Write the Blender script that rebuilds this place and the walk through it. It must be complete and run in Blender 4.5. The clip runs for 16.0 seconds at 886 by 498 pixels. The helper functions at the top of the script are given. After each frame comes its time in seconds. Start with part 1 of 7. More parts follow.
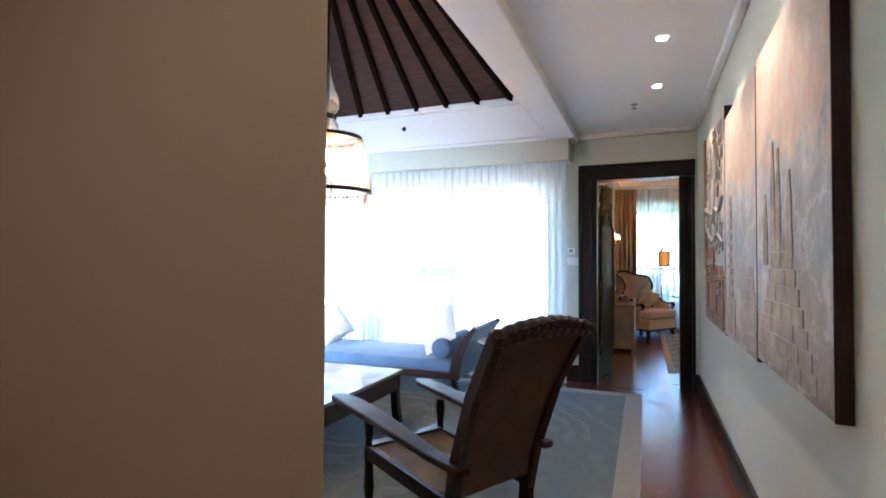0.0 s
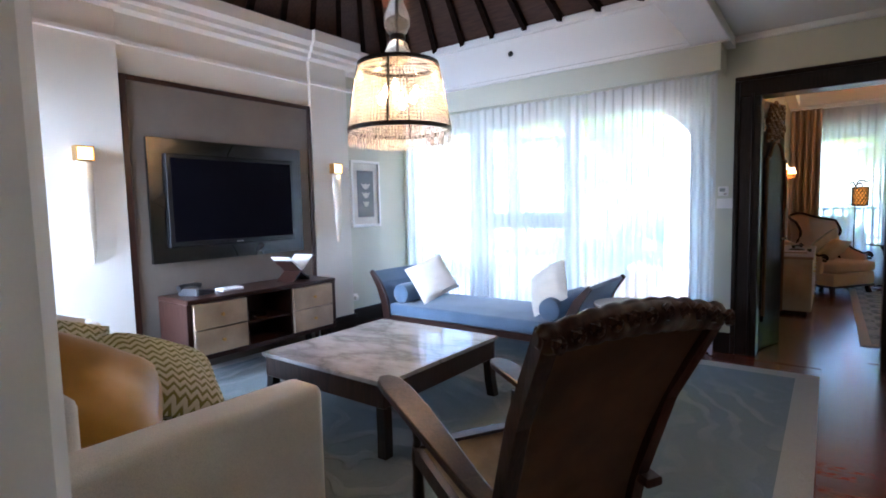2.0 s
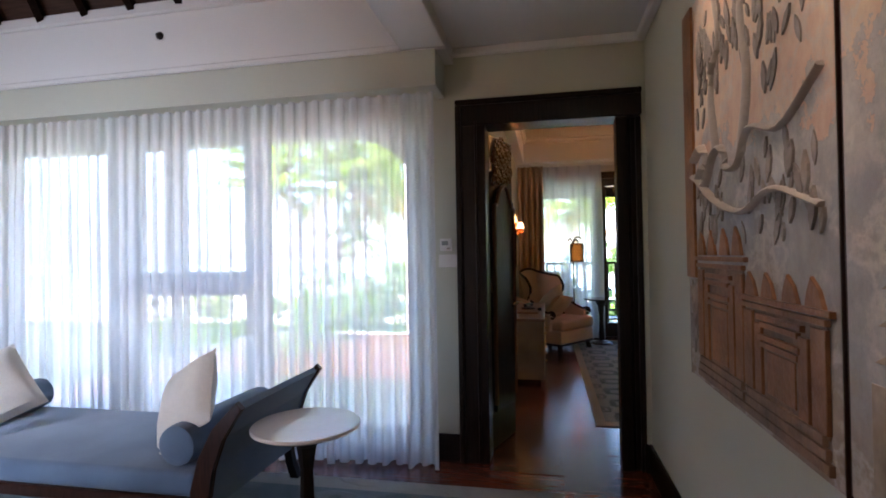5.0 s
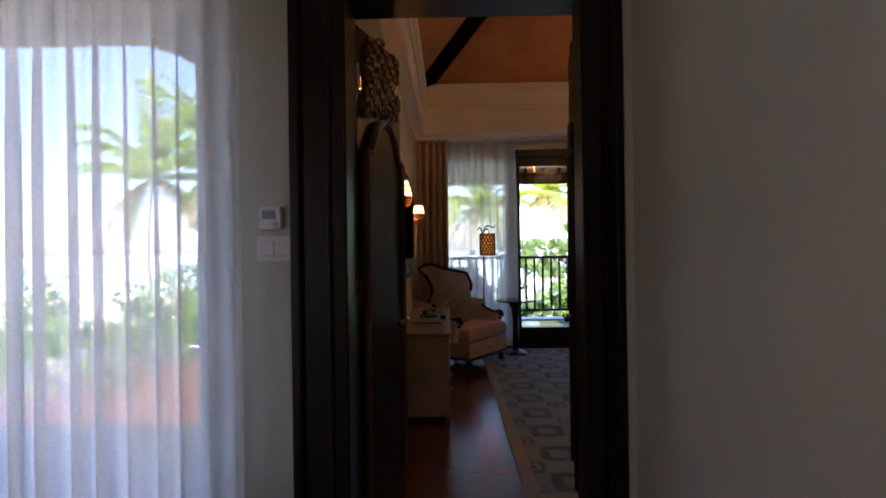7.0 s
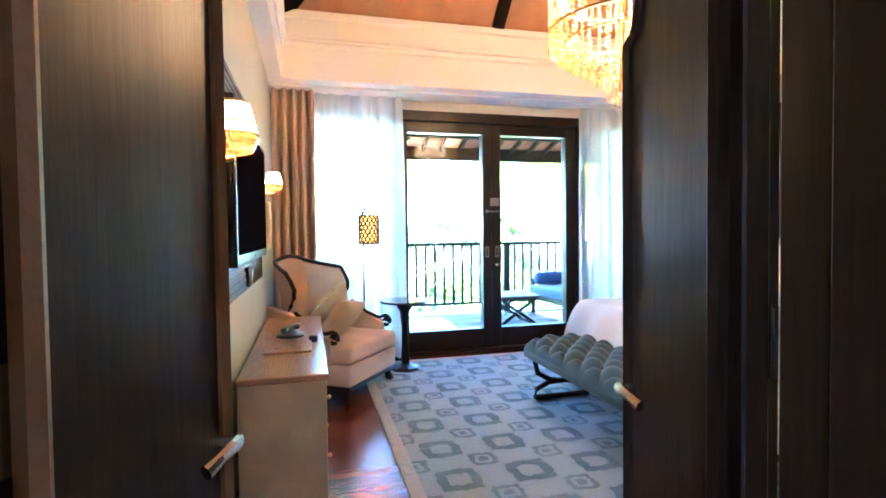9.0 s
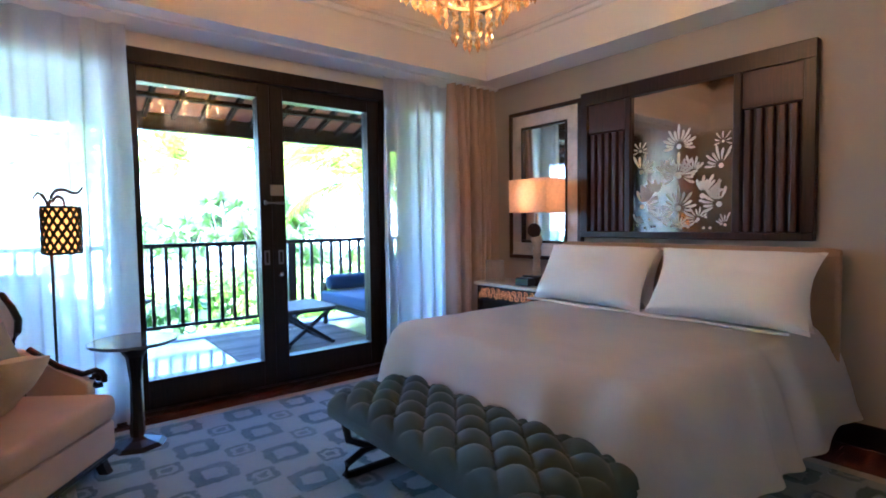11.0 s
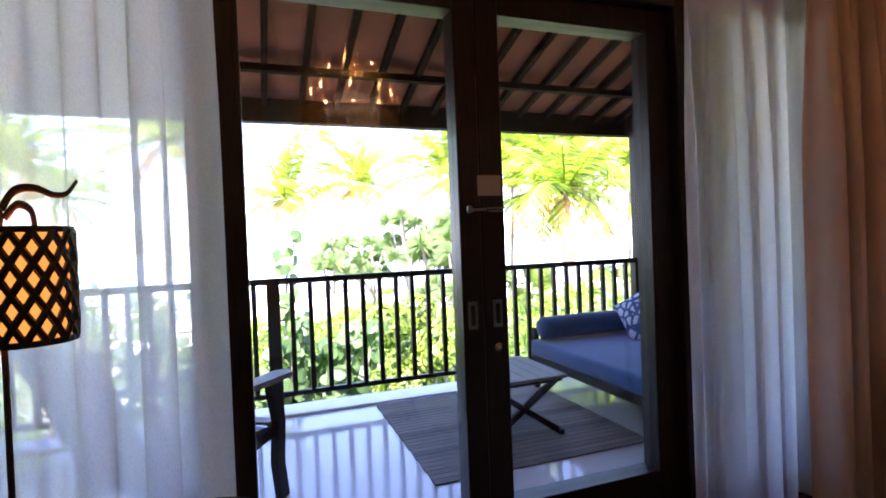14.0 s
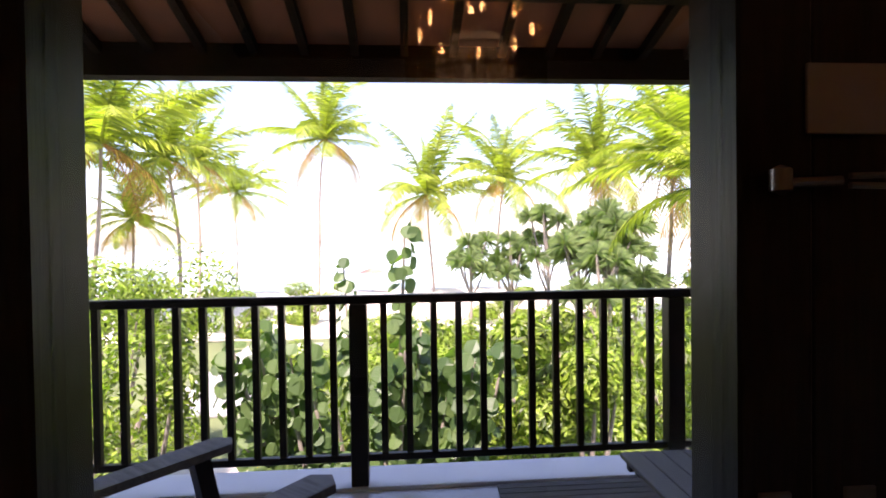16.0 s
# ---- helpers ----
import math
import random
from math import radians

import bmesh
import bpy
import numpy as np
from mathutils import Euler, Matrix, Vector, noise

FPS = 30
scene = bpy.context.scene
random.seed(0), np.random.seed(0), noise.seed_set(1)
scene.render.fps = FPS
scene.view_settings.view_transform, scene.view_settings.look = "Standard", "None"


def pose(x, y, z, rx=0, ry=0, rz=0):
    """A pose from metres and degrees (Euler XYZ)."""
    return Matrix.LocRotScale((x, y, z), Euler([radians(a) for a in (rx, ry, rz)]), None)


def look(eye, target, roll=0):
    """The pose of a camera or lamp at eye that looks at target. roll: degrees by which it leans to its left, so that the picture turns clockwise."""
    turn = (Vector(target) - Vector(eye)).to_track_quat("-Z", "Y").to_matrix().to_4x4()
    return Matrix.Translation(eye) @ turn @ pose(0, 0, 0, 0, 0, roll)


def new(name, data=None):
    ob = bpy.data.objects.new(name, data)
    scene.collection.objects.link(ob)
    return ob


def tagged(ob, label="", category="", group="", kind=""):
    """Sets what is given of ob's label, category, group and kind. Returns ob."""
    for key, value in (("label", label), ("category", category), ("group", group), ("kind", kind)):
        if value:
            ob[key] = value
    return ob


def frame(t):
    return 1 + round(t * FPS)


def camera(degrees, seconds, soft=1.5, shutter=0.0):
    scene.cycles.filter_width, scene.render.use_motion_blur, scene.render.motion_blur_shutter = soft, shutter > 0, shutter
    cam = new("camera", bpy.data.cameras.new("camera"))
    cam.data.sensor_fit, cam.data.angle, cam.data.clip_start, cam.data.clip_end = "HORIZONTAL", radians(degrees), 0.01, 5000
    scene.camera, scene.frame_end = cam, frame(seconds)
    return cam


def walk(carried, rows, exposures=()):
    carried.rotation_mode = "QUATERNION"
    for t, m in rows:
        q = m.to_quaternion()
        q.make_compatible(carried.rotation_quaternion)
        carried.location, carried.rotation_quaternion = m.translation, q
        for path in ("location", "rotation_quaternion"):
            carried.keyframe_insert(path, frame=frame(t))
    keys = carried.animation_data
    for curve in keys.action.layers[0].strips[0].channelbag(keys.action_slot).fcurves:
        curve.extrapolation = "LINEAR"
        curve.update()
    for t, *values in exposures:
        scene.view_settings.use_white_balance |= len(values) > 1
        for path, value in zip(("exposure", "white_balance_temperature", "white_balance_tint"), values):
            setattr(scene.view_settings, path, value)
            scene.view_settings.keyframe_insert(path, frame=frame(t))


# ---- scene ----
# ---- camera ----
cam = camera(81.5, 16.0, soft=1.8)
PATH = [
    (0, (0.057, 0.006, 1.275), (-0.673, 1.868, 1.317), 0.2),
    (0.5, (-0.001, 0.239, 1.263), (-0.783, 2.079, 1.198), 0.0),
    (1, (-0.034, 0.429, 1.28), (-0.914, 2.219, 1.138), -0.9),
    (1.5, (-0.003, 0.593, 1.274), (-1.064, 2.281, 1.125), -1.6),
    (2, (0.048, 0.735, 1.283), (-1.15, 2.328, 1.122), -1.3),
    (2.5, (-0.005, 0.91, 1.271), (-1.249, 2.467, 1.105), -1.3),
    (3, (-0.073, 1.113, 1.286), (-1.328, 2.663, 1.14), -1.7),
    (3.5, (-0.059, 1.421, 1.3), (-1.186, 3.072, 1.257), -1.3),
    (4, (-0.043, 1.747, 1.313), (-0.86, 3.573, 1.334), -0.5),
    (4.2, (-0.046, 1.865, 1.318), (-0.753, 3.736, 1.346), -0.6),
    (6.3, (-0.025, 3.32, 1.258), (-0.196, 5.313, 1.277), -0.7),
    (6.5, (-0.029, 3.466, 1.256), (-0.175, 5.461, 1.276), -0.7),
    (7, (-0.068, 3.873, 1.251), (-0.093, 5.873, 1.254), -0.8),
    (7.5, (-0.056, 4.238, 1.263), (-0.028, 6.238, 1.237), -0.4),
    (8, (-0.084, 4.59, 1.258), (0.04, 6.586, 1.223), -0.3),
    (8.5, (-0.169, 4.933, 1.274), (0.135, 6.909, 1.229), -0.9),
    (9, (-0.14, 5.285, 1.257), (0.362, 7.22, 1.198), -0.7),
    (9.5, (-0.113, 5.602, 1.276), (0.679, 7.436, 1.185), -0.5),
    (10, (-0.022, 5.875, 1.279), (0.999, 7.591, 1.174), -0.7),
    (10.2, (0.047, 5.976, 1.31), (1.132, 7.652, 1.192), -0.6),
    (12.3, (0.493, 7.353, 1.338), (1.807, 8.858, 1.266), -1.2),
    (12.5, (0.533, 7.487, 1.367), (1.769, 9.058, 1.304), -1.4),
    (13, (0.667, 7.812, 1.329), (1.661, 9.547, 1.323), -1.9),
    (13.5, (0.78, 8.168, 1.338), (1.579, 10.001, 1.335), -1.9),
    (13.9, (0.865, 8.479, 1.369), (1.574, 10.349, 1.345), -1.8),
    (14, (0.888, 8.563, 1.369), (1.562, 10.445, 1.338), -2.2),
    (14.5, (1.033, 8.939, 1.39), (1.544, 10.872, 1.317), -1.2),
    (15, (1.126, 9.313, 1.393), (1.52, 11.272, 1.292), -0.6),
    (15.2, (1.133, 9.481, 1.392), (1.476, 11.449, 1.305), -1.1),
    (15.5, (1.216, 9.646, 1.405), (1.446, 11.631, 1.332), -0.8),
    (15.6, (1.234, 9.709, 1.413), (1.432, 11.698, 1.349), -0.7),
    (15.8, (1.246, 9.812, 1.419), (1.407, 11.805, 1.377), -0.7),
    (16, (1.263, 9.921, 1.427), (1.406, 11.916, 1.395), -0.8),
]
EXPOSURES = [(0.0, 4.65, 4850, 12), (0.5, 4.52, 4850, 11), (1.0, 4.25, 4800, 11), (1.5, 4.2, 4900, 13), (2.0, 3.95, 5100, 16), (2.5, 3.37, 5500, 18), (3.5, 3.1, 5700, 19), (4.2, 3.37, 5700, 20), (6.5, 2.78, 5850, 29), (7.5, 2.52, 5850, 32), (8.0, 3.45, 5600, 30), (8.5, 5.2, 4950, 21), (9.0, 6.15, 4480, 15), (10.0, 5.35, 4430, 16), (12.5, 4.05, 5000, 29), (13.0, 3.9, 5400, 35), (14.0, 3.4, 5800, 42), (14.5, 3.05, 5900, 42), (15.0, 2.8, 6100, 43), (15.5, 2.6, 6400, 42), (16.0, 1.8, 6800, 41)]
walk(cam, [(t, look(eye, target, roll)) for t, eye, target, roll in PATH], EXPOSURES)

# ---- world and sun ----
world = bpy.data.worlds.new("sky")
scene.world = world
world.use_nodes = True
wn = world.node_tree.nodes
sky = wn.new("ShaderNodeTexSky")
sky.sky_type = "NISHITA"
sky.sun_disc = False
SUN_DIR = Vector((0.22, 0.55, -1.0)).normalized()
sky.sun_elevation = math.asin(-SUN_DIR.z)
sky.sun_rotation = math.atan2(-SUN_DIR.x, -SUN_DIR.y)
world.node_tree.links.new(sky.outputs[0], wn["Background"].inputs[0])
wn["Background"].inputs[1].default_value = 0.15
sun_data = bpy.data.lights.new("sun", "SUN")
sun_data.energy, sun_data.angle, sun_data.color = 5.0, radians(0.5), (1.0, 0.95, 0.87)
sun = new("sun", sun_data)
sun.matrix_world = look((0, 0, 20), Vector((0, 0, 20)) + SUN_DIR)


def lamp(name, kind, place, watts, colour, size=0.05, target=None, size_y=None, spot=None, spread=None):
    data = bpy.data.lights.new(name, kind)
    data.energy, data.color = watts, colour
    if kind == "AREA":
        data.size = size
        if size_y:
            data.shape, data.size_y = "RECTANGLE", size_y
    else:
        data.shadow_soft_size = size
    if spread:
        data.spread = radians(spread)
    if spot:
        data.spot_size, data.spot_blend = radians(spot), 0.6
    ob = new(name, data)
    ob.matrix_world = look(place, target) if target else Matrix.Translation(place)
    return ob


WARM = (1.0, 0.62, 0.30)

# ---- materials ----
def nodes_of(name):
    m = bpy.data.materials.new(name)
    m.use_nodes = True
    return m, m.node_tree, m.node_tree.nodes["Principled BSDF"]


def link(nt, a, b):
    nt.links.new(a, b)


def noise_node(nt, scale, detail=4.0, stretch=None, rough=0.5):
    tc = nt.nodes.new("ShaderNodeTexCoord")
    n = nt.nodes.new("ShaderNodeTexNoise")
    n.inputs["Scale"].default_value, n.inputs["Detail"].default_value = scale, detail
    n.inputs["Roughness"].default_value = rough
    if stretch:
        mp = nt.nodes.new("ShaderNodeMapping")
        mp.inputs["Scale"].default_value = stretch
        link(nt, tc.outputs["Object"], mp.inputs[0])
        link(nt, mp.outputs[0], n.inputs["Vector"])
    else:
        link(nt, tc.outputs["Object"], n.inputs["Vector"])
    return n


def ramp_node(nt, source, stops):
    r = nt.nodes.new("ShaderNodeValToRGB")
    e = r.color_ramp.elements
    while len(e) < len(stops):
        e.new(0.5)
    for k, (p, c) in zip(e, stops):
        k.position, k.color = p, (*c, 1)
    link(nt, source, r.inputs[0])
    return r


def mix_node(nt, kind, fac, a, b):
    x = nt.nodes.new("ShaderNodeMix")
    x.data_type, x.blend_type = "RGBA", kind
    for sock, v in ((x.inputs["Factor"], fac), (x.inputs["A"], a), (x.inputs["B"], b)):
        if isinstance(v, (int, float)):
            sock.default_value = v
        elif isinstance(v, tuple):
            sock.default_value = (*v, 1)
        else:
            link(nt, v, sock)
    return x.outputs["Result"]


def math_node(nt, op, a, b=0.0, c=0.0):
    x = nt.nodes.new("ShaderNodeMath")
    x.operation = op
    for i, v in enumerate((a, b, c)):
        if isinstance(v, (int, float)):
            x.inputs[i].default_value = v
        else:
            link(nt, v, x.inputs[i])
    return x.outputs[0]


def bump_to(nt, bsdf, source, strength, dist=0.01):
    b = nt.nodes.new("ShaderNodeBump")
    b.inputs["Strength"].default_value, b.inputs["Distance"].default_value = strength, dist
    link(nt, source, b.inputs["Height"])
    link(nt, b.outputs[0], bsdf.inputs["Normal"])


def shade(c, k):
    return tuple(min(1.0, v * k) for v in c)


def plain(name, c, rough=0.5, metal=0.0, big=2.0, fine=60.0, var=0.12, bump=0.15, sheen=0.0, coat=0.0, random_tint=0.0):
    """A surface with slow stains and fine grain."""
    m, nt, p = nodes_of(name)
    a = noise_node(nt, big, 3)
    f = noise_node(nt, fine, 4)
    col = ramp_node(nt, a.outputs[0], [(0.3, shade(c, 1 - var)), (0.7, shade(c, 1 + var * 0.6))]).outputs[0]
    col = mix_node(nt, "MULTIPLY", 0.5, col, ramp_node(nt, f.outputs[0], [(0.3, (1 - var,) * 3), (0.7, (1, 1, 1))]).outputs[0])
    if random_tint:
        oi = nt.nodes.new("ShaderNodeObjectInfo")
        col = mix_node(nt, "MULTIPLY", 1.0, col, ramp_node(nt, oi.outputs["Random"], [(0.0, (1 - random_tint,) * 3), (1.0, (1, 1, 1))]).outputs[0])
    link(nt, col, p.inputs["Base Color"])
    rr = ramp_node(nt, a.outputs[0], [(0.2, (max(0.02, rough - 0.08),) * 3), (0.8, (min(1, rough + 0.08),) * 3)])
    link(nt, rr.outputs[0], p.inputs["Roughness"])
    p.inputs["Metallic"].default_value = metal
    if sheen:
        p.inputs["Sheen Weight"].default_value = sheen
    if coat:
        p.inputs["Coat Weight"].default_value, p.inputs["Coat Roughness"].default_value = coat, 0.12
    if bump:
        bump_to(nt, p, f.outputs[0], bump, 0.004)
    return m


def wood(name, dark, light, rough=0.35, stretch=(2, 30, 30), scale=1.0, coat=0.3, random_tint=0.0, bump=0.2, spec=0.5):
    m, nt, p = nodes_of(name)
    g = noise_node(nt, 3.0 * scale, 6, stretch, 0.6)
    s = noise_node(nt, 1.3, 2)
    col = ramp_node(nt, g.outputs[0], [(0.3, dark), (0.68, light)]).outputs[0]
    col = mix_node(nt, "MULTIPLY", 0.6, col, ramp_node(nt, s.outputs[0], [(0.3, (0.65,) * 3), (0.7, (1, 1, 1))]).outputs[0])
    if random_tint:
        oi = nt.nodes.new("ShaderNodeObjectInfo")
        col = mix_node(nt, "MULTIPLY", 1.0, col, ramp_node(nt, oi.outputs["Random"], [(0.0, (1 - random_tint,) * 3), (1.0, (1.25, 1.15, 1.1))]).outputs[0])
    link(nt, col, p.inputs["Base Color"])
    rr = ramp_node(nt, g.outputs[0], [(0.2, (rough + 0.1,) * 3), (0.8, (max(0.03, rough - 0.07),) * 3)])
    link(nt, rr.outputs[0], p.inputs["Roughness"])
    p.inputs["Coat Weight"].default_value, p.inputs["Coat Roughness"].default_value = coat, 0.2
    p.inputs["Specular IOR Level"].default_value = spec
    bump_to(nt, p, g.outputs[0], bump, 0.003)
    return m


def fabric(name, c, c2=None, weave=350.0, rough=0.9, sheen=0.12, stain=3.0, var=0.12):
    m, nt, p = nodes_of(name)
    w = noise_node(nt, weave, 2, (1, 1, 1))
    s = noise_node(nt, stain, 4)
    col = ramp_node(nt, s.outputs[0], [(0.3, shade(c, 1 - var)), (0.7, c2 or shade(c, 1 + var))]).outputs[0]
    col = mix_node(nt, "MULTIPLY", 0.6, col, ramp_node(nt, w.outputs[0], [(0.35, (0.7,) * 3), (0.6, (1, 1, 1))]).outputs[0])
    link(nt, col, p.inputs["Base Color"])
    p.inputs["Roughness"].default_value = rough
    p.inputs["Sheen Weight"].default_value = sheen
    bump_to(nt, p, w.outputs[0], 0.25, 0.002)
    return m


def glowing(name, c, strength, mixing=None):
    m, nt, p = nodes_of(name)
    p.inputs["Base Color"].default_value = (*c, 1)
    p.inputs["Emission Color"].default_value = (*c, 1)
    p.inputs["Emission Strength"].default_value = strength
    return m


def pane_glass(name, tint=(0.96, 0.98, 0.97)):
    """Thin clear glass: mostly see-through, mirrors more at a slant."""
    m, nt, p = nodes_of(name)
    out = nt.nodes["Material Output"]
    tr, gl, mx, fr = (nt.nodes.new(k) for k in ("ShaderNodeBsdfTransparent", "ShaderNodeBsdfGlossy", "ShaderNodeMixShader", "ShaderNodeLayerWeight"))
    tr.inputs[0].default_value = (*tint, 1)
    gl.inputs["Roughness"].default_value = 0.02
    fr.inputs[0].default_value = 0.5
    k = math_node(nt, "MULTIPLY_ADD", math_node(nt, "POWER", fr.outputs["Facing"], 5.0), 0.5, 0.035)
    link(nt, k, mx.inputs[0]), link(nt, tr.outputs[0], mx.inputs[1]), link(nt, gl.outputs[0], mx.inputs[2])
    link(nt, mx.outputs[0], out.inputs[0])
    return m


def sheer(name, c, clear=0.45, matt=0.4, weave=900.0):
    """Gauze: part see-through, part white cloth that glows with the light behind it."""
    m, nt, p = nodes_of(name)
    out = nt.nodes["Material Output"]
    tr, tl, df, m1, m2 = (nt.nodes.new(k) for k in ("ShaderNodeBsdfTransparent", "ShaderNodeBsdfTranslucent", "ShaderNodeBsdfDiffuse", "ShaderNodeMixShader", "ShaderNodeMixShader"))
    n = noise_node(nt, weave, 1, (1, 1, 0.15))
    s = noise_node(nt, 2.0, 3, (6, 6, 0.4))
    col = ramp_node(nt, s.outputs[0], [(0.3, shade(c, 0.92)), (0.7, c)]).outputs[0]
    link(nt, col, tl.inputs[0]), link(nt, col, df.inputs[0])
    m1.inputs[0].default_value = matt
    link(nt, tl.outputs[0], m1.inputs[1]), link(nt, df.outputs[0], m1.inputs[2])
    k = math_node(nt, "ADD", ramp_node(nt, n.outputs[0], [(0.3, (0, 0, 0)), (0.7, (0.2, 0.2, 0.2))]).outputs[0], clear - 0.1)
    link(nt, k, m2.inputs[0]), link(nt, m1.outputs[0], m2.inputs[1]), link(nt, tr.outputs[0], m2.inputs[2])
    link(nt, m2.outputs[0], out.inputs[0])
    return m


def crystal(name, c, rough=0.05):
    m, nt, p = nodes_of(name)
    p.inputs["Base Color"].default_value = (*c, 1)
    p.inputs["Roughness"].default_value = rough
    p.inputs["Transmission Weight"].default_value = 0.75
    p.inputs["IOR"].default_value = 1.45
    return m


def rug_pattern(name, ground, figure, border, cell, box_half, edge):
    """Pile with lattice medallions, alternately large and small, inside a pale border. box_half: half width and depth of the rug."""
    m, nt, p = nodes_of(name)
    tc = nt.nodes.new("ShaderNodeTexCoord")
    sp = nt.nodes.new("ShaderNodeSeparateXYZ")
    wob = noise_node(nt, 25.0, 2)
    link(nt, tc.outputs["Object"], sp.inputs[0])
    w = math_node(nt, "MULTIPLY_ADD", wob.outputs[0], 0.05, -0.025)
    u = math_node(nt, "SUBTRACT", math_node(nt, "FRACT", math_node(nt, "DIVIDE", math_node(nt, "ADD", sp.outputs[0], w), cell)), 0.5)
    v = math_node(nt, "SUBTRACT", math_node(nt, "FRACT", math_node(nt, "DIVIDE", math_node(nt, "ADD", sp.outputs[1], w), cell)), 0.5)
    au, av = math_node(nt, "ABSOLUTE", u), math_node(nt, "ABSOLUTE", v)
    d1 = math_node(nt, "MULTIPLY_ADD", math_node(nt, "MAXIMUM", au, av), 1.0, math_node(nt, "MULTIPLY", math_node(nt, "ADD", au, av), 0.14))
    bu, bv = math_node(nt, "SUBTRACT", 0.5, au), math_node(nt, "SUBTRACT", 0.5, av)
    d2 = math_node(nt, "MULTIPLY_ADD", math_node(nt, "MAXIMUM", bu, bv), 1.0, math_node(nt, "MULTIPLY", math_node(nt, "ADD", bu, bv), 0.14))
    r1 = ramp_node(nt, d1, [(0.0, (0.15,) * 3), (0.17, (0.12,) * 3), (0.20, (0.95,) * 3), (0.33, (0.9,) * 3), (0.355, (0.1,) * 3), (0.5, (0.0,) * 3)])
    r2 = ramp_node(nt, d2, [(0.0, (0.8,) * 3), (0.07, (0.75,) * 3), (0.09, (0.1,) * 3), (0.14, (0.1,) * 3), (0.16, (0.8,) * 3), (0.22, (0.75,) * 3), (0.24, (0.05,) * 3), (0.5, (0.0,) * 3)])
    k = math_node(nt, "MAXIMUM", r1.outputs[0], r2.outputs[0])
    big, fine = noise_node(nt, 4.0, 4), noise_node(nt, 260.0, 2)
    k = math_node(nt, "MULTIPLY", k, ramp_node(nt, big.outputs[0], [(0.3, (0.55,) * 3), (0.65, (1, 1, 1))]).outputs[0])
    col = mix_node(nt, "MIX", k, ground, figure)
    ex = math_node(nt, "SUBTRACT", box_half[0], math_node(nt, "ABSOLUTE", sp.outputs[0]))
    ey = math_node(nt, "SUBTRACT", box_half[1], math_node(nt, "ABSOLUTE", sp.outputs[1]))
    rim = math_node(nt, "LESS_THAN", math_node(nt, "MINIMUM", ex, ey), edge)
    col = mix_node(nt, "MIX", rim, col, border)
    col = mix_node(nt, "MULTIPLY", 0.7, col, ramp_node(nt, fine.outputs[0], [(0.3, (0.6,) * 3), (0.65, (1, 1, 1))]).outputs[0])
    link(nt, col, p.inputs["Base Color"])
    p.inputs["Roughness"].default_value, p.inputs["Sheen Weight"].default_value = 0.95, 0.1
    bump_to(nt, p, math_node(nt, "ADD", math_node(nt, "MULTIPLY", fine.outputs[0], 0.5), k), 0.8, 0.012)
    return m


def swirl_rug(name, ground, figure, border, box_half, edge):
    """Pile with soft cloud scrolls in a slightly lighter tone."""
    m, nt, p = nodes_of(name)
    tc = nt.nodes.new("ShaderNodeTexCoord")
    sp = nt.nodes.new("ShaderNodeSeparateXYZ")
    link(nt, tc.outputs["Object"], sp.inputs[0])
    wv = nt.nodes.new("ShaderNodeTexWave")
    wv.wave_type, wv.rings_direction = "RINGS", "Z"
    wv.inputs["Scale"].default_value, wv.inputs["Distortion"].default_value = 1.6, 14.0
    wv.inputs["Detail"].default_value, wv.inputs["Detail Scale"].default_value = 2.0, 1.2
    link(nt, tc.outputs["Object"], wv.inputs["Vector"])
    fine, patch = noise_node(nt, 260.0, 2), noise_node(nt, 1.4, 2)
    k = ramp_node(nt, wv.outputs[1], [(0.62, (0, 0, 0)), (0.8, (0.7,) * 3)]).outputs[0]
    k = math_node(nt, "MULTIPLY", k, ramp_node(nt, patch.outputs[0], [(0.4, (0.1,) * 3), (0.6, (1, 1, 1))]).outputs[0])
    col = mix_node(nt, "MIX", k, ground, figure)
    ex = math_node(nt, "SUBTRACT", box_half[0], math_node(nt, "ABSOLUTE", sp.outputs[0]))
    ey = math_node(nt, "SUBTRACT", box_half[1], math_node(nt, "ABSOLUTE", sp.outputs[1]))
    rim = math_node(nt, "LESS_THAN", math_node(nt, "MINIMUM", ex, ey), edge)
    col = mix_node(nt, "MIX", rim, col, border)
    col = mix_node(nt, "MULTIPLY", 0.7, col, ramp_node(nt, fine.outputs[0], [(0.3, (0.6,) * 3), (0.65, (1, 1, 1))]).outputs[0])
    link(nt, col, p.inputs["Base Color"])
    p.inputs["Roughness"].default_value, p.inputs["Sheen Weight"].default_value = 0.95, 0.1
    bump_to(nt, p, math_node(nt, "ADD", math_node(nt, "MULTIPLY", fine.outputs[0], 0.5), k), 1.0, 0.022)
    return m


def marble(name, c, vein):
    m, nt, p = nodes_of(name)
    a = noise_node(nt, 1.5, 8, (1.0, 1.8, 1), 0.6)
    b = noise_node(nt, 2.2, 8, (0.8, 1.7, 1), 0.65)
    k = math_node(nt, "ABSOLUTE", math_node(nt, "SUBTRACT", a.outputs[0], 0.5))
    col = ramp_node(nt, k, [(0.0, vein), (0.045, shade(c, 0.8)), (0.13, c)]).outputs[0]
    col = mix_node(nt, "MULTIPLY", 0.6, col, ramp_node(nt, b.outputs[0], [(0.35, (0.62, 0.62, 0.63)), (0.6, (1, 1, 1))]).outputs[0])
    link(nt, col, p.inputs["Base Color"])
    p.inputs["Roughness"].default_value = 0.06
    return m


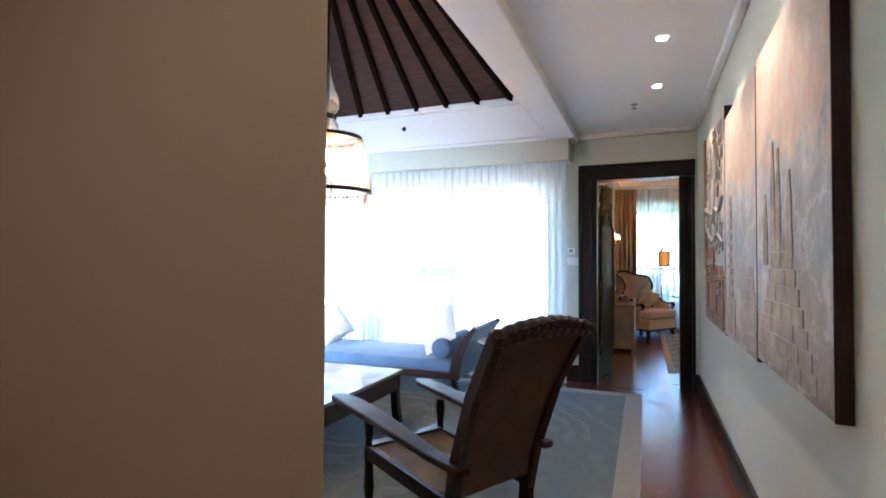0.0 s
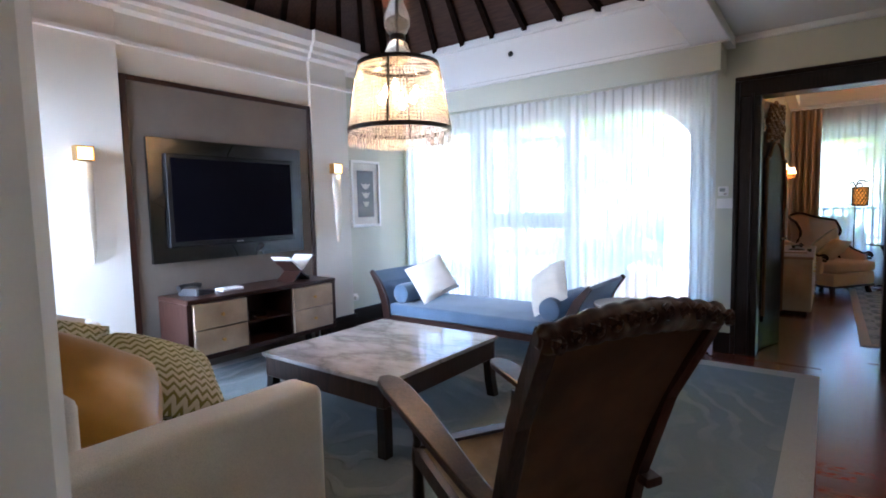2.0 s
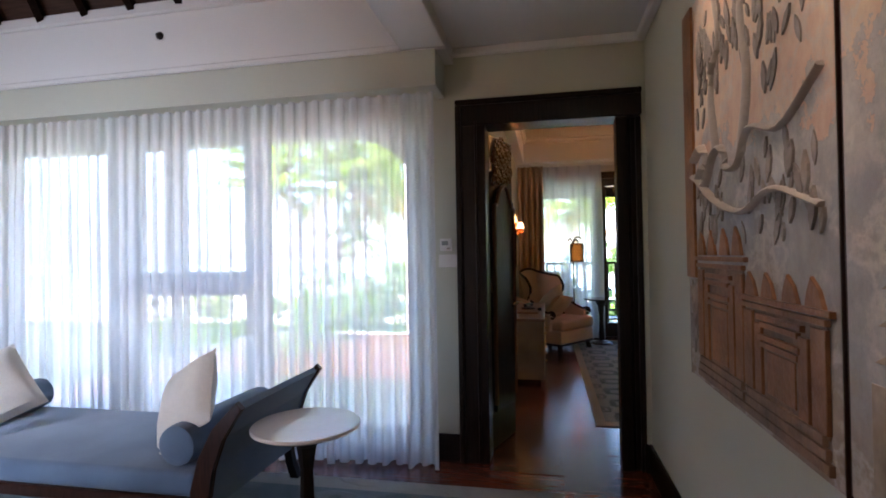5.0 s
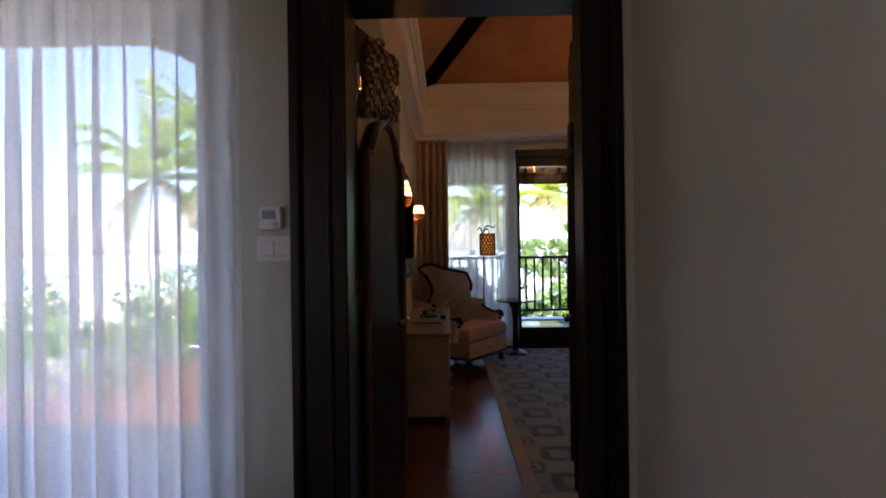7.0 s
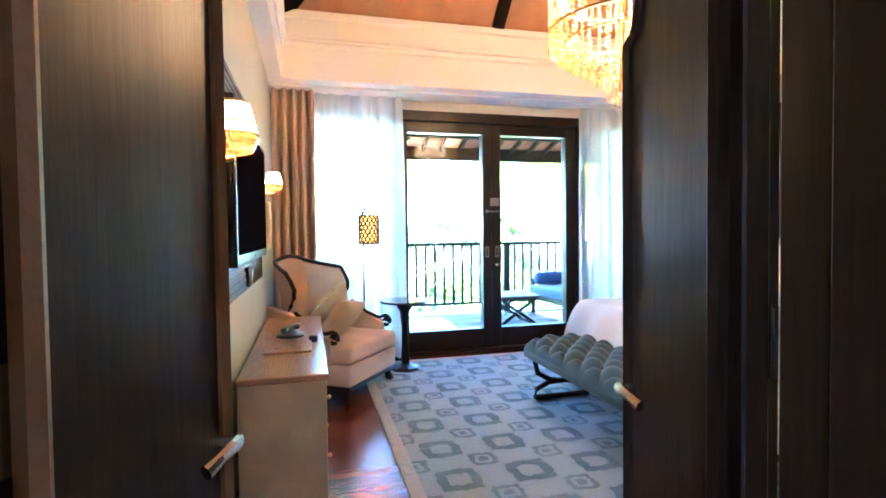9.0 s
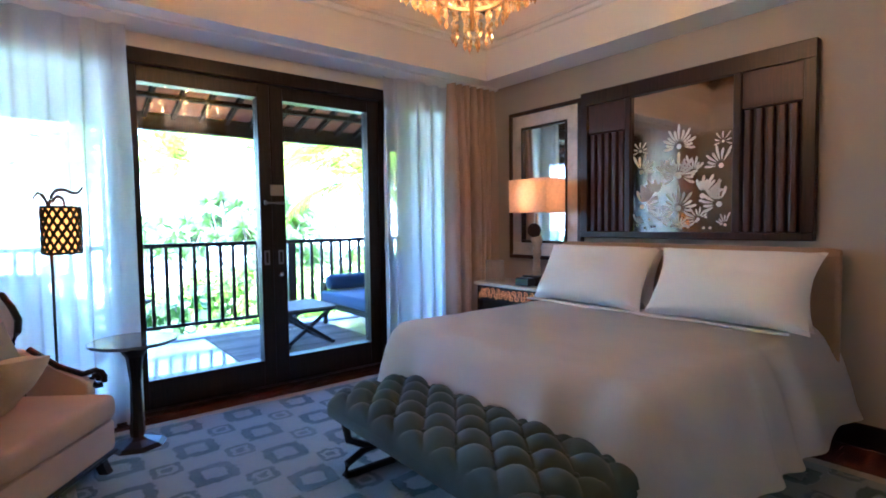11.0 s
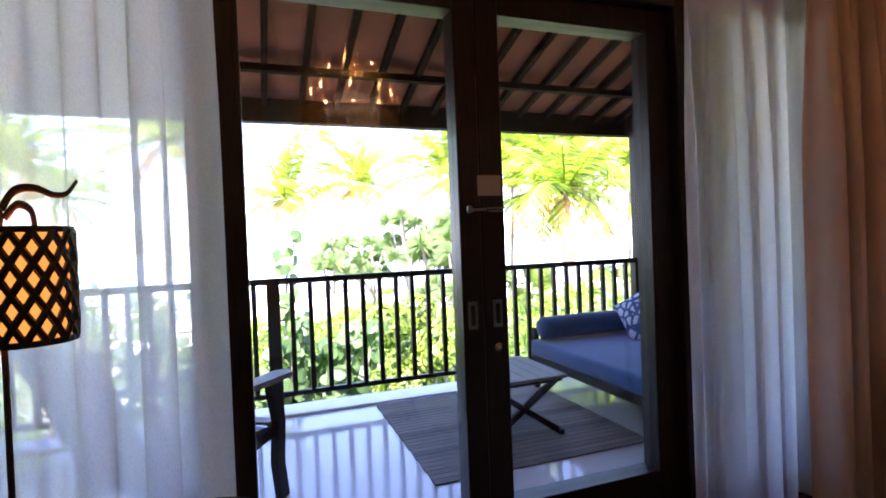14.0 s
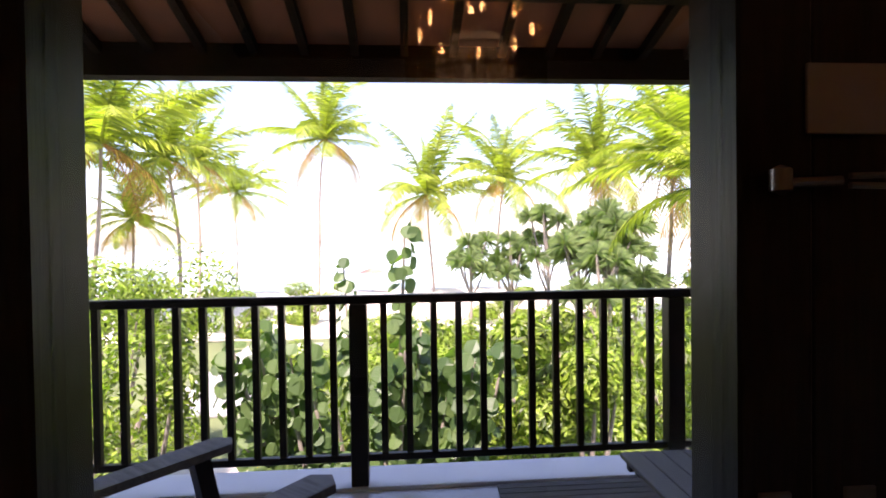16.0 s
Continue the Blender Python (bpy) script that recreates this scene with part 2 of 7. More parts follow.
def zigzag(name, a, b, period=0.045):
    m, nt, p = nodes_of(name)
    tc = nt.nodes.new("ShaderNodeTexCoord")
    sp = nt.nodes.new("ShaderNodeSeparateXYZ")
    link(nt, tc.outputs["Object"], sp.inputs[0])
    tri = math_node(nt, "PINGPONG", sp.outputs[0], period * 0.7)
    k = math_node(nt, "FRACT", math_node(nt, "DIVIDE", math_node(nt, "ADD", sp.outputs[1], tri), period))
    n = noise_node(nt, 300, 2)
    k = ramp_node(nt, math_node(nt, "MULTIPLY_ADD", n.outputs[0], 0.25, k), [(0.5, a), (0.6, b)]).outputs[0]
    link(nt, k, p.inputs["Base Color"])
    p.inputs["Roughness"].default_value = 0.9
    bump_to(nt, p, n.outputs[0], 0.3, 0.002)
    return m


M_WALL = plain("wall_paint_sage", (0.56, 0.57, 0.47), 0.75, big=0.8, fine=180, var=0.05, bump=0.06)
M_CREAM = plain("wall_paint_cream", (0.72, 0.70, 0.64), 0.7, big=0.8, fine=180, var=0.05, bump=0.06)
M_WHITE = plain("white_ceiling_paint", (0.80, 0.79, 0.76), 0.7, big=0.7, fine=150, var=0.04, bump=0.05)
M_TAN = plain("tan_wall_covering", (0.42, 0.34, 0.25), 0.8, big=1.2, fine=220, var=0.07, bump=0.12)
M_DARK = wood("dark_stained_timber", (0.006, 0.004, 0.003), (0.020, 0.012, 0.008), 0.33, (30, 30, 2), 1.0, 0.0, spec=0.22)
M_DARKX = wood("dark_timber_crosswise", (0.006, 0.004, 0.003), (0.020, 0.012, 0.008), 0.33, (2, 30, 30), 1.0, 0.0, spec=0.22)
M_MAHOG = wood("mahogany", (0.012, 0.005, 0.0035), (0.046, 0.018, 0.011), 0.34, (30, 30, 2), 1.0, 0.05, spec=0.3)
M_PLANK = wood("merbau_plank", (0.080, 0.021, 0.012), (0.175, 0.052, 0.028), 0.22, (1.2, 24, 24), 1.0, 0.4, random_tint=0.35, bump=0.05)
M_ROOFWOOD = wood("stained_roof_boards", (0.034, 0.015, 0.009), (0.085, 0.038, 0.022), 0.6, (2, 20, 20), 1.0, 0.0)
M_RAFTER = wood("dark_rafter", (0.005, 0.003, 0.002), (0.016, 0.009, 0.006), 0.75, (10, 10, 10), 1.0, 0.0, spec=0.06)
M_MATCEIL = plain("woven_reed_ceiling", (0.50, 0.26, 0.12), 0.85, big=3, fine=120, var=0.2, bump=0.5)
M_SHEER = sheer("white_sheer", (0.87, 0.90, 0.92), 0.30, 0.52)
M_SHEERBED = sheer("bright_white_sheer", (0.90, 0.93, 0.96), 0.24, 0.22)
M_DRAPE = fabric("beige_drape", (0.48, 0.36, 0.27), None, 500, 0.85, 0.2, 2.0, 0.1)
M_MARBLE = marble("white_marble", (0.46, 0.455, 0.445), (0.25, 0.245, 0.235))
M_BLUEVEL = fabric("powder_blue_velvet", (0.085, 0.14, 0.22), (0.125, 0.19, 0.28), 420, 0.8, 0.25)
M_CREAMFAB = fabric("cream_upholstery", (0.80, 0.75, 0.66), None, 420, 0.9, 0.3)
M_IVORYFAB = fabric("ivory_cushion_cloth", (0.74, 0.70, 0.62), None, 300, 0.9, 0.2)
M_GLASS = pane_glass("window_glass")
M_LINEN = fabric("white_bed_linen", (0.87, 0.87, 0.86), None, 600, 0.85, 0.2, 2.0, 0.04)
M_STONE = plain("polished_white_tile", (0.62, 0.61, 0.58), 0.08, big=3, fine=90, var=0.06, bump=0.0)
M_LEDGE = plain("white_stone_ledge", (0.72, 0.71, 0.68), 0.6, big=3, fine=90, var=0.08, bump=0.1)
M_CHROME = plain("brushed_nickel", (0.62, 0.59, 0.54), 0.25, 1.0, var=0.05, bump=0.0)
M_BRASS = plain("aged_brass", (0.55, 0.36, 0.13), 0.3, 1.0, var=0.15, bump=0.05)
M_BLACKIRON = plain("black_iron", (0.02, 0.018, 0.016), 0.45, 0.6, var=0.2, bump=0.1)
M_PLASTIC = plain("white_plastic", (0.80, 0.79, 0.76), 0.35, var=0.03, bump=0.0)
M_CRYSTAL = crystal("clear_crystal", (0.95, 0.95, 0.95))
M_AMBER = crystal("amber_crystal", (1.0, 0.72, 0.30))
M_BULB = glowing("lit_bulb", (1.0, 0.50, 0.16), 14.0)


# ---- mesh helpers ----
def B():
    return bmesh.new()


def finish(bm, name, material, smooth=False):
    me = bpy.data.meshes.new(name)
    bmesh.ops.recalc_face_normals(bm, faces=bm.faces)
    if smooth:
        for f in bm.faces:
            f.smooth = True
        for e in bm.edges:
            if len(e.link_faces) == 2 and e.calc_face_angle(0) > 0.7:
                e.smooth = False
    bm.to_mesh(me)
    bm.free()
    for k in material if isinstance(material, (list, tuple)) else (material,):
        me.materials.append(k)
    return me


def part(name, bm, material, parent=None, label="", smooth=False, kind=""):
    ob = new(name, finish(bm, name, material, smooth))
    ob.parent = parent
    return tagged(ob, label, kind=kind)


def thing(name, label, category, at=None, group=""):
    ob = new(name)
    ob.empty_display_size = 0.1
    if at is not None:
        ob.matrix_basis = at
    return tagged(ob, label, category, group)


def solid(name, bm, material, label, category="", kind="", smooth=False, at=None, group=""):
    ob = new(name, finish(bm, name, material, smooth))
    if at is not None:
        ob.matrix_basis = at
    return tagged(ob, label, category, group, kind)


def box(bm, x0, x1, y0, y1, z0, z1, bevel=0.0, seg=1):
    v = [bm.verts.new((x, y, z)) for x in (x0, x1) for y in (y0, y1) for z in (z0, z1)]
    f = [bm.faces.new([v[i] for i in q]) for q in ((0, 1, 3, 2), (4, 6, 7, 5), (0, 4, 5, 1), (2, 3, 7, 6), (0, 2, 6, 4), (1, 5, 7, 3))]
    if bevel:
        e = list({e for q in f for e in q.edges})
        bmesh.ops.bevel(bm, geom=e, offset=bevel, segments=seg, affect="EDGES", profile=0.5)
    return bm


def ring_frames(points):
    out = []
    for i, p in enumerate(points):
        a, b = points[max(i - 1, 0)], points[min(i + 1, len(points) - 1)]
        d = (Vector(b) - Vector(a)).normalized()
        up = Vector((0, 0, 1)) if abs(d.z) < 0.9 else Vector((1, 0, 0))
        s = d.cross(up).normalized()
        out.append((Vector(p), s, s.cross(d).normalized()))
    return out


def tube(bm, points, radii, seg=8, flat=1.0):
    """A round bar along the points; radii one or one for each."""
    if isinstance(radii, (int, float)):
        radii = [radii] * len(points)
    rings = []
    for (p, s, u), r in zip(ring_frames(points), radii):
        rings.append([bm.verts.new(p + s * (r * math.cos(2 * math.pi * k / seg)) + u * (r * flat * math.sin(2 * math.pi * k / seg))) for k in range(seg)])
    for a, b in zip(rings, rings[1:]):
        for k in range(seg):
            bm.faces.new((a[k], a[(k + 1) % seg], b[(k + 1) % seg], b[k]))
    bm.faces.new(rings[0][::-1]), bm.faces.new(rings[-1])
    return bm


def curved(points, n=6):
    """The points with a smooth curve laid through them."""
    p = [Vector(q) for q in points]
    p = [p[0] * 2 - p[1]] + p + [p[-1] * 2 - p[-2]]
    out = []
    for i in range(1, len(p) - 2):
        for k in range(n):
            t = k / n
            a, b, c, d = p[i - 1], p[i], p[i + 1], p[i + 2]
            out.append(0.5 * (2 * b + (c - a) * t + (2 * a - 5 * b + 4 * c - d) * t * t + (3 * b - a - 3 * c + d) * t ** 3))
    return out + [p[-2]]


def bar(bm, points, w, h):
    """A square bar along the points."""
    rings = []
    for p, s, u in ring_frames(points):
        rings.append([bm.verts.new(p + s * (a * w / 2) + u * (b * h / 2)) for a, b in ((-1, -1), (1, -1), (1, 1), (-1, 1))])
    for a, b in zip(rings, rings[1:]):
        for k in range(4):
            bm.faces.new((a[k], a[(k + 1) % 4], b[(k + 1) % 4], b[k]))
    bm.faces.new(rings[0][::-1]), bm.faces.new(rings[-1])
    return bm


def lathe(bm, profile, seg=24, at=(0, 0, 0), squash=1.0):
    c = Vector(at)
    rings = [[bm.verts.new(c + Vector((r * math.cos(2 * math.pi * k / seg), r * squash * math.sin(2 * math.pi * k / seg), z))) for k in range(seg)] for r, z in profile]
    for a, b in zip(rings, rings[1:]):
        for k in range(seg):
            bm.faces.new((a[k], a[(k + 1) % seg], b[(k + 1) % seg], b[k]))
    bm.faces.new(rings[0][::-1]), bm.faces.new(rings[-1])
    return bm


def prism(bm, outline, axis, lo, hi, bevel=0.0):
    """An outline of 2D points pushed along an axis. x: points are (y, z); y: (x, z); z: (x, y)."""
    put = {"x": lambda a, b, c: (c, a, b), "y": lambda a, b, c: (a, c, b), "z": lambda a, b, c: (a, b, c)}[axis]
    va = [bm.verts.new(put(a, b, lo)) for a, b in outline]
    vb = [bm.verts.new(put(a, b, hi)) for a, b in outline]
    n = len(outline)
    fs = [bm.faces.new(va), bm.faces.new(vb[::-1])]
    for i in range(n):
        fs.append(bm.faces.new((va[i], vb[i], vb[(i + 1) % n], va[(i + 1) % n])))
    if bevel:
        e = list({e for f in fs[:2] for e in f.edges})
        bmesh.ops.bevel(bm, geom=e, offset=bevel, segments=2, affect="EDGES", profile=0.5)
    return bm


def grid(bm, nu, nv, f, closed_u=False):
    v = [[bm.verts.new(f(i / (nu if closed_u else nu - 1), j / (nv - 1))) for j in range(nv)] for i in range(nu)]
    for i in range(nu if closed_u else nu - 1):
        for j in range(nv - 1):
            a, b = v[i], v[(i + 1) % nu]
            bm.faces.new((a[j], b[j], b[j + 1], a[j + 1]))
    return v


def cushion(bm, w, d, h, m=None, n=14, ears=0.04):
    """A stuffed square cushion lying in xy, centre at the origin, then moved by m."""
    m = m or Matrix()
    for side in (1, -1):
        def f(u, v):
            a, b = 2 * u - 1, 2 * v - 1
            puff = (max(0.0, 1 - abs(a) ** 2.6) * max(0.0, 1 - abs(b) ** 2.6)) ** 0.5
            sx = 1 - ears * (1 - b * b) * abs(a)
            sy = 1 - ears * (1 - a * a) * abs(b)
            wr = 0.012 * noise.noise(Vector((a * 3, b * 3, side * 4 + w * 9)))
            return m @ Vector((a * w / 2 * sx, b * d / 2 * sy, side * (h / 2 * puff + 0.004) + wr * puff))
        grid(bm, n, n, f)
    bmesh.ops.remove_doubles(bm, verts=bm.verts, dist=0.0085)
    return bm


def bolster(bm, p0, p1, r, seg=18):
    a, b = Vector(p0), Vector(p1)
    pts, rad = [], []
    for k, q in ((0.0, 0.2), (0.004, 0.75), (0.02, 0.95), (0.06, 1.0), (0.3, 1.02), (0.5, 1.03), (0.7, 1.02), (0.94, 1.0), (0.98, 0.95), (0.996, 0.75), (1.0, 0.2)):
        pts.append(a.lerp(b, k)), rad.append(r * q)
    return tube(bm, pts, rad, seg)


def curtain(bm, x0, x1, y, z0, z1, fold=0.09, depth=0.035, seed=1, lap=0.19, axis="x"):
    """A pleated hanging along x (or y): tight pinches at the heading, loose folds below."""
    n = max(24, int((x1 - x0) / fold * 18))
    rnd = random.Random(seed)
    ph = [rnd.uniform(-0.5, 0.5) for _ in range(12)]

    def f(u, v):
        s = x0 + u * (x1 - x0)
        w = s / fold * 2 * math.pi
        loose = min(1.0, (1 - v) * 3.0)
        wob = sum(math.sin(s * (3.1 + 2.3 * k) + ph[k]) for k in range(3)) * 0.35
        a = depth * (0.55 + 0.45 * loose) * math.sin(w + wob * 1.6) + depth * 0.45 * loose * math.sin(w * 0.37 + ph[4] * 6)
        a += 0.012 * (1 - v) * math.sin(s * 4.1 + ph[5] * 9)
        z = z0 + v * (z1 - z0) + 0.008 * (1 - v) * math.sin(w * 0.5)
        s -= fold * lap * (0.5 + 0.5 * loose) * math.sin(2 * (w + wob * 1.6)) * (0.6 + 0.4 * math.sin(s * 5.3 + ph[6] * 7))
        return (s, y + a, z) if axis == "x" else (y + a, s, z)
    grid(bm, n, 14, f)
    return bm


def wall_with_holes(name, axis, lo, hi, a0, a1, z0, z1, holes, material, label):
    """A wall across axis between lo and hi, along the other axis from a0 to a1, with oblong openings (a, b, zlo, zhi)."""
    bm = B()
    cuts = sorted({a0, a1, *[h[0] for h in holes], *[h[1] for h in holes]})
    for p, q in zip(cuts, cuts[1:]):
        gaps = sorted((h[2], h[3]) for h in holes if h[0] <= p + 1e-6 and h[1] >= q - 1e-6)
        z = z0
        for g0, g1 in gaps + [(z1, z1)]:
            if g0 > z + 1e-6:
                box(bm, *((lo, hi, p, q) if axis == "x" else (p, q, lo, hi)), z, g0)
            z = max(z, g1)
    bmesh.ops.remove_doubles(bm, verts=bm.verts, dist=1e-5)
    return solid(name, bm, material, label, "wall", "structure")


def plank_loft(bm, rows, thick):
    """A flat board that follows rows of (x, y, z, half width) along x."""
    rings = []
    for x, y, z, w in rows:
        e = min(0.008, w * 0.4)
        rings.append([bm.verts.new(q) for q in ((x, y - w, z - thick / 2 + e * 0.4), (x, y - w + e, z - thick / 2), (x, y + w - e, z - thick / 2), (x, y + w, z - thick / 2 + e * 0.4), (x, y + w, z + thick / 2 - e * 0.4), (x, y + w - e, z + thick / 2), (x, y - w + e, z + thick / 2), (x, y - w, z + thick / 2 - e * 0.4))])
    for a, b in zip(rings, rings[1:]):
        for k in range(8):
            bm.faces.new((a[k], a[(k + 1) % 8], b[(k + 1) % 8], b[k]))
    bm.faces.new(rings[0][::-1]), bm.faces.new(rings[-1])
    return bm

# ---- large structure ----
XR = 0.55          # painting wall
YE = 5.60          # end wall of the sitting room
bm = B()
box(bm, -5.0, 4.4, -2.6, 10.66, -0.25, 0.0)
floor = solid("floor", bm, M_PLANK, "reddish dark hardwood floor, polished", "floor", "structure")

END_HOLES = [(-4.12, -0.87, 0.12, 2.17), (-0.46, 0.5235, 0.0, 2.17)]
wall_with_holes("wall_end", "y", YE, YE + 0.15, -4.6, XR + 0.3, 0.0, 3.1, END_HOLES, M_WALL, "sage green painted wall with a wide window and a doorway")
bm = B()
box(bm, XR, XR + 0.15, -2.6, YE, 0.0, 3.1)
solid("wall_painting", bm, M_WALL, "sage green painted corridor wall", "wall", "structure")
wall_with_holes("wall_tv", "x", -4.6, -4.19, 0.5, YE, 0.0, 3.1, [], M_WALL, "sage green wall beside the television")
bm = B()
prism(bm, [(1.70, 0.0), (1.70, 2.98), (4.52, 2.98), (4.52, 0.0)], "x", -4.19, -4.05)
solid("wall_tv_breast", bm, M_CREAM, "cream painted projecting wall behind the television", "wall", "structure")
for name, y0, y1 in (("pilaster_near", 1.70, 2.352), ("pilaster_far", 4.048, 4.52)):
    bm = B()
    box(bm, -4.05, -4.012, y0, y1, 0.0, 2.72, 0.003)
    solid(name, bm, M_CREAM, "cream painted shallow pilaster beside the television panel", "pilaster", "structure")
# partition beside the entrance, with a splayed white end
bm = B()
prism(bm, [(-0.442, 0.738), (-1.4, 0.735), (-1.4, 0.955), (-0.70, 0.945), (-0.585, 0.90)], "z", 0.0, 3.1)
part_wall = solid("wall_partition", bm, [M_TAN, M_CREAM], "tan covered partition wall with a pale end", "wall", "structure")
for f in part_wall.data.polygons:
    f.material_index = 0 if f.normal.y < -0.9 else 1
wall_with_holes("wall_sofa_side", "y", 0.77, 0.96, -4.6, -1.4, 0.0, 3.1, [(-4.1, -3.4, 0.5, 2.2)], M_CREAM, "cream wall behind the sofa with a window")
bm = B()
box(bm, -1.55, -1.4, -2.6, 0.77, 0.0, 3.1)
solid("wall_entrance_side", bm, M_TAN, "plain tan entrance wall", "wall", "structure")
bm = B()
box(bm, -1.4, XR, -2.6, -2.45, 0.0, 3.1)
solid("wall_entrance_end", bm, M_TAN, "plain tan entrance wall", "wall", "structure")

# corridor ceiling and beam
bm = B()
box(bm, -0.60, XR, -2.45, YE, 2.60, 2.75)
box(bm, -1.4, -0.60, -2.45, 0.96, 2.60, 2.75)
solid("ceiling_corridor", bm, M_WHITE, "flat white painted ceiling", "ceiling", "structure")
bm = B()
box(bm, -0.87, -0.60, 0.95, 5.32, 2.52, 3.1, 0.006)
solid("beam", bm, M_WHITE, "white boxed ceiling beam", "beam", "structure")
for a, b, c, d in ((XR - 0.05, XR, -2.45, YE), (-0.60, XR - 0.05, YE - 0.05, YE)):
    bm = B()
    box(bm, a, b, c, d, 2.55, 2.60, 0.012, 2)
    solid("cornice", bm, M_WHITE, "white plaster cornice", "cornice", "structure")
# pelmet over the window and friezes under the roof
bm = B()
box(bm, -4.19, -0.66, 5.32, YE, 2.30, 2.515, 0.004)
solid("pelmet", bm, M_WALL, "sage green curtain pelmet", "pelmet", "structure")
bm = B()
box(bm, -4.19, -0.60, 5.34, YE, 2.515, 3.0)
box(bm, -4.19, -0.87, 5.315, 5.34, 2.52, 2.56, 0.01)
box(bm, -4.19, -0.87, 5.30, 5.34, 2.92, 3.0, 0.012)
solid("frieze_window", bm, M_WHITE, "white plaster frieze above the window", "frieze", "structure")
bm = B()
prism(bm, [(-4.05, 2.50), (-4.02, 2.50), (-4.02, 2.53), (-4.05, 2.53)], "y", 1.70, 4.55)
prism(bm, [(-4.05, 2.72), (-3.99, 2.74), (-3.99, 2.78), (-3.96, 2.80), (-3.96, 2.84), (-3.92, 2.88), (-3.92, 2.98), (-4.05, 2.98)], "y", 1.67, 4.60)
for y0, y1 in ((1.67, 2.372), (4.028, 4.62)):
    prism(bm, [(-4.012, 2.50), (-3.982, 2.50), (-3.982, 2.53), (-4.012, 2.53)], "y", y0, y1)
    prism(bm, [(-4.0, 2.72), (-3.952, 2.74), (-3.952, 2.78), (-3.922, 2.80), (-3.922, 2.84), (-3.882, 2.88), (-3.882, 2.982), (-4.0, 2.982)], "y", y0, y1)
prism(bm, [(-4.19, 2.72), (-4.13, 2.74), (-4.13, 2.80), (-4.10, 2.84), (-4.06, 2.88), (-4.06, 2.98), (-4.19, 2.98)], "y", 4.60, 5.34)
box(bm, -4.25, -4.19, 1.0, 5.6, 2.98, 3.05)
solid("crown_moulding", bm, M_WHITE, "stepped white crown moulding", "cornice", "structure")


def hip_roof(name, x0, x1, y0, y1, z0, z1, boards, rafters, step, label, ridge=0.0, rafter=(0.05, 0.07)):
    """An open hipped ceiling of boards with rafters below."""
    cx, cy = (x0 + x1) / 2, (y0 + y1) / 2
    e0, e1 = Vector((cx - ridge, cy, z1)), Vector((cx + ridge, cy, z1))
    c = [Vector(p) for p in ((x0, y0, z0), (x1, y0, z0), (x1, y1, z0), (x0, y1, z0))]
    bm = B()
    vs = [bm.verts.new(p) for p in c] + [bm.verts.new(e0), bm.verts.new(e1 + Vector((0.001, 0, 0)))]
    up = [bm.verts.new(v.co + Vector((0, 0, 0.12))) for v in vs]
    for q in ((0, 1, 5, 4), (1, 2, 5), (2, 3, 4, 5), (3, 0, 4)):
        bm.faces.new([vs[i] for i in q])
        bm.faces.new([up[i] for i in reversed(q)])
    for i in range(4):
        j = (i + 1) % 4
        bm.faces.new((vs[i], up[i], up[j], vs[j]))
    nb = len(bm.faces)
    for a, b, t0, t1 in ((c[0], c[1], e0, e1), (c[1], c[2], e1, e1), (c[2], c[3], e1, e0), (c[3], c[0], e0, e0)):
        n = max(2, int((b - a).length / step))
        for k in range(n + 1):
            p = a.lerp(b, k / n)
            q = t0.lerp(t1, k / n)
            dn = Vector((0, 0, -0.03))
            thick = 1.6 if k in (0, n) else 1.0
            bar(bm, [p + dn, p.lerp(q, 0.97) + dn], rafter[0] * thick, rafter[1] * thick)
    ob = solid(name, bm, [boards, rafters], label, "ceiling", "structure")
    for i, f in enumerate(ob.data.polygons):
        f.material_index = 0 if i < nb else 1
    return ob


hip_roof("ceiling_living", -4.19, -0.87, 0.95, 5.34, 3.0, 4.9, M_ROOFWOOD, M_RAFTER, 0.36, "dark red-brown boarded pitched ceiling with rafters")

# baseboards
for name, a in (("baseboard_painting", (XR - 0.02, XR, -2.45, YE, 0, 0.17)), ("baseboard_door", (-0.80, -0.572, YE - 0.02, YE, 0, 0.17)),
                ("baseboard_tv", (-4.012, -3.992, 1.70, 2.352, 0, 0.17)), ("baseboard_tv_right", (-4.012, -3.992, 4.048, 4.54, 0, 0.17)),
                ("baseboard_breast", (-4.19, -4.013, 4.52, 4.54, 0, 0.17)), ("baseboard_recess", (-4.19, -4.17, 4.54, 5.4, 0, 0.17)), ("baseboard_door_right", (0.505, XR - 0.02, YE - 0.02, YE, 0, 0.17))):
    bm = B()
    box(bm, *a, 0.005)
    solid(name, bm, M_DARKX, "dark stained timber baseboard", "baseboard", "structure")

# bedroom shell
M_OLIVE = plain("wall_paint_olive", (0.42, 0.40, 0.31), 0.78, big=0.8, fine=180, var=0.06, bump=0.06)
M_TAUPE = plain("wall_covering_taupe", (0.40, 0.34, 0.275), 0.82, big=1.0, fine=220, var=0.07, bump=0.1)
XB0, XB1, YB1 = -0.47, 3.93, 10.50
bm = B()
box(bm, XB0 - 0.15, XB0, YE + 0.15, YB1, 0, 3.45)
solid("wall_bedroom_desk", bm, M_OLIVE, "olive green bedroom wall", "wall", "structure")
bm = B()
box(bm, XB1, XB1 + 0.15, YE + 0.15, YB1, 0, 3.45)
solid("wall_bedroom_head", bm, M_TAUPE, "taupe covered bedroom wall behind the bed", "wall", "structure")
bm = B()
box(bm, XR + 0.3, XB1 + 0.15, YE, YE + 0.15, 0, 3.45)
box(bm, XB0 - 0.15, XR + 0.3, YE, YE + 0.15, 3.1, 3.45)
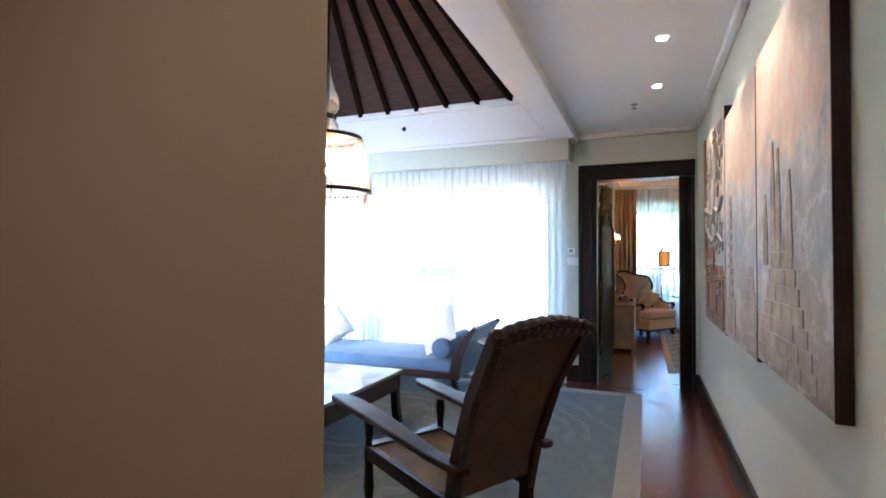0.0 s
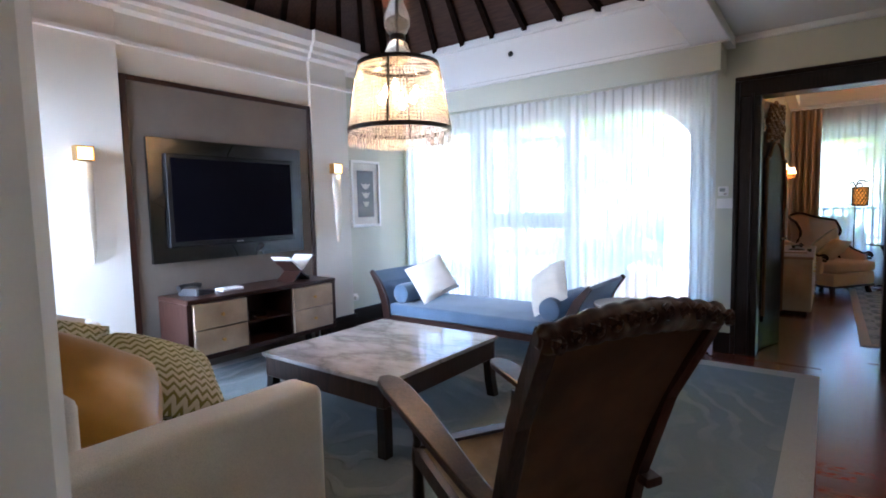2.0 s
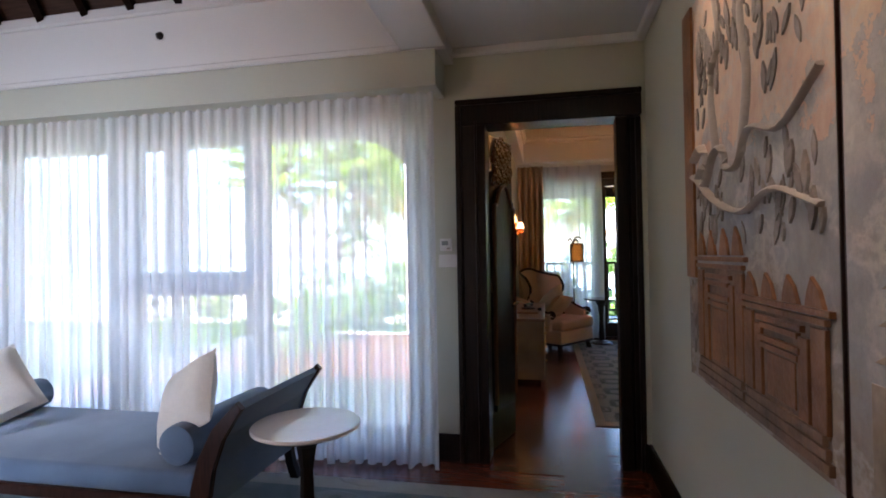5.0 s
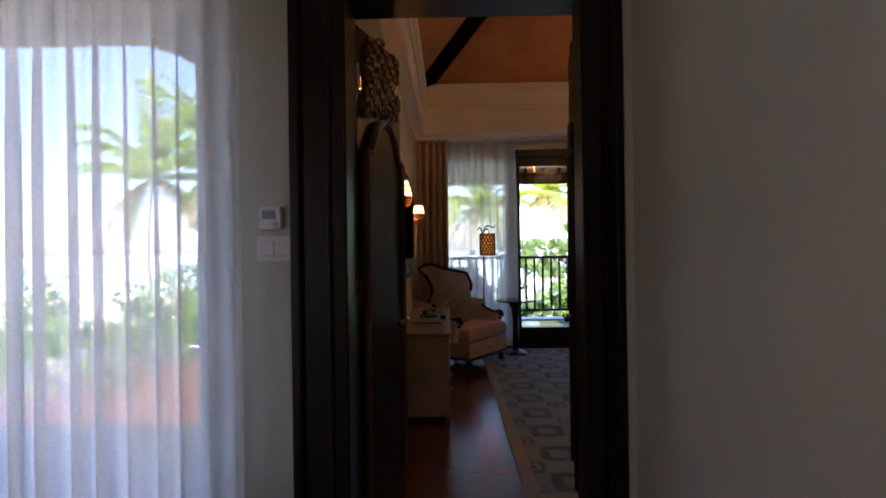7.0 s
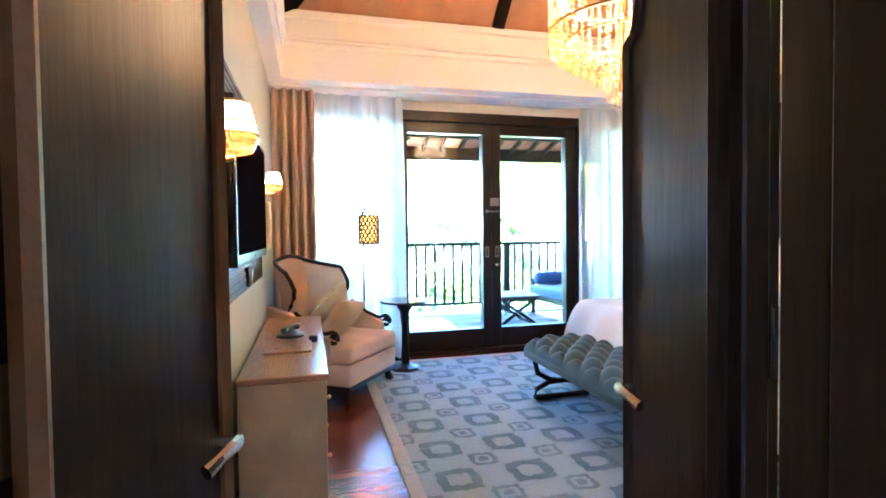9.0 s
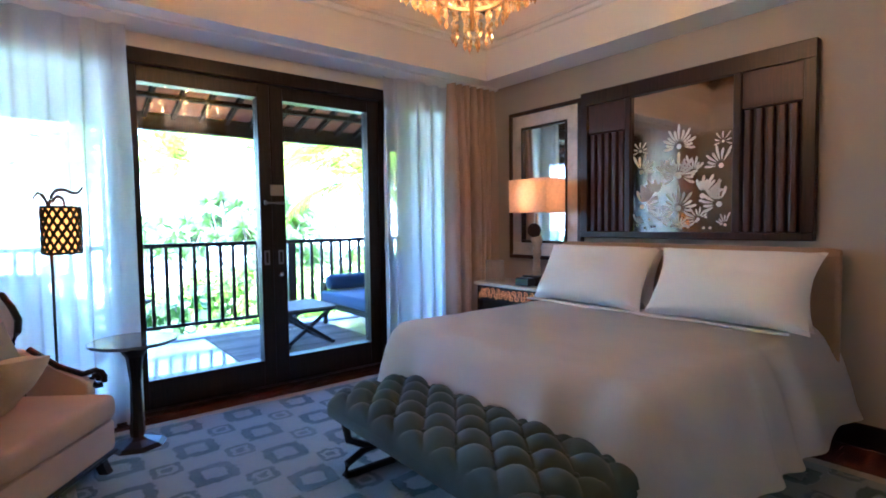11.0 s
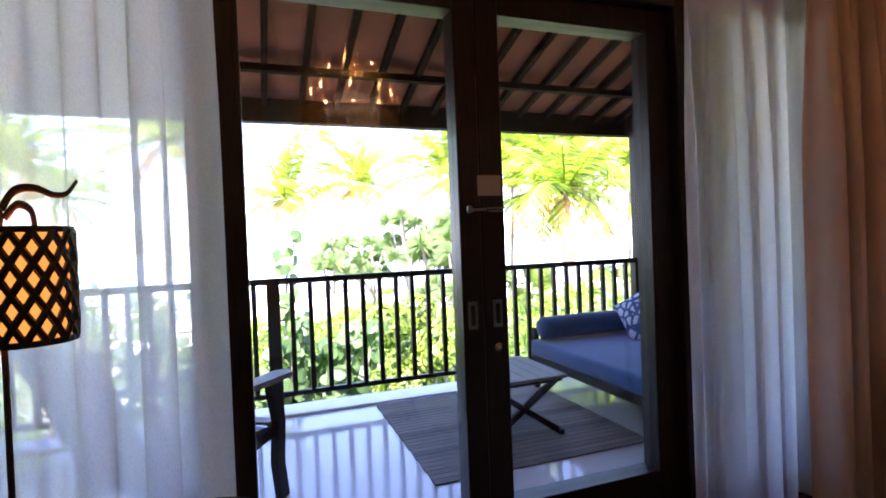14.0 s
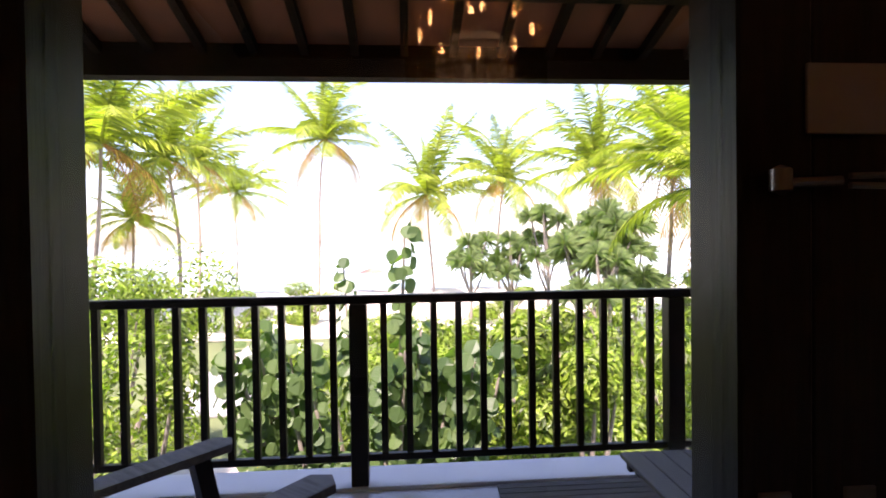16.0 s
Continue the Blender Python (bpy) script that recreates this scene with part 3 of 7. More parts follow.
solid("wall_bedroom_back", bm, M_CREAM, "cream bedroom wall", "wall", "structure")
wall_with_holes("wall_balcony", "y", YB1, YB1 + 0.15, -2.3, 4.6, 0.0, 3.45, [(0.70, 2.834, 0.0, 2.50), (-0.30, 0.698, 0.12, 2.40), (2.836, 3.75, 0.12, 2.40)], M_CREAM, "cream wall with wide glazed balcony doors")
# ring soffit and frieze of the bedroom ceiling
bm = B()
box(bm, XB0, XB1, 10.0, YB1, 2.63, 3.22)
box(bm, XB0, XB1, YE + 0.15, YE + 0.45, 2.63, 3.22)
box(bm, XB0, XB0 + 0.12, YE + 0.45, 10.0, 2.63, 3.22)
box(bm, XB1 - 0.30, XB1, YE + 0.45, 10.0, 2.63, 3.22)
for z, o, h in ((2.90, 0.03, 0.05), (2.95, 0.05, 0.03), (3.15, 0.04, 0.07)):
    box(bm, XB0 + 0.12, XB1 - 0.30, 10.0 - o, 10.0, z, z + h, 0.01)
    box(bm, XB0 + 0.12, XB1 - 0.30, YE + 0.45, YE + 0.45 + o, z, z + h, 0.01)
    box(bm, XB0 + 0.12, XB0 + 0.12 + o, YE + 0.45 + o, 10.0 - o, z, z + h, 0.01)
    box(bm, XB1 - 0.30 - o, XB1 - 0.30, YE + 0.45 + o, 10.0 - o, z, z + h, 0.01)
solid("ceiling_soffit", bm, M_WHITE, "cream plaster soffit with mouldings round the bedroom ceiling", "ceiling", "structure")
hip_roof("ceiling_bedroom", XB0 + 0.05, XB1 - 0.2, YE + 0.35, 10.07, 3.22, 5.1, M_MATCEIL, M_RAFTER, 6.0, "orange woven reed pitched ceiling with dark rafters", ridge=0.0, rafter=(0.10, 0.12))

# balcony shell
bm = B()
box(bm, -2.2, 4.75, YB1 + 0.15, 12.86, -0.25, 0.0)
solid("balcony_floor", bm, M_STONE, "polished pale stone balcony floor", "floor", "structure")
bm = B()
box(bm, -2.2, 4.75, 12.86, 13.16, -0.35, 0.02, 0.01)
solid("balcony_ledge", bm, M_LEDGE, "white stone balcony ledge", "ledge", "structure")
bm = B()
prism(bm, [(YB1 + 0.15, 3.30), (13.1, 2.56), (13.1, 2.64), (YB1 + 0.15, 3.42)], "x", -2.6, 4.9)
nb = len(bm.faces)
for k in range(26):
    x = -2.5 + 0.29 * k
    bar(bm, [(x, YB1 + 0.15, 3.26), (x, 13.0, 2.55)], 0.045, 0.06)
for y in (11.7, 12.5):
    z = 3.30 - (y - 10.65) * 0.74 / 2.45 - 0.075
    bar(bm, [(-2.6, y, z), (4.9, y, z)], 0.07, 0.05)
box(bm, -2.6, 4.9, 13.0, 13.1, 2.40, 2.62)
roof = solid("ceiling_balcony", bm, [plain("thatch_lining", (0.27, 0.095, 0.042), 0.9, big=3, fine=90, var=0.3, bump=0.5), M_RAFTER], "brown reed balcony ceiling with dark rafters and edge beam", "ceiling", "structure")
for i, f in enumerate(roof.data.polygons):
    f.material_index = 0 if i < nb else 1

# ---- doorway and its two leaves ----
def spiral(c, r, turns, start, n=16, plane="xz"):
    pts = []
    for k in range(n):
        a = start + turns * 2 * math.pi * k / (n - 1)
        q = r * (1 - 0.8 * k / (n - 1))
        u, w = q * math.cos(a), q * math.sin(a)
        pts.append((c[0] + u, c[1], c[2] + w) if plane == "xz" else (c[0], c[1] + u, c[2] + w))
    return pts


frame_door = thing("door_1", "dark stained timber door frame of the bedroom doorway", "door frame")
frame_door["kind"] = "structure"
for name, a in (("jamb", (-0.572, -0.405, 5.565, 5.78, 0, 2.11)), ("jamb", (0.378, 0.445, 5.585, 5.70, 0, 2.11)), ("jamb", (0.447, 0.5225, 5.62, 5.70, 0, 2.11)), ("jamb", (0.395, 0.5225, 5.702, 5.775, 0, 2.11)), ("head", (-0.572, 0.5225, 5.565, 5.78, 2.11, 2.25))):
    bm = B()
    box(bm, *a, 0.006)
    part(name, bm, M_DARK, frame_door)
for a in ((-0.590, -0.555, 5.545, 5.60, 0, 2.235), (0.490, 0.5215, 5.595, 5.625, 0, 2.108), (-0.59, 0.523, 5.545, 5.60, 2.235, 2.27), (-0.47, -0.455, 5.553, 5.58, 0, 2.14), (0.452, 0.465, 5.610, 5.63, 0, 2.108)):
    bm = B()
    box(bm, *a, 0.008, 2)
    part("moulding", bm, M_DARK, frame_door)

# gilt colour of the carving; also paints the left leaf's lit rim
M_CARVE_LITRIM = plain("carved_gilt_and_lit_rim", (0.16, 0.075, 0.03), 0.45, 0.0, 6, 80, 0.3, 0.3)


def door_leaf(at, length, lit_rim):
    d = thing("door_leaf", "open dark timber door leaf with a scroll-topped raised panel", "door", at, "pair of bedroom door leaves")
    d["kind"] = "structure"
    bm = B()
    box(bm, 0, length, -0.02, 0.02, 0.01, 2.10, 0.004)
    part("slab", bm, M_DARK, d)
    for side in (1, -1):
        bm = B()
        o, zt = 0.032, 1.62
        pts = [(o, 0.25), (length - o, 0.25), (length - o, 0.92), (length - o - 0.02, 0.96), (length - o, 1.0), (length - o, zt)]
        for k in range(9):
            u = k / 8
            pts.append((length - o - u * (length - 2 * o), zt + 0.05 * (1 if 0.15 < u < 0.85 else 0) + 0.10 * math.sin(math.pi * u) ** 2))
        pts += [(o, zt)]
        y0, y1 = (0.02, 0.038) if side > 0 else (-0.038, -0.02)
        prism(bm, pts, "y", y0, y1, 0.006)
        part("raised_panel", bm, M_DARK, d)
        bm = B()
        rim = [(x, side * 0.038, z) for x, z in pts[5:]]
        tube(bm, [(length - o, side * 0.038, 0.3), (length - o, side * 0.038, 1.0)] + rim + [(o, side * 0.038, 1.0), (o, side * 0.038, 0.3)], 0.015, 6)
        # lighter rim colour on the left leaf stands for light on its bevels
        part("panel_rim", bm, M_CARVE_LITRIM if lit_rim > 0 else M_DARK, d, "carved timber rim")
        bm = B()
        rnd = random.Random(5)
        for k in range(26):
            cx, cz = 0.06 + (length - 0.12) * ((k * 0.618) % 1.0), 1.80 + 0.27 * (k + 0.5) / 26
            tube(bm, spiral((cx, side * 0.032, cz), 0.045, 1.4, rnd.uniform(0, 6)), 0.009, 5)
        part("carving", bm, M_CARVE_LITRIM, d, "pierced scroll carving")
        bm = B()
        hx = length - 0.05
        lathe(bm, [(0.024, -0.004), (0.024, 0.004), (0.014, 0.01)], 14)
        bmesh.ops.rotate(bm, verts=bm.verts, matrix=Euler((radians(-90 * side), 0, 0)).to_matrix())
        bmesh.ops.translate(bm, verts=bm.verts, vec=(hx, side * 0.024, 0.95))
        tube(bm, [(hx, side * 0.02, 0.95), (hx, side * 0.075, 0.95)], 0.009, 8)
        tube(bm, [(hx, side * 0.07, 0.95), (hx - 0.03, side * 0.075, 0.953), (hx - 0.06, side * 0.073, 0.950), (hx - 0.085, side * 0.066, 0.941)], [0.009, 0.008, 0.007, 0.009], 8, 1.3)
        part("door_handle", bm, M_CHROME, d, "brushed nickel lever handle")
    for z in (0.25, 1.05, 1.85):
        bm = B()
        box(bm, -0.004, 0.03, -0.026, -0.02, z, z + 0.10, 0.002)
        tube(bm, [(0, -0.026, z), (0, -0.026, z + 0.10)], 0.007, 8)
        part("hinge", bm, M_CHROME, d)
    return d


door_leaf(Matrix.Translation((-0.425, 5.79, 0)) @ Matrix.Rotation(math.atan2(0.38, 0.125), 4, "Z"), 0.40, 1)
door_leaf(Matrix.Translation((0.458, 5.862, 0)) @ Matrix.Rotation(math.atan2(0.345, 0.062), 4, "Z"), 0.35, -1)

# ---- sitting room window ----
win = thing("window_1", "white framed window with a central opening casement", "window")
win["kind"] = "structure"
M_FRAMEPALE = plain("grey_white_window_paint", (0.62, 0.63, 0.63), 0.4, var=0.04, bump=0.02)
for a in ((-4.12, -4.06, 0.12, 2.17), (-0.93, -0.87, 0.12, 2.17), (-3.22, -2.95, 0.12, 2.17), (-2.10, -1.93, 0.12, 2.17)):
    bm = B()
    box(bm, a[0], a[1], YE + 0.02, YE + 0.10, a[2], a[3], 0.004)
    part("window_frame", bm, M_FRAMEPALE, win)
for a in ((-4.06, -0.93, 2.11, 2.17), (-4.06, -3.22, 0.12, 0.2), (-2.95, -2.10, 0.12, 0.2), (-1.93, -0.93, 0.12, 0.2), (-2.95, -2.10, 1.04, 1.21)):
    bm = B()
    box(bm, a[0], a[1], YE + 0.025, YE + 0.095, a[2], a[3] if a[2] != 2.11 else 2.168, 0.004)
    part("window_frame", bm, M_FRAMEPALE, win)
bm = B()
box(bm, -2.74, -2.61, YE + 0.03, YE + 0.09, 1.21, 2.11, 0.004)
part("mullion", bm, M_FRAMEPALE, win)
bm = B()
box(bm, -2.70, -2.65, YE + 0.03, YE + 0.09, 0.2, 1.04, 0.004)
part("mullion", bm, M_FRAMEPALE, win)
for a in ((-4.06, -3.22, 0.2, 2.11), (-2.95, -2.10, 0.2, 1.04), (-2.95, -2.10, 1.21, 2.11), (-1.93, -0.93, 0.2, 2.11)):
    bm = B()
    box(bm, a[0], a[1], YE + 0.055, YE + 0.061, a[2], a[3])
    part("pane", bm, M_GLASS, win).visible_shadow = False

# roof overhang outside the window, with an arched corner bracket on a pillar
bm = B()
box(bm, -4.6, -0.65, YE + 0.15, 6.30, 2.30, 2.42)
box(bm, -4.6, -0.65, 6.18, 6.32, 2.245, 2.30, 0.01)
solid("eave", bm, M_LEDGE, "pale plastered roof overhang above the window", "eave", "structure")
bm = B()
arch = [(-0.70, 2.245), (-1.52, 2.245)]
arch += [(-1.36, 2.20), (-1.22, 2.12), (-1.10, 2.01), (-1.00, 1.87), (-0.93, 1.70), (-0.88, 1.50), (-0.88, -3.4), (-0.70, -3.4)]
prism(bm, arch, "y", 6.19, 6.31, 0.0)
solid("pillar", bm, M_LEDGE, "pale plastered pillar with an arched bracket", "pillar", "structure")

bm = B()
curtain(bm, -4.0, -2.38, 5.44, 0.015, 2.31, 0.085, 0.032, 3)
solid("sheer_curtain", bm, M_SHEER, "white sheer curtain drawn across the window", "curtain", smooth=True, group="sitting room sheers")
bm = B()
curtain(bm, -2.40, -0.70, 5.44, 0.015, 2.31, 0.085, 0.032, 4)
solid("sheer_curtain", bm, M_SHEER, "white sheer curtain drawn across the window", "curtain", smooth=True, group="sitting room sheers")

# sofa-side window, behind the walker's line of sight
win2 = thing("window_2", "plain white framed window behind the sofa", "window")
win2["kind"] = "structure"
for a in ((-4.1, -4.05, 0.5, 2.2), (-3.45, -3.4, 0.5, 2.2), (-3.77, -3.73, 0.56, 2.14)):
    bm = B()
    box(bm, a[0], a[1], 0.83, 0.89, a[2], a[3], 0.004)
    part("window_frame", bm, M_FRAMEPALE, win2)
for z in (0.5, 2.14):
    bm = B()
    box(bm, -4.05, -3.45, 0.83, 0.89, z, z + 0.06, 0.004)
    part("window_frame", bm, M_FRAMEPALE, win2)

# ---- wall controls by the doorway ----
th = thing("thermostat", "small white room thermostat on the wall", "thermostat")
bm = B()
box(bm, -0.704, -0.627, YE - 0.022, YE, 1.327, 1.405, 0.006, 2)
part("case", bm, M_PLASTIC, th)
bm = B()
box(bm, -0.690, -0.650, YE - 0.025, YE - 0.022, 1.362, 1.390)
part("display", bm, plain("grey_display", (0.35, 0.38, 0.36), 0.2, var=0.05, bump=0), th, "grey display")
bm = B()
box(bm, -0.660, -0.637, YE - 0.024, YE - 0.022, 1.337, 1.347)
part("button", bm, M_CHROME, th)
sw = thing("light_switch", "double white light switch plate on the wall", "light switch")
bm = B()
box(bm, -0.714, -0.573, YE - 0.012, YE, 1.222, 1.304, 0.004, 2)
part("plate", bm, M_PLASTIC, sw)
for x in (-0.700, -0.640):
    bm = B()
    box(bm, x, x + 0.046, YE - 0.017, YE - 0.012, 1.238, 1.288, 0.003)
    part("rocker", bm, M_PLASTIC, sw)


def downlight(x, y, z=2.60):
    d = thing("downlight", "small recessed round ceiling spotlight, lit", "downlight", Matrix.Translation((x, y, z)), "corridor downlights")
    bm = B()
    lathe(bm, [(0.046, -0.004), (0.046, 0.0), (0.032, -0.006), (0.030, -0.002)], 20)
    part("ring", bm, M_WHITE, d)
    bm = B()
    lathe(bm, [(0.001, -0.006), (0.028, -0.005), (0.028, -0.001), (0.001, -0.001)], 16)
    part("bulb", bm, glowing("downlight_bulb", (1.0, 0.86, 0.68), 6.0), d)
    lamp("downlight_beam", "SPOT", (x, y, z - 0.02), (1.5 if y > 4 else 2.2) if y > 1 else 2.0, (1.0, 0.70, 0.42), 0.03, (x + 0.75 if y > 1 else x - 0.2, y + (-0.45 if y > 1 else 0.4), 0), spot=72 if y > 1 else 150)
    return d


# the last one is added, unseen behind the start, to brighten the partition
for p in ((0.16, 3.3), (0.15, 4.2), (0.16, 2.4), (-0.3, -0.7)):
    downlight(*p)
sp = thing("sprinkler", "small white ceiling sprinkler head", "sprinkler", Matrix.Translation((-0.02, 4.63, 2.60)))
bm = B()
lathe(bm, [(0.03, 0.0), (0.03, -0.006), (0.009, -0.01), (0.008, -0.035), (0.022, -0.037), (0.022, -0.04)], 16)
part("body", bm, M_CHROME, sp)
bm = B()
lathe(bm, [(0.020, 0.0), (0.026, 0.004), (0.026, 0.012), (0.012, 0.026), (0.010, 0.035)], 16)
bmesh.ops.rotate(bm, verts=bm.verts, matrix=Euler((radians(90), 0, 0)).to_matrix())
bmesh.ops.translate(bm, verts=bm.verts, vec=(-2.52, 5.34, 2.78))
solid("sprinkler", bm, M_BLACKIRON, "small dark sprinkler head on the frieze", "sprinkler", smooth=True)

# ---- triptych on the corridor wall ----
def art_canvas(name):
    """Weathered mural: amber sky over grey mist over ruined stone."""
    m, nt, p = nodes_of(name)
    tc = nt.nodes.new("ShaderNodeTexCoord")
    sp_ = nt.nodes.new("ShaderNodeSeparateXYZ")
    link(nt, tc.outputs["Object"], sp_.inputs[0])
    warp = noise_node(nt, 2.2, 8, None, 0.7)
    blot = noise_node(nt, 5.0, 10, (1, 1, 0.6), 0.75)
    h = math_node(nt, "MULTIPLY_ADD", warp.outputs[0], 1.1, math_node(nt, "DIVIDE", sp_.outputs[2], 1.7))
    col = ramp_node(nt, h, [(0.42, (0.24, 0.18, 0.13)), (0.62, (0.34, 0.29, 0.23)), (0.82, (0.34, 0.345, 0.35)), (0.98, (0.50, 0.48, 0.45)), (1.12, (0.40, 0.38, 0.36)), (1.3, (0.66, 0.50, 0.37))]).outputs[0]
    swirl = noise_node(nt, 3.4, 6, (1, 1, 1.2), 0.6)
    wisp = math_node(nt, "ABSOLUTE", math_node(nt, "SUBTRACT", swirl.outputs[0], 0.5))
    col = mix_node(nt, "MIX", ramp_node(nt, wisp, [(0.0, (0.6,) * 3), (0.035, (0, 0, 0))]).outputs[0], col, (0.56, 0.54, 0.50))
    col = mix_node(nt, "OVERLAY", 0.55, col, ramp_node(nt, blot.outputs[0], [(0.3, (0.2,) * 3), (0.5, (0.5,) * 3), (0.68, (0.8, 0.78, 0.74))]).outputs[0])
    link(nt, col, p.inputs["Base Color"])
    p.inputs["Roughness"].default_value = 0.7
    bump_to(nt, p, blot.outputs[0], 0.3, 0.006)
    return m


M_ART = art_canvas("mural_paint")
M_RELIEF = plain("carved_mural_relief", (0.27, 0.165, 0.10), 0.5, 0, 9, 45, 0.55, 0.6)
M_COPPER = plain("copper_leaf_relief", (0.34, 0.16, 0.075), 0.42, 0.35, 7, 45, 0.45, 0.6)
M_TEMPLE = plain("sandy_temple_relief", (0.40, 0.33, 0.25), 0.75, 0, 9, 40, 0.4, 0.5)
M_GREYLEAF = plain("grey_leaf_relief", (0.34, 0.30, 0.265), 0.7, 0, 9, 60, 0.4, 0.3)
M_BOUGH = plain("pale_bough_relief", (0.46, 0.41, 0.35), 0.7, 0, 6, 60, 0.2, 0.3)
FACE = -0.0445


def slab_relief(name, pt, pts, lift, material, label=""):
    bm = B()
    prism(bm, pts, "x", FACE - lift, FACE, min(0.002, lift * 0.4))
    return part(name, bm, material, pt, label)


def oblong(y0, y1, z0, z1):
    return [(y0, z0), (y1, z0), (y1, z1), (y0, z1)]


def leaf_shape(cy, cz, ang, ln, wide=0.35):
    c, s_ = math.cos(ang), math.sin(ang)
    return [(cy + c * ln * u - s_ * ln * wide * v, cz + s_ * ln * u + c * ln * wide * v) for u, v in ((-1, 0), (-0.3, 0.9), (0.4, 0.8), (1, 0), (0.4, -0.8), (-0.3, -0.9))]


for k, (y0, y1, z0, z1) in enumerate(((1.597, 2.545, 0.86, 2.14), (2.562, 3.47, 0.84, 2.12), (3.487, 4.54, 0.83, 2.21))):
    pt = thing("wall_painting", ("tall painted panel of a stepped temple under an amber sky", "tall painted panel of a many-tiered shrine in grey mist", "tall painted panel with copper gateway and grey leaves in relief")[k], "painting", Matrix.Translation((XR, (y0 + y1) / 2, z0)), "three-panel temple mural")
    w, h = y1 - y0, z1 - z0
    bm = B()
    box(bm, -0.0445, -0.001, -w / 2, w / 2, 0, h, 0.004)
    part("canvas", bm, M_ART, pt)
    # dark strips put the shade of panel sides and seam gaps into colour
    for s in (-1, 1):
        bm = B()
        box(bm, -0.044, -0.002, s * w / 2 - 0.002, s * w / 2 + 0.003, 0.0, h, 0.001)
        part("edge_strip", bm, M_MAHOG, pt, "dark strip for shaded panel edge")
    rnd = random.Random(20 + k)
    if k == 0:
        # broad stepped temple falling away on both sides, twin pinnacles above
        for tier in range(8):
            a, z = 0.40 - 0.042 * tier, 0.03 + 0.06 * tier
            n = 5 - tier // 2
            for q in range(n):
                u0, u1 = -a + 2 * a * q / n, -a + 2 * a * (q + 1) / n
                slab_relief("temple_block", pt, oblong(0.06 + u0, 0.06 + u1 - 0.006, z, z + 0.055), 0.002 + 0.002 * rnd.random(), M_TEMPLE)
        for cy, hh in ((0.17, 0.34), (0.09, 0.30), (-0.06, 0.20), (0.30, 0.16)):
            slab_relief("pinnacle", pt, [(cy - 0.04, 0.50 - 0.5 * abs(cy - 0.1)), (cy + 0.04, 0.50 - 0.5 * abs(cy - 0.1)), (cy + 0.03, 0.52 + hh * 0.5), (cy + 0.008, 0.52 + hh), (cy - 0.012, 0.52 + hh), (cy - 0.03, 0.52 + hh * 0.5)], 0.0035, M_TEMPLE)
        continue
    if k == 1:
        # many-tiered shrine tower beside a low stepped gate
        cy, z, hw = 0.24, 0.03, 0.13
        slab_relief("shrine_base", pt, oblong(cy - 0.14, cy + 0.14, z, z + 0.20), 0.003, M_TEMPLE)
        slab_relief("shrine_door", pt, oblong(cy - 0.05, cy + 0.05, z + 0.01, z + 0.17), 0.0045, M_RELIEF)
        z += 0.201
        for tier in range(9):
            slab_relief("shrine_tier", pt, oblong(cy - hw * 0.5, cy + hw * 0.5, z, z + 0.035), 0.0028, M_RELIEF)
            slab_relief("shrine_roof", pt, [(cy - hw, z + 0.036), (cy + hw, z + 0.036), (cy + hw * 0.6, z + 0.062), (cy - hw * 0.6, z + 0.062)], 0.004, M_TEMPLE)
            z += 0.063
            hw *= 0.9
        for tier in range(7):
            a = 0.24 - 0.028 * tier
            slab_relief("temple_block", pt, oblong(max(-w / 2 + 0.01, -0.30 - a), -0.30 + a, 0.03 + 0.055 * tier, 0.03 + 0.055 * tier + 0.05), 0.0022 + 0.0006 * (tier % 2), M_TEMPLE)
        continue
    # panel by the door: copper strip, carved gateways, winding boughs, leaves
    e = w / 2
    slab_relief("copper_strip", pt, oblong(e - 0.115, e - 0.004, h * 0.27, h - 0.006), 0.010, M_COPPER, "copper coloured strip")
    for cy, top in ((e - 0.36, 0.47), (-0.27, 0.36)):
        for y_, d, hh in ((cy - 0.185, 0.03, top * 0.86), (cy + 0.185, 0.03, top * 0.86), (cy - 0.12, 0.022, top * 0.78), (cy + 0.12, 0.022, top * 0.78)):
            slab_relief("gate_column", pt, oblong(y_ - d, y_ + d, 0.10, hh), 0.010, M_COPPER, "copper coloured column")
        slab_relief("gate_door", pt, oblong(cy - 0.075, cy + 0.075, 0.11, top * 0.60), 0.006, M_COPPER, "copper coloured gate door")
        slab_relief("gate_back", pt, oblong(cy - 0.21, cy + 0.21, 0.09, top * 0.90), 0.003, M_RELIEF)
        for j, (z_, hw) in enumerate(((0.62, 0.10), (0.67, 0.11), (0.76, 0.10), (0.81, 0.12), (0.88, 0.22), (0.93, 0.24))):
            slab_relief("gate_cornice", pt, oblong(cy - hw, cy + hw, top * z_, top * z_ + 0.014), 0.013 + 0.001 * (j % 2), M_COPPER)
        for y_ in (-0.17, -0.06, 0.06, 0.17):
            slab_relief("gate_finial", pt, [(cy + y_ - 0.04, top * 0.97), (cy + y_ + 0.04, top * 0.97), (cy + y_ + 0.028, top * 1.06), (cy + y_ + 0.012, top * 1.15), (cy + y_ - 0.02, top * 1.08)], 0.009, M_COPPER)
        for j in range(3):
            slab_relief("gate_step", pt, oblong(cy - 0.20 - 0.012 * j, cy + 0.20 + 0.012 * j, 0.075 - 0.026 * j, 0.098 - 0.026 * j), 0.012, M_RELIEF)
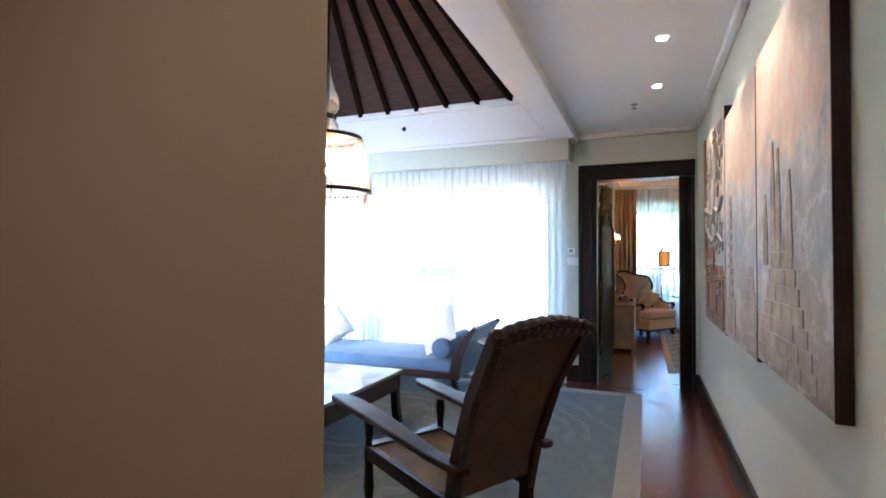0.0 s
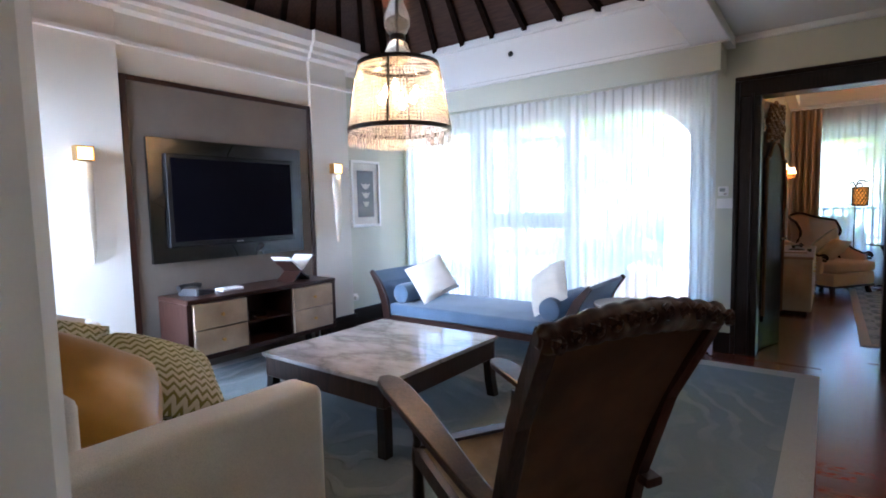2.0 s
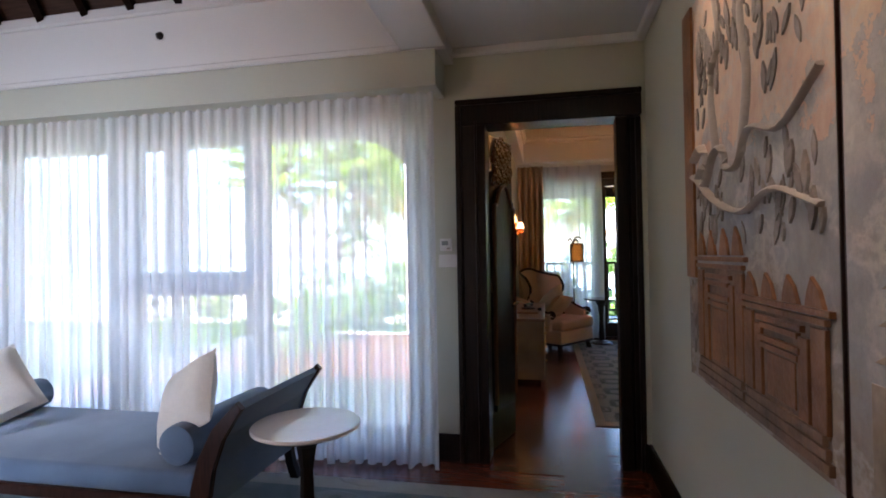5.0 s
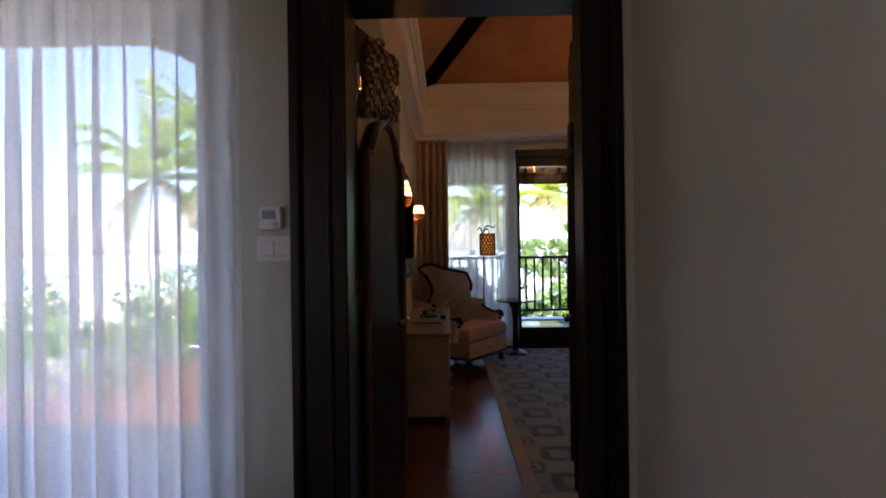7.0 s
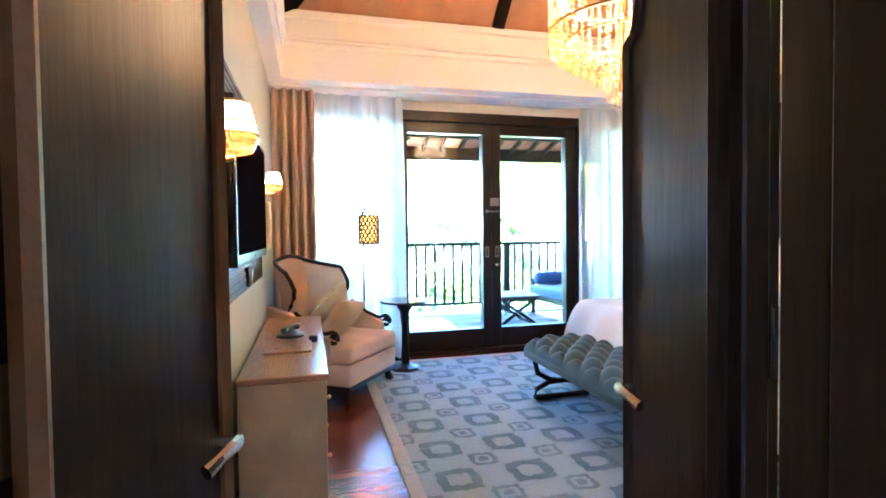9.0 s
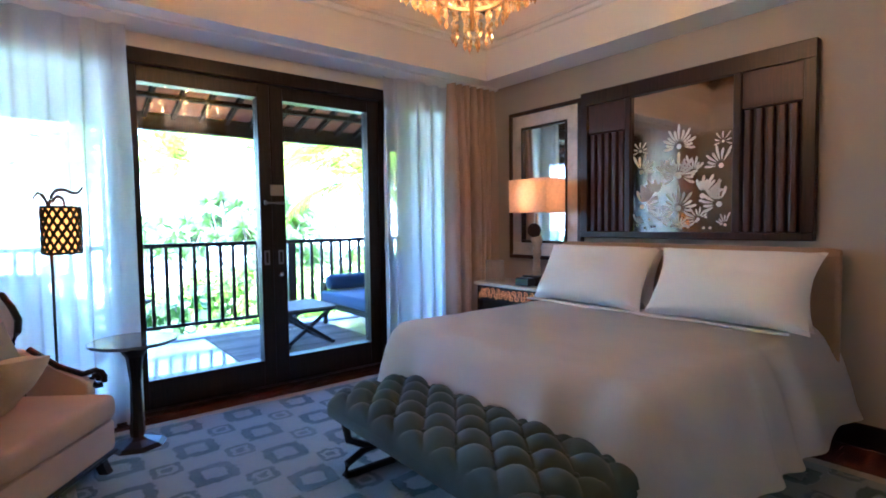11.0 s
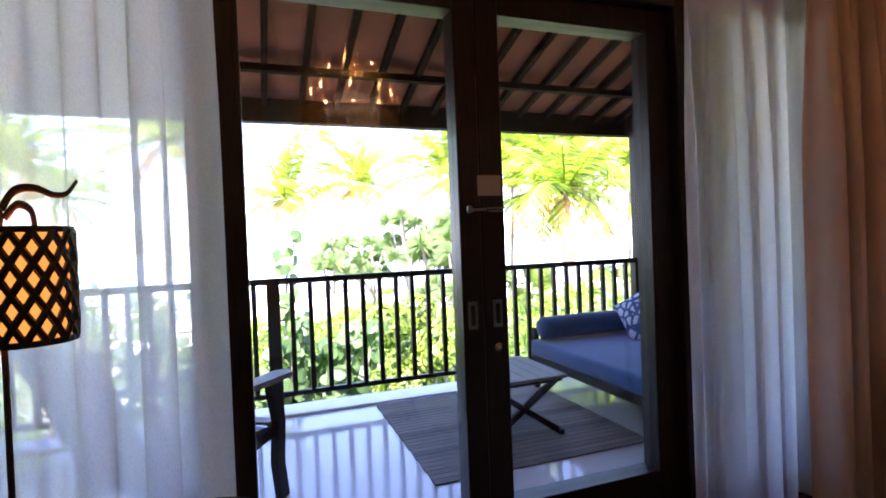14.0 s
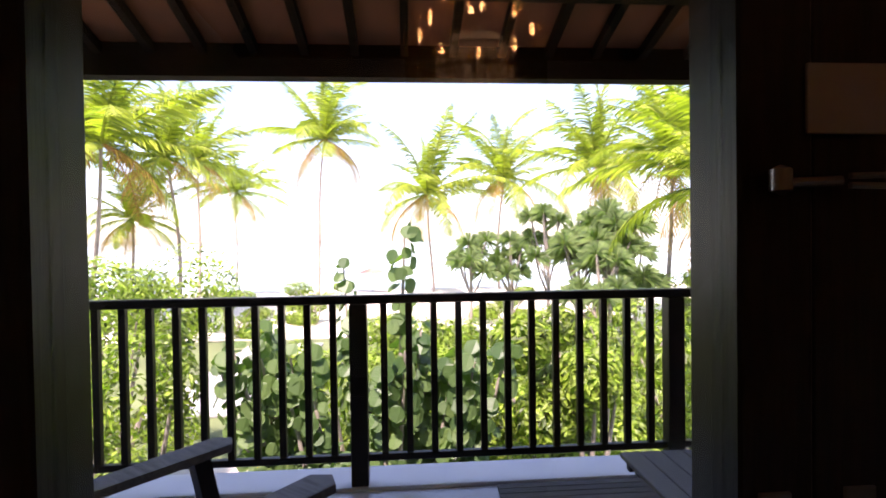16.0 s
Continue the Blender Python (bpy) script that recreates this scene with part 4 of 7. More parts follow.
    clumps = ((e - 0.06, 0.33, 0.05, 0.05, 26, -1.6), (e - 0.06, 0.22, 0.04, 0.06, 18, -1.6), (e - 0.22, 0.62, 0.10, 0.07, 30, -1.3), (e - 0.20, 1.08, 0.10, 0.10, 44, -1.45), (0.02, 1.16, 0.12, 0.10, 40, -1.7), (-0.30, 0.62, 0.14, 0.06, 30, -1.6), (-0.30, 1.12, 0.13, 0.12, 44, -1.4))
    bm = B()
    for cy0, cz0, sy, sz, n, a0 in clumps:
        for j in range(n):
            cy, cz = cy0 + max(-1.8, min(1.8, rnd.gauss(0, 1))) * sy, cz0 + max(-1.8, min(1.8, rnd.gauss(0, 1))) * sz
            if abs(cy) < e - 0.04 and 0.05 < cz < h - 0.06 and not (cy > e - 0.15 and cz > h * 0.25):
                prism(bm, leaf_shape(cy, cz, a0 + rnd.uniform(-0.5, 0.5), rnd.uniform(0.022, 0.050), 0.32), "x", FACE - 0.003 - 0.004 * rnd.random(), FACE)
    for j in range(22):
        cy, cz = e - rnd.uniform(0.03, 0.10), rnd.uniform(0.14, h * 0.25)
        prism(bm, leaf_shape(cy, cz, -1.57 + rnd.uniform(-0.6, 0.6), rnd.uniform(0.02, 0.04)), "x", FACE - 0.003 - 0.004 * rnd.random(), FACE)
    part("leaf_relief", bm, M_GREYLEAF, pt, "grey raised leaves", kind="stuff")
    for pts in ([(e - 0.13, 0.80), (e - 0.22, 0.83), (e - 0.245, 0.77), (e - 0.18, 0.72), (e - 0.26, 0.70), (e - 0.34, 0.78), (e - 0.42, 0.79), (e - 0.46, 0.72), (e - 0.56, 0.72), (e - 0.64, 0.80), (-0.30, 0.76), (-e + 0.04, 0.84)],
                [(e - 0.13, 0.74), (e - 0.20, 0.71), (e - 0.30, 0.655), (e - 0.45, 0.60), (e - 0.60, 0.58), (-0.25, 0.62), (-e + 0.05, 0.56)], [(-0.05, 0.75), (-0.10, 0.95), (-0.06, 1.15), (-0.12, 1.30)], [(e - 0.36, 0.80), (e - 0.32, 0.98), (e - 0.40, 1.14), (e - 0.36, 1.30)]):
        q = curved([(FACE - 0.002, a, b) for a, b in pts], 5)
        bm = B()
        tube(bm, q, [0.026 - 0.012 * i / len(q) for i in range(len(q))], 8, 0.5)
        part("bough_relief", bm, M_BOUGH, pt, "pale winding bough", True)

# ---- sitting room ----
HX, HY = 2.04, 2.05
bm = B()
box(bm, -HX, HX, -HY, HY, 0.0, 0.014, 0.004)
solid("area_rug", bm, swirl_rug("slate_blue_pile", (0.165, 0.215, 0.225), (0.27, 0.315, 0.315), (0.42, 0.41, 0.36), (HX, HY), 0.14), "slate blue wool rug with pale border and cloud scrolls", "rug", at=Matrix.Translation((-2.01, 3.17, 0.001)))

# television wall
tvp = thing("tv_wall_panel", "taupe fabric wall panel in a dark timber surround", "wall panel", Matrix.Translation((-4.05, 0, 0)))
bm = B()
box(bm, 0, 0.022, 2.40, 4.0, 0.0, 2.25)
part("fabric", bm, fabric("taupe_panel_cloth", (0.16, 0.135, 0.108), None, 300, 0.85, 0.1), tvp)
for a in ((2.355, 2.40, 0, 2.29), (4.0, 4.045, 0, 2.29)):
    bm = B()
    box(bm, 0, 0.035, *a, 0.006, 2)
    part("surround", bm, M_MAHOG, tvp)
bm = B()
box(bm, 0, 0.035, 2.40, 4.0, 2.25, 2.29, 0.006, 2)
part("surround", bm, M_MAHOG, tvp)
M_MIRROR = plain("antique_mirror", (0.085, 0.085, 0.082), 0.22, 1.0, 3, 40, 0.12, 0.0)


M_SCREEN = plain("dark_screen", (0.005, 0.005, 0.008), 0.30, var=0.1, bump=0)
M_SCREEN.node_tree.nodes["Principled BSDF"].inputs["Specular IOR Level"].default_value = 0.0


def tv_set(at, w, h, border, label):
    t = thing("television", label, "television", at)
    o, i = (w / 2, h / 2), (w / 2 - border, h / 2 - border)
    for name, q in (("mirror_border", ((-o[0], -o[1]), (o[0], -o[1]), (i[0], -i[1]), (-i[0], -i[1]))), ("mirror_border", ((-o[0], o[1]), (o[0], o[1]), (i[0], i[1]), (-i[0], i[1]))),
                    ("mirror_border", ((-o[0], -o[1]), (-o[0], o[1]), (-i[0], i[1]), (-i[0], -i[1]))), ("mirror_border", ((o[0], -o[1]), (o[0], o[1]), (i[0], i[1]), (i[0], -i[1])))):
        bm = B()
        for k in range(9):
            a, b = k / 9, (k + 0.93) / 9
            ring = [Vector(q[0]).lerp(Vector(q[3]), a), Vector(q[1]).lerp(Vector(q[2]), a), Vector(q[1]).lerp(Vector(q[2]), b), Vector(q[0]).lerp(Vector(q[3]), b)]
            prism(bm, [tuple(v) for v in ring], "x", 0.0, 0.035 + 0.0015 * (k % 2))
        part(name, bm, M_MIRROR, t, "ribbed antique mirror border")
    for s, (a, b) in ((1, (0, o[1])), (-1, (0, -o[1]))):
        bm = B()
        prism(bm, [(-0.055, b - s * 0.105), (0.055, b - s * 0.105), (0.0, b - s * 0.01)], "x", 0.036, 0.046)
        part("mirror_point", bm, M_MIRROR, t)
    for s in (1, -1):
        bm = B()
        prism(bm, [(s * (o[0] - 0.105), -0.055), (s * (o[0] - 0.105), 0.055), (s * (o[0] - 0.01), 0.0)], "x", 0.036, 0.046)
        part("mirror_point", bm, M_MIRROR, t)
    bm = B()
    box(bm, 0.02, 0.075, -i[0], i[0], -i[1], i[1], 0.008, 2)
    part("bezel", bm, plain("gloss_black_plastic", (0.012, 0.012, 0.013), 0.15, var=0.1, bump=0), t)
    bm = B()
    box(bm, 0.074, 0.077, -i[0] + 0.035, i[0] - 0.035, -i[1] + 0.045, i[1] - 0.035)
    part("screen", bm, M_SCREEN, t, "black switched-off screen")
    bm = B()
    box(bm, 0.075, 0.079, -0.03, 0.03, -i[1] + 0.015, -i[1] + 0.024)
    part("badge", bm, M_CHROME, t)
    return t


tv_set(Matrix.Translation((-4.028, 3.19, 1.38)), 1.38, 0.95, 0.115, "black wall television in a ribbed antique mirror frame")

# sconces: gold box above an ivory horn
M_GLOWBOX = glowing("amber_sconce_glass", (1.0, 0.60, 0.18), 1.2)


def horn_sconce(y):
    s = thing("wall_sconce", "slim wall light with glowing amber box over a pale tapering horn", "wall light", Matrix.Translation((-4.012, y, 0)), "television wall sconces")
    bm = B()
    box(bm, 0.0, 0.07, -0.055, 0.055, 1.65, 1.66)
    box(bm, 0.0, 0.07, -0.055, 0.055, 1.74, 1.75)
    for yy in (-0.055, 0.045):
        box(bm, 0.0, 0.07, yy, yy + 0.01, 1.66, 1.74)
    part("bracket", bm, M_BRASS, s)
    bm = B()
    box(bm, 0.008, 0.06, -0.043, 0.043, 1.665, 1.735, 0.004)
    part("shade", bm, M_GLOWBOX, s, "glowing amber glass")
    bm = B()
    tube(bm, [(0.035, 0, 1.645), (0.037, 0, 1.45), (0.035, 0.005, 1.2), (0.028, 0.012, 1.05), (0.018, 0.016, 0.95)], [0.05, 0.048, 0.040, 0.028, 0.012], 14, 0.6)
    part("horn", bm, plain("ivory_horn", (0.72, 0.66, 0.54), 0.35, 0, 5, 40, 0.1, 0.05), s, "ivory coloured horn", True)
    lamp("sconce_glow", "SPOT", (-3.955, y, 1.66), 1.1, WARM, 0.03, (-3.995, y, 0.6), spot=70)
    return s


horn_sconce(2.09)
horn_sconce(4.31)

# media console
con = thing("media_console", "dark timber media console with four pale drawers", "console", Matrix.Translation((-3.80, 3.21, 0)))
L2 = 0.69
bm = B()
box(bm, -0.22, 0.22, -L2, L2, 0.625, 0.66, 0.006)
part("top", bm, M_MAHOG, con)
for y in (-L2, L2 - 0.04):
    bm = B()
    box(bm, -0.21, 0.21, y, y + 0.04, 0.20, 0.625, 0.003)
    part("side_panel", bm, M_MAHOG, con)
bm = B()
box(bm, -0.21, 0.21, -L2 + 0.04, L2 - 0.04, 0.20, 0.235)
part("bottom_panel", bm, M_MAHOG, con)
bm = B()
box(bm, -0.21, -0.195, -L2 + 0.04, L2 - 0.04, 0.235, 0.625)
part("back_panel", bm, M_MAHOG, con)
M_SHAGREEN = plain("pale_shagreen", (0.46, 0.375, 0.26), 0.5, 0, 4, 160, 0.28, 0.3)
for y0, y1 in ((-L2 + 0.045, -0.22), (0.22, L2 - 0.045)):
    for z0, z1 in ((0.24, 0.425), (0.432, 0.618)):
        bm = B()
        box(bm, -0.19, 0.222, y0, y1, z0, z1, 0.004)
        dr = part("drawer", bm, M_SHAGREEN, con, "pale shagreen drawer front")
        bm = B()
        lathe(bm, [(0.008, 0.0), (0.006, 0.012), (0.014, 0.018), (0.014, 0.024), (0.004, 0.028)], 12)
        bmesh.ops.rotate(bm, verts=bm.verts, matrix=Euler((0, radians(90), 0)).to_matrix())
        bmesh.ops.translate(bm, verts=bm.verts, vec=(0.222, (y0 + y1) / 2, (z0 + z1) / 2))
        part("knob", bm, M_BRASS, dr, "", True)
for y in (-0.215, 0.20):
    bm = B()
    box(bm, -0.195, 0.205, y, y + 0.015, 0.235, 0.625)
    part("divider", bm, M_MAHOG, con)
bm = B()
box(bm, -0.195, 0.19, -0.2, 0.2, 0.40, 0.415)
part("shelf", bm, M_MAHOG, con)
for x in (-0.18, 0.16):
    for y in (-L2 + 0.01, L2 - 0.05):
        bm = B()
        bar(bm, [(x + 0.01, y + 0.02, 0.0), (x + 0.01, y + 0.02, 0.2)], 0.04, 0.045)
        part("leg", bm, M_DARK, con)
M_BLACKPL = plain("black_plastic", (0.015, 0.015, 0.016), 0.35, var=0.1, bump=0.02)
ph = thing("telephone", "black desk telephone on the console", "telephone", Matrix.Translation((-3.82, 2.72, 0.661)) @ Matrix.Rotation(0.3, 4, "Z"))
bm = B()
prism(bm, [(-0.09, 0), (0.09, 0), (0.09, 0.02), (-0.09, 0.055)], "x", -0.09, 0.09, 0.006)
part("base", bm, M_BLACKPL, ph)
bm = B()
tube(bm, [(-0.07, -0.10, 0.055), (-0.07, -0.06, 0.068), (-0.07, 0.0, 0.07), (-0.07, 0.06, 0.068), (-0.07, 0.10, 0.055)], [0.024, 0.018, 0.014, 0.018, 0.024], 10)
part("handset", bm, M_BLACKPL, ph, "", True)
bm = B()
box(bm, -0.06, 0.06, -0.09, 0.09, 0, 0.02, 0.004)
solid("notepad", bm, M_PLASTIC, "white note tray on the console", "notepad", at=Matrix.Translation((-3.80, 2.98, 0.661)))
bs = thing("book_stand", "folding timber book stand holding an open booklet", "book stand", Matrix.Translation((-3.80, 3.60, 0.661)) @ Matrix.Rotation(0.25, 4, "Z"))
for s in (1, -1):
    bm = B()
    prism(bm, [(s * 0.10, 0.0), (s * 0.125, 0.0), (-s * 0.13, 0.19), (-s * 0.15, 0.185)], "x", -0.09, 0.09, 0.003)
    part("leaf_board", bm, M_MAHOG, bs)
    bm = B()
    prism(bm, [(s * 0.012, 0.095), (s * 0.165, 0.215), (s * 0.16, 0.222), (s * 0.0, 0.105)], "x", -0.10, 0.10)
    part("page", bm, M_PLASTIC, bs, "white open pages")
bm = B()
lathe(bm, [(0.055, 0), (0.06, 0.01), (0.05, 0.02), (0.001, 0.022)], 20)
solid("ashtray", bm, M_CHROME, "small silver dish on the console shelf", "dish", smooth=True, at=Matrix.Translation((-3.74, 3.2, 0.416)))

# framed textile beside the window
pic = thing("framed_picture", "white framed print of pale shells on grey", "picture", Matrix.Translation((-4.19, 4.91, 1.455)))
for a in ((-0.225, 0.225, -0.372, -0.34), (-0.225, 0.225, 0.34, 0.372), (-0.225, -0.193, -0.34, 0.34), (0.193, 0.225, -0.34, 0.34)):
    bm = B()
    box(bm, 0, 0.035, *a, 0.004)
    part("frame", bm, M_PLASTIC, pic)
bm = B()
box(bm, 0, 0.014, -0.193, 0.193, -0.34, 0.34)
part("mount", bm, M_IVORYFAB, pic)
bm = B()
box(bm, 0.014, 0.018, -0.125, 0.125, -0.26, 0.26)
part("print", bm, plain("grey_linen_print", (0.20, 0.21, 0.21), 0.7, 0, 3, 200, 0.1, 0.1), pic, "grey ground")
for k, z in enumerate((0.10, 0.0, -0.10)):
    bm = B()
    w = 0.075 - 0.012 * k
    prism(bm, [(-w, z + 0.02), (-w * 0.4, z + 0.005), (0, z + 0.02), (w * 0.4, z + 0.005), (w, z + 0.02), (w * 0.5, z - 0.035), (0, z - 0.05), (-w * 0.5, z - 0.035)], "x", 0.018, 0.022)
    part("motif", bm, M_IVORYFAB, pic)

# coffee table
ct = thing("coffee_table", "square coffee table with white marble top and dark timber base", "coffee table", Matrix.Translation((-2.22, 3.10, 0)))
bm = B()
box(bm, -0.515, 0.515, -0.555, 0.555, 0.392, 0.418, 0.005, 2)
part("tabletop", bm, M_MARBLE, ct, "veined white marble top")
for a in ((-0.50, 0.50, -0.54, -0.505), (-0.50, 0.50, 0.505, 0.54), (-0.50, -0.465, -0.505, 0.505), (0.465, 0.50, -0.505, 0.505)):
    bm = B()
    box(bm, *a, 0.27, 0.392, 0.004)
    part("apron", bm, M_MAHOG, ct)
for sx in (-1, 1):
    for sy in (-1, 1):
        bm = B()
        x, y = sx * 0.468, sy * 0.508
        bar(bm, [(x + sx * 0.02, y + sy * 0.02, 0.0), (x + sx * 0.008, y + sy * 0.006, 0.12), (x, y, 0.27), (x, y, 0.39)], 0.055, 0.055)
        part("leg", bm, M_DARK, ct)

# daybed under the window
db = thing("daybed", "blue velvet daybed with scrolled dark timber ends", "daybed", Matrix.Translation((-2.48, 4.79, 0)) @ Matrix.Diagonal((0.915, 1, 0.93, 1)))
bm = B()
box(bm, -1.03, 1.03, -0.40, 0.40, 0.20, 0.26, 0.008)
part("seat_frame", bm, M_MAHOG, db)
bm = B()
box(bm, -0.98, 0.98, -0.40, 0.40, 0.262, 0.385, 0.03, 3)
part("mattress", bm, M_BLUEVEL, db, "powder blue velvet mattress", True)
for s in (1, -1):
    bm = B()
    prof = [(s * 0.97, 0.20), (s * 1.05, 0.20), (s * 1.075, 0.40), (s * 1.13, 0.55), (s * 1.23, 0.69), (s * 1.21, 0.715), (s * 1.10, 0.60), (s * 1.02, 0.45), (s * 0.985, 0.30)]
    prism(bm, prof, "y", -0.375, 0.375, 0.01)
    part("end_panel", bm, M_BLUEVEL, db, "upholstered flared end", False)
    for y in (-0.41, 0.376):
        bm = B()
        prism(bm, [(s * 0.97, 0.20), (s * 1.06, 0.20), (s * 1.085, 0.40), (s * 1.14, 0.55), (s * 1.25, 0.70), (s * 1.22, 0.73), (s * 1.09, 0.60), (s * 1.01, 0.45), (s * 0.97, 0.30)], "y", y, y + 0.034, 0.005)
        part("end_frame", bm, M_MAHOG, db)
        bm = B()
        bar(bm, [(s * 1.07, y + 0.017, 0.0), (s * 1.035, y + 0.017, 0.10), (s * 1.01, y + 0.017, 0.22)], 0.045, 0.05)
        part("leg", bm, M_DARK, db)
for x in (-0.78, 0.78):
    bm = B()
    bolster(bm, (x, -0.37, 0.475), (x, 0.37, 0.475), 0.095)
    solid("bolster", bm, M_BLUEVEL, "round blue velvet bolster on the daybed", "bolster", smooth=True, at=Matrix.Translation((-2.48, 4.79, -0.02)), group="daybed bolsters")
for x, tilt, yaw_, spin in ((-3.03, 62, -42, 24), (-1.80, -64, 60, 36)):
    bm = B()
    cushion(bm, 0.40, 0.40, 0.15)
    solid("throw_pillow", bm, M_IVORYFAB, "ivory square pillow propped on the daybed", "pillow", smooth=True, at=Matrix.Translation((x, 4.64, 0.60)) @ Matrix.Rotation(radians(yaw_), 4, "Z") @ Matrix.Rotation(radians(tilt), 4, "Y") @ Matrix.Rotation(radians(spin), 4, "Z"), group="daybed pillows")

pl = thing("socket", "white plug socket with adapter low on the wall", "plug socket", Matrix.Translation((-4.19, 4.70, 0.30)))
bm = B()
box(bm, 0, 0.01, -0.04, 0.04, -0.04, 0.04, 0.003)
part("plate", bm, M_PLASTIC, pl)
bm = B()
box(bm, 0.01, 0.05, -0.025, 0.02, -0.025, 0.02, 0.006)
part("adapter", bm, M_PLASTIC, pl)

# small round side table
M_STONETOP = plain("pale_stone_top", (0.70, 0.68, 0.64), 0.12, 0, 3, 60, 0.1, 0.0)


def round_table(name, at, r, h, top, label):
    t = thing(name, label, "side table", at)
    bm = B()
    lathe(bm, [(0.001, h - 0.022), (r - 0.012, h - 0.022), (r, h - 0.014), (r, h - 0.004), (r - 0.004, h), (0.001, h)], 36)
    part("tabletop", bm, top, t, "", True)
    bm = B()
    lathe(bm, [(0.001, h - 0.10), (0.05, h - 0.10), (0.075, h - 0.06), (0.09, h - 0.022), (0.001, h - 0.022)], 20)
    part("collar", bm, M_DARK, t, "", True)
    bm = B()
    lathe(bm, [(0.034, 0.05), (0.042, 0.10), (0.034, 0.2), (0.03, h * 0.6), (0.045, h - 0.12), (0.05, h - 0.09)], 8)
    part("stem", bm, M_DARK, t)
    bm = B()
    lathe(bm, [(0.001, 0.0), (0.15, 0.0), (0.155, 0.015), (0.13, 0.035), (0.06, 0.055), (0.034, 0.07), (0.001, 0.07)], 8)
    part("base", bm, M_DARK, t)
    return t


round_table("side_table", Matrix.Translation((-1.13, 4.57, 0.015)), 0.245, 0.53, M_STONETOP, "round pedestal table with pale stone top and dark stem")

# planter armchair with carved crest
ch = thing("armchair", "dark carved planter armchair with caned back and seat", "armchair", Matrix.Translation((-0.54, 2.037, 0.015)) @ Matrix.Rotation(math.atan2(0.5, -0.87), 4, "Z") @ Matrix.Diagonal((1, 0.79, 0.98, 1)))
M_CANE = plain("dark_woven_cane", (0.17, 0.095, 0.055), 0.6, 0, 8, 260, 0.35, 0.6)
M_CANESEAT = plain("honey_woven_cane", (0.42, 0.32, 0.18), 0.6, 0, 8, 260, 0.35, 0.6)
for s in (1, -1):
    bm = B()
    bar(bm, [(-0.02, s * 0.27, 0.30), (-0.06, s * 0.28, 0.50), (-0.16, s * 0.29, 0.78), (-0.30, s * 0.305, 1.03)], 0.05, 0.045)
    part("back_post", bm, M_MAHOG, ch)
    bm = B()
    bar(bm, [(0.02, s * 0.27, 0.0), (-0.01, s * 0.27, 0.18), (-0.02, s * 0.27, 0.36)], 0.05, 0.05)
    part("leg", bm, M_DARK, ch)
    bm = B()
    lathe(bm, [(0.018, 0.0), (0.026, 0.05), (0.018, 0.12), (0.03, 0.20), (0.024, 0.30), (0.03, 0.36), (0.018, 0.42), (0.028, 0.50), (0.022, 0.545)], 12, (0.58, s * 0.27, 0))
    part("leg", bm, M_DARK, ch, "turned front leg", True)
    bm = B()
    pts = []
    prof = [(-0.12, 0.50, 0.036), (0.08, 0.515, 0.045), (0.30, 0.545, 0.058), (0.50, 0.57, 0.068), (0.68, 0.585, 0.070), (0.78, 0.588, 0.060), (0.83, 0.588, 0.03)]
    plank_loft(bm, [(x, s * (0.30 + 0.03 * x), z, w) for x, z, w in prof], 0.026)
    part("armrest", bm, M_MAHOG, ch, "broad polished timber armrest")
    bm = B()
    bar(bm, [(-0.02, s * 0.275, 0.33), (0.58, s * 0.275, 0.37)], 0.035, 0.06)
    part("side_rail", bm, M_MAHOG, ch)
bm = B()
grid(bm, 10, 12, lambda u, v: (-0.035 - 0.27 * v ** 1.5, (2 * u - 1) * 0.262 * (1 + 0.08 * v), 0.36 + 0.66 * v))
bmesh.ops.solidify(bm, geom=bm.faces[:], thickness=0.014)
part("backrest", bm, M_CANE, ch, "dark caned back")
bm = B()
grid(bm, 10, 10, lambda u, v: (0.0 + 0.57 * u, (2 * v - 1) * 0.262, 0.375 - 0.03 * math.sin(math.pi * u) + 0.02 * u))
bmesh.ops.solidify(bm, geom=bm.faces[:], thickness=0.014)
part("seat", bm, M_CANESEAT, ch, "honey coloured caned seat")
bm = B()
bar(bm, [(0.58, -0.27, 0.375), (0.58, 0.27, 0.375)], 0.05, 0.06)
part("front_rail", bm, M_MAHOG, ch)
bm = B()
pts, rad = [], []
for k in range(41):
    u = 2 * k / 40 - 1
    pts.append((-0.305 + 0.015 * u * u, u * 0.335, 1.005 + 0.035 * (1 - u * u) + 0.012 * max(0, abs(u) - 0.85) / 0.15))
    rad.append((0.022 + 0.005 * abs(math.sin(k * math.pi / 4)) + 0.008 * (1 - u * u)) * (0.55 if abs(u) > 0.98 else 1))
tube(bm, pts, rad, 12, 1.25)
for k in range(11):
    u = 2 * k / 10 - 1
    c = (-0.325, u * 0.30, 1.015 + 0.035 * (1 - u * u))
    tube(bm, [(q[0] - 0.01, q[1], q[2]) for q in spiral(c, 0.020, 1.2 * (1 if u < 0 else -1), 0.5, 12, "yz")], 0.008, 5)
part("crest_rail", bm, M_MAHOG, ch, "scalloped carved crest", True)

# cream sofa
sf = thing("sofa", "cream upholstered sofa with square arms", "sofa", Matrix.Translation((-2.36, 1.43, 0.015)))
bm = B()
box(bm, -1.03, 1.03, -0.42, 0.40, 0.10, 0.30, 0.02, 2)
part("base", bm, M_CREAMFAB, sf)
for s in (1, -1):
    bm = B()
    x0, x1 = sorted((s * 0.86, s * 1.03))
    box(bm, x0, x1, -0.42, 0.44, 0.08, 0.67, 0.035, 4)
    part("arm", bm, M_CREAMFAB, sf, "", True)
bm = B()
box(bm, -0.86, 0.86, -0.44, -0.22, 0.12, 0.80, 0.04, 3)
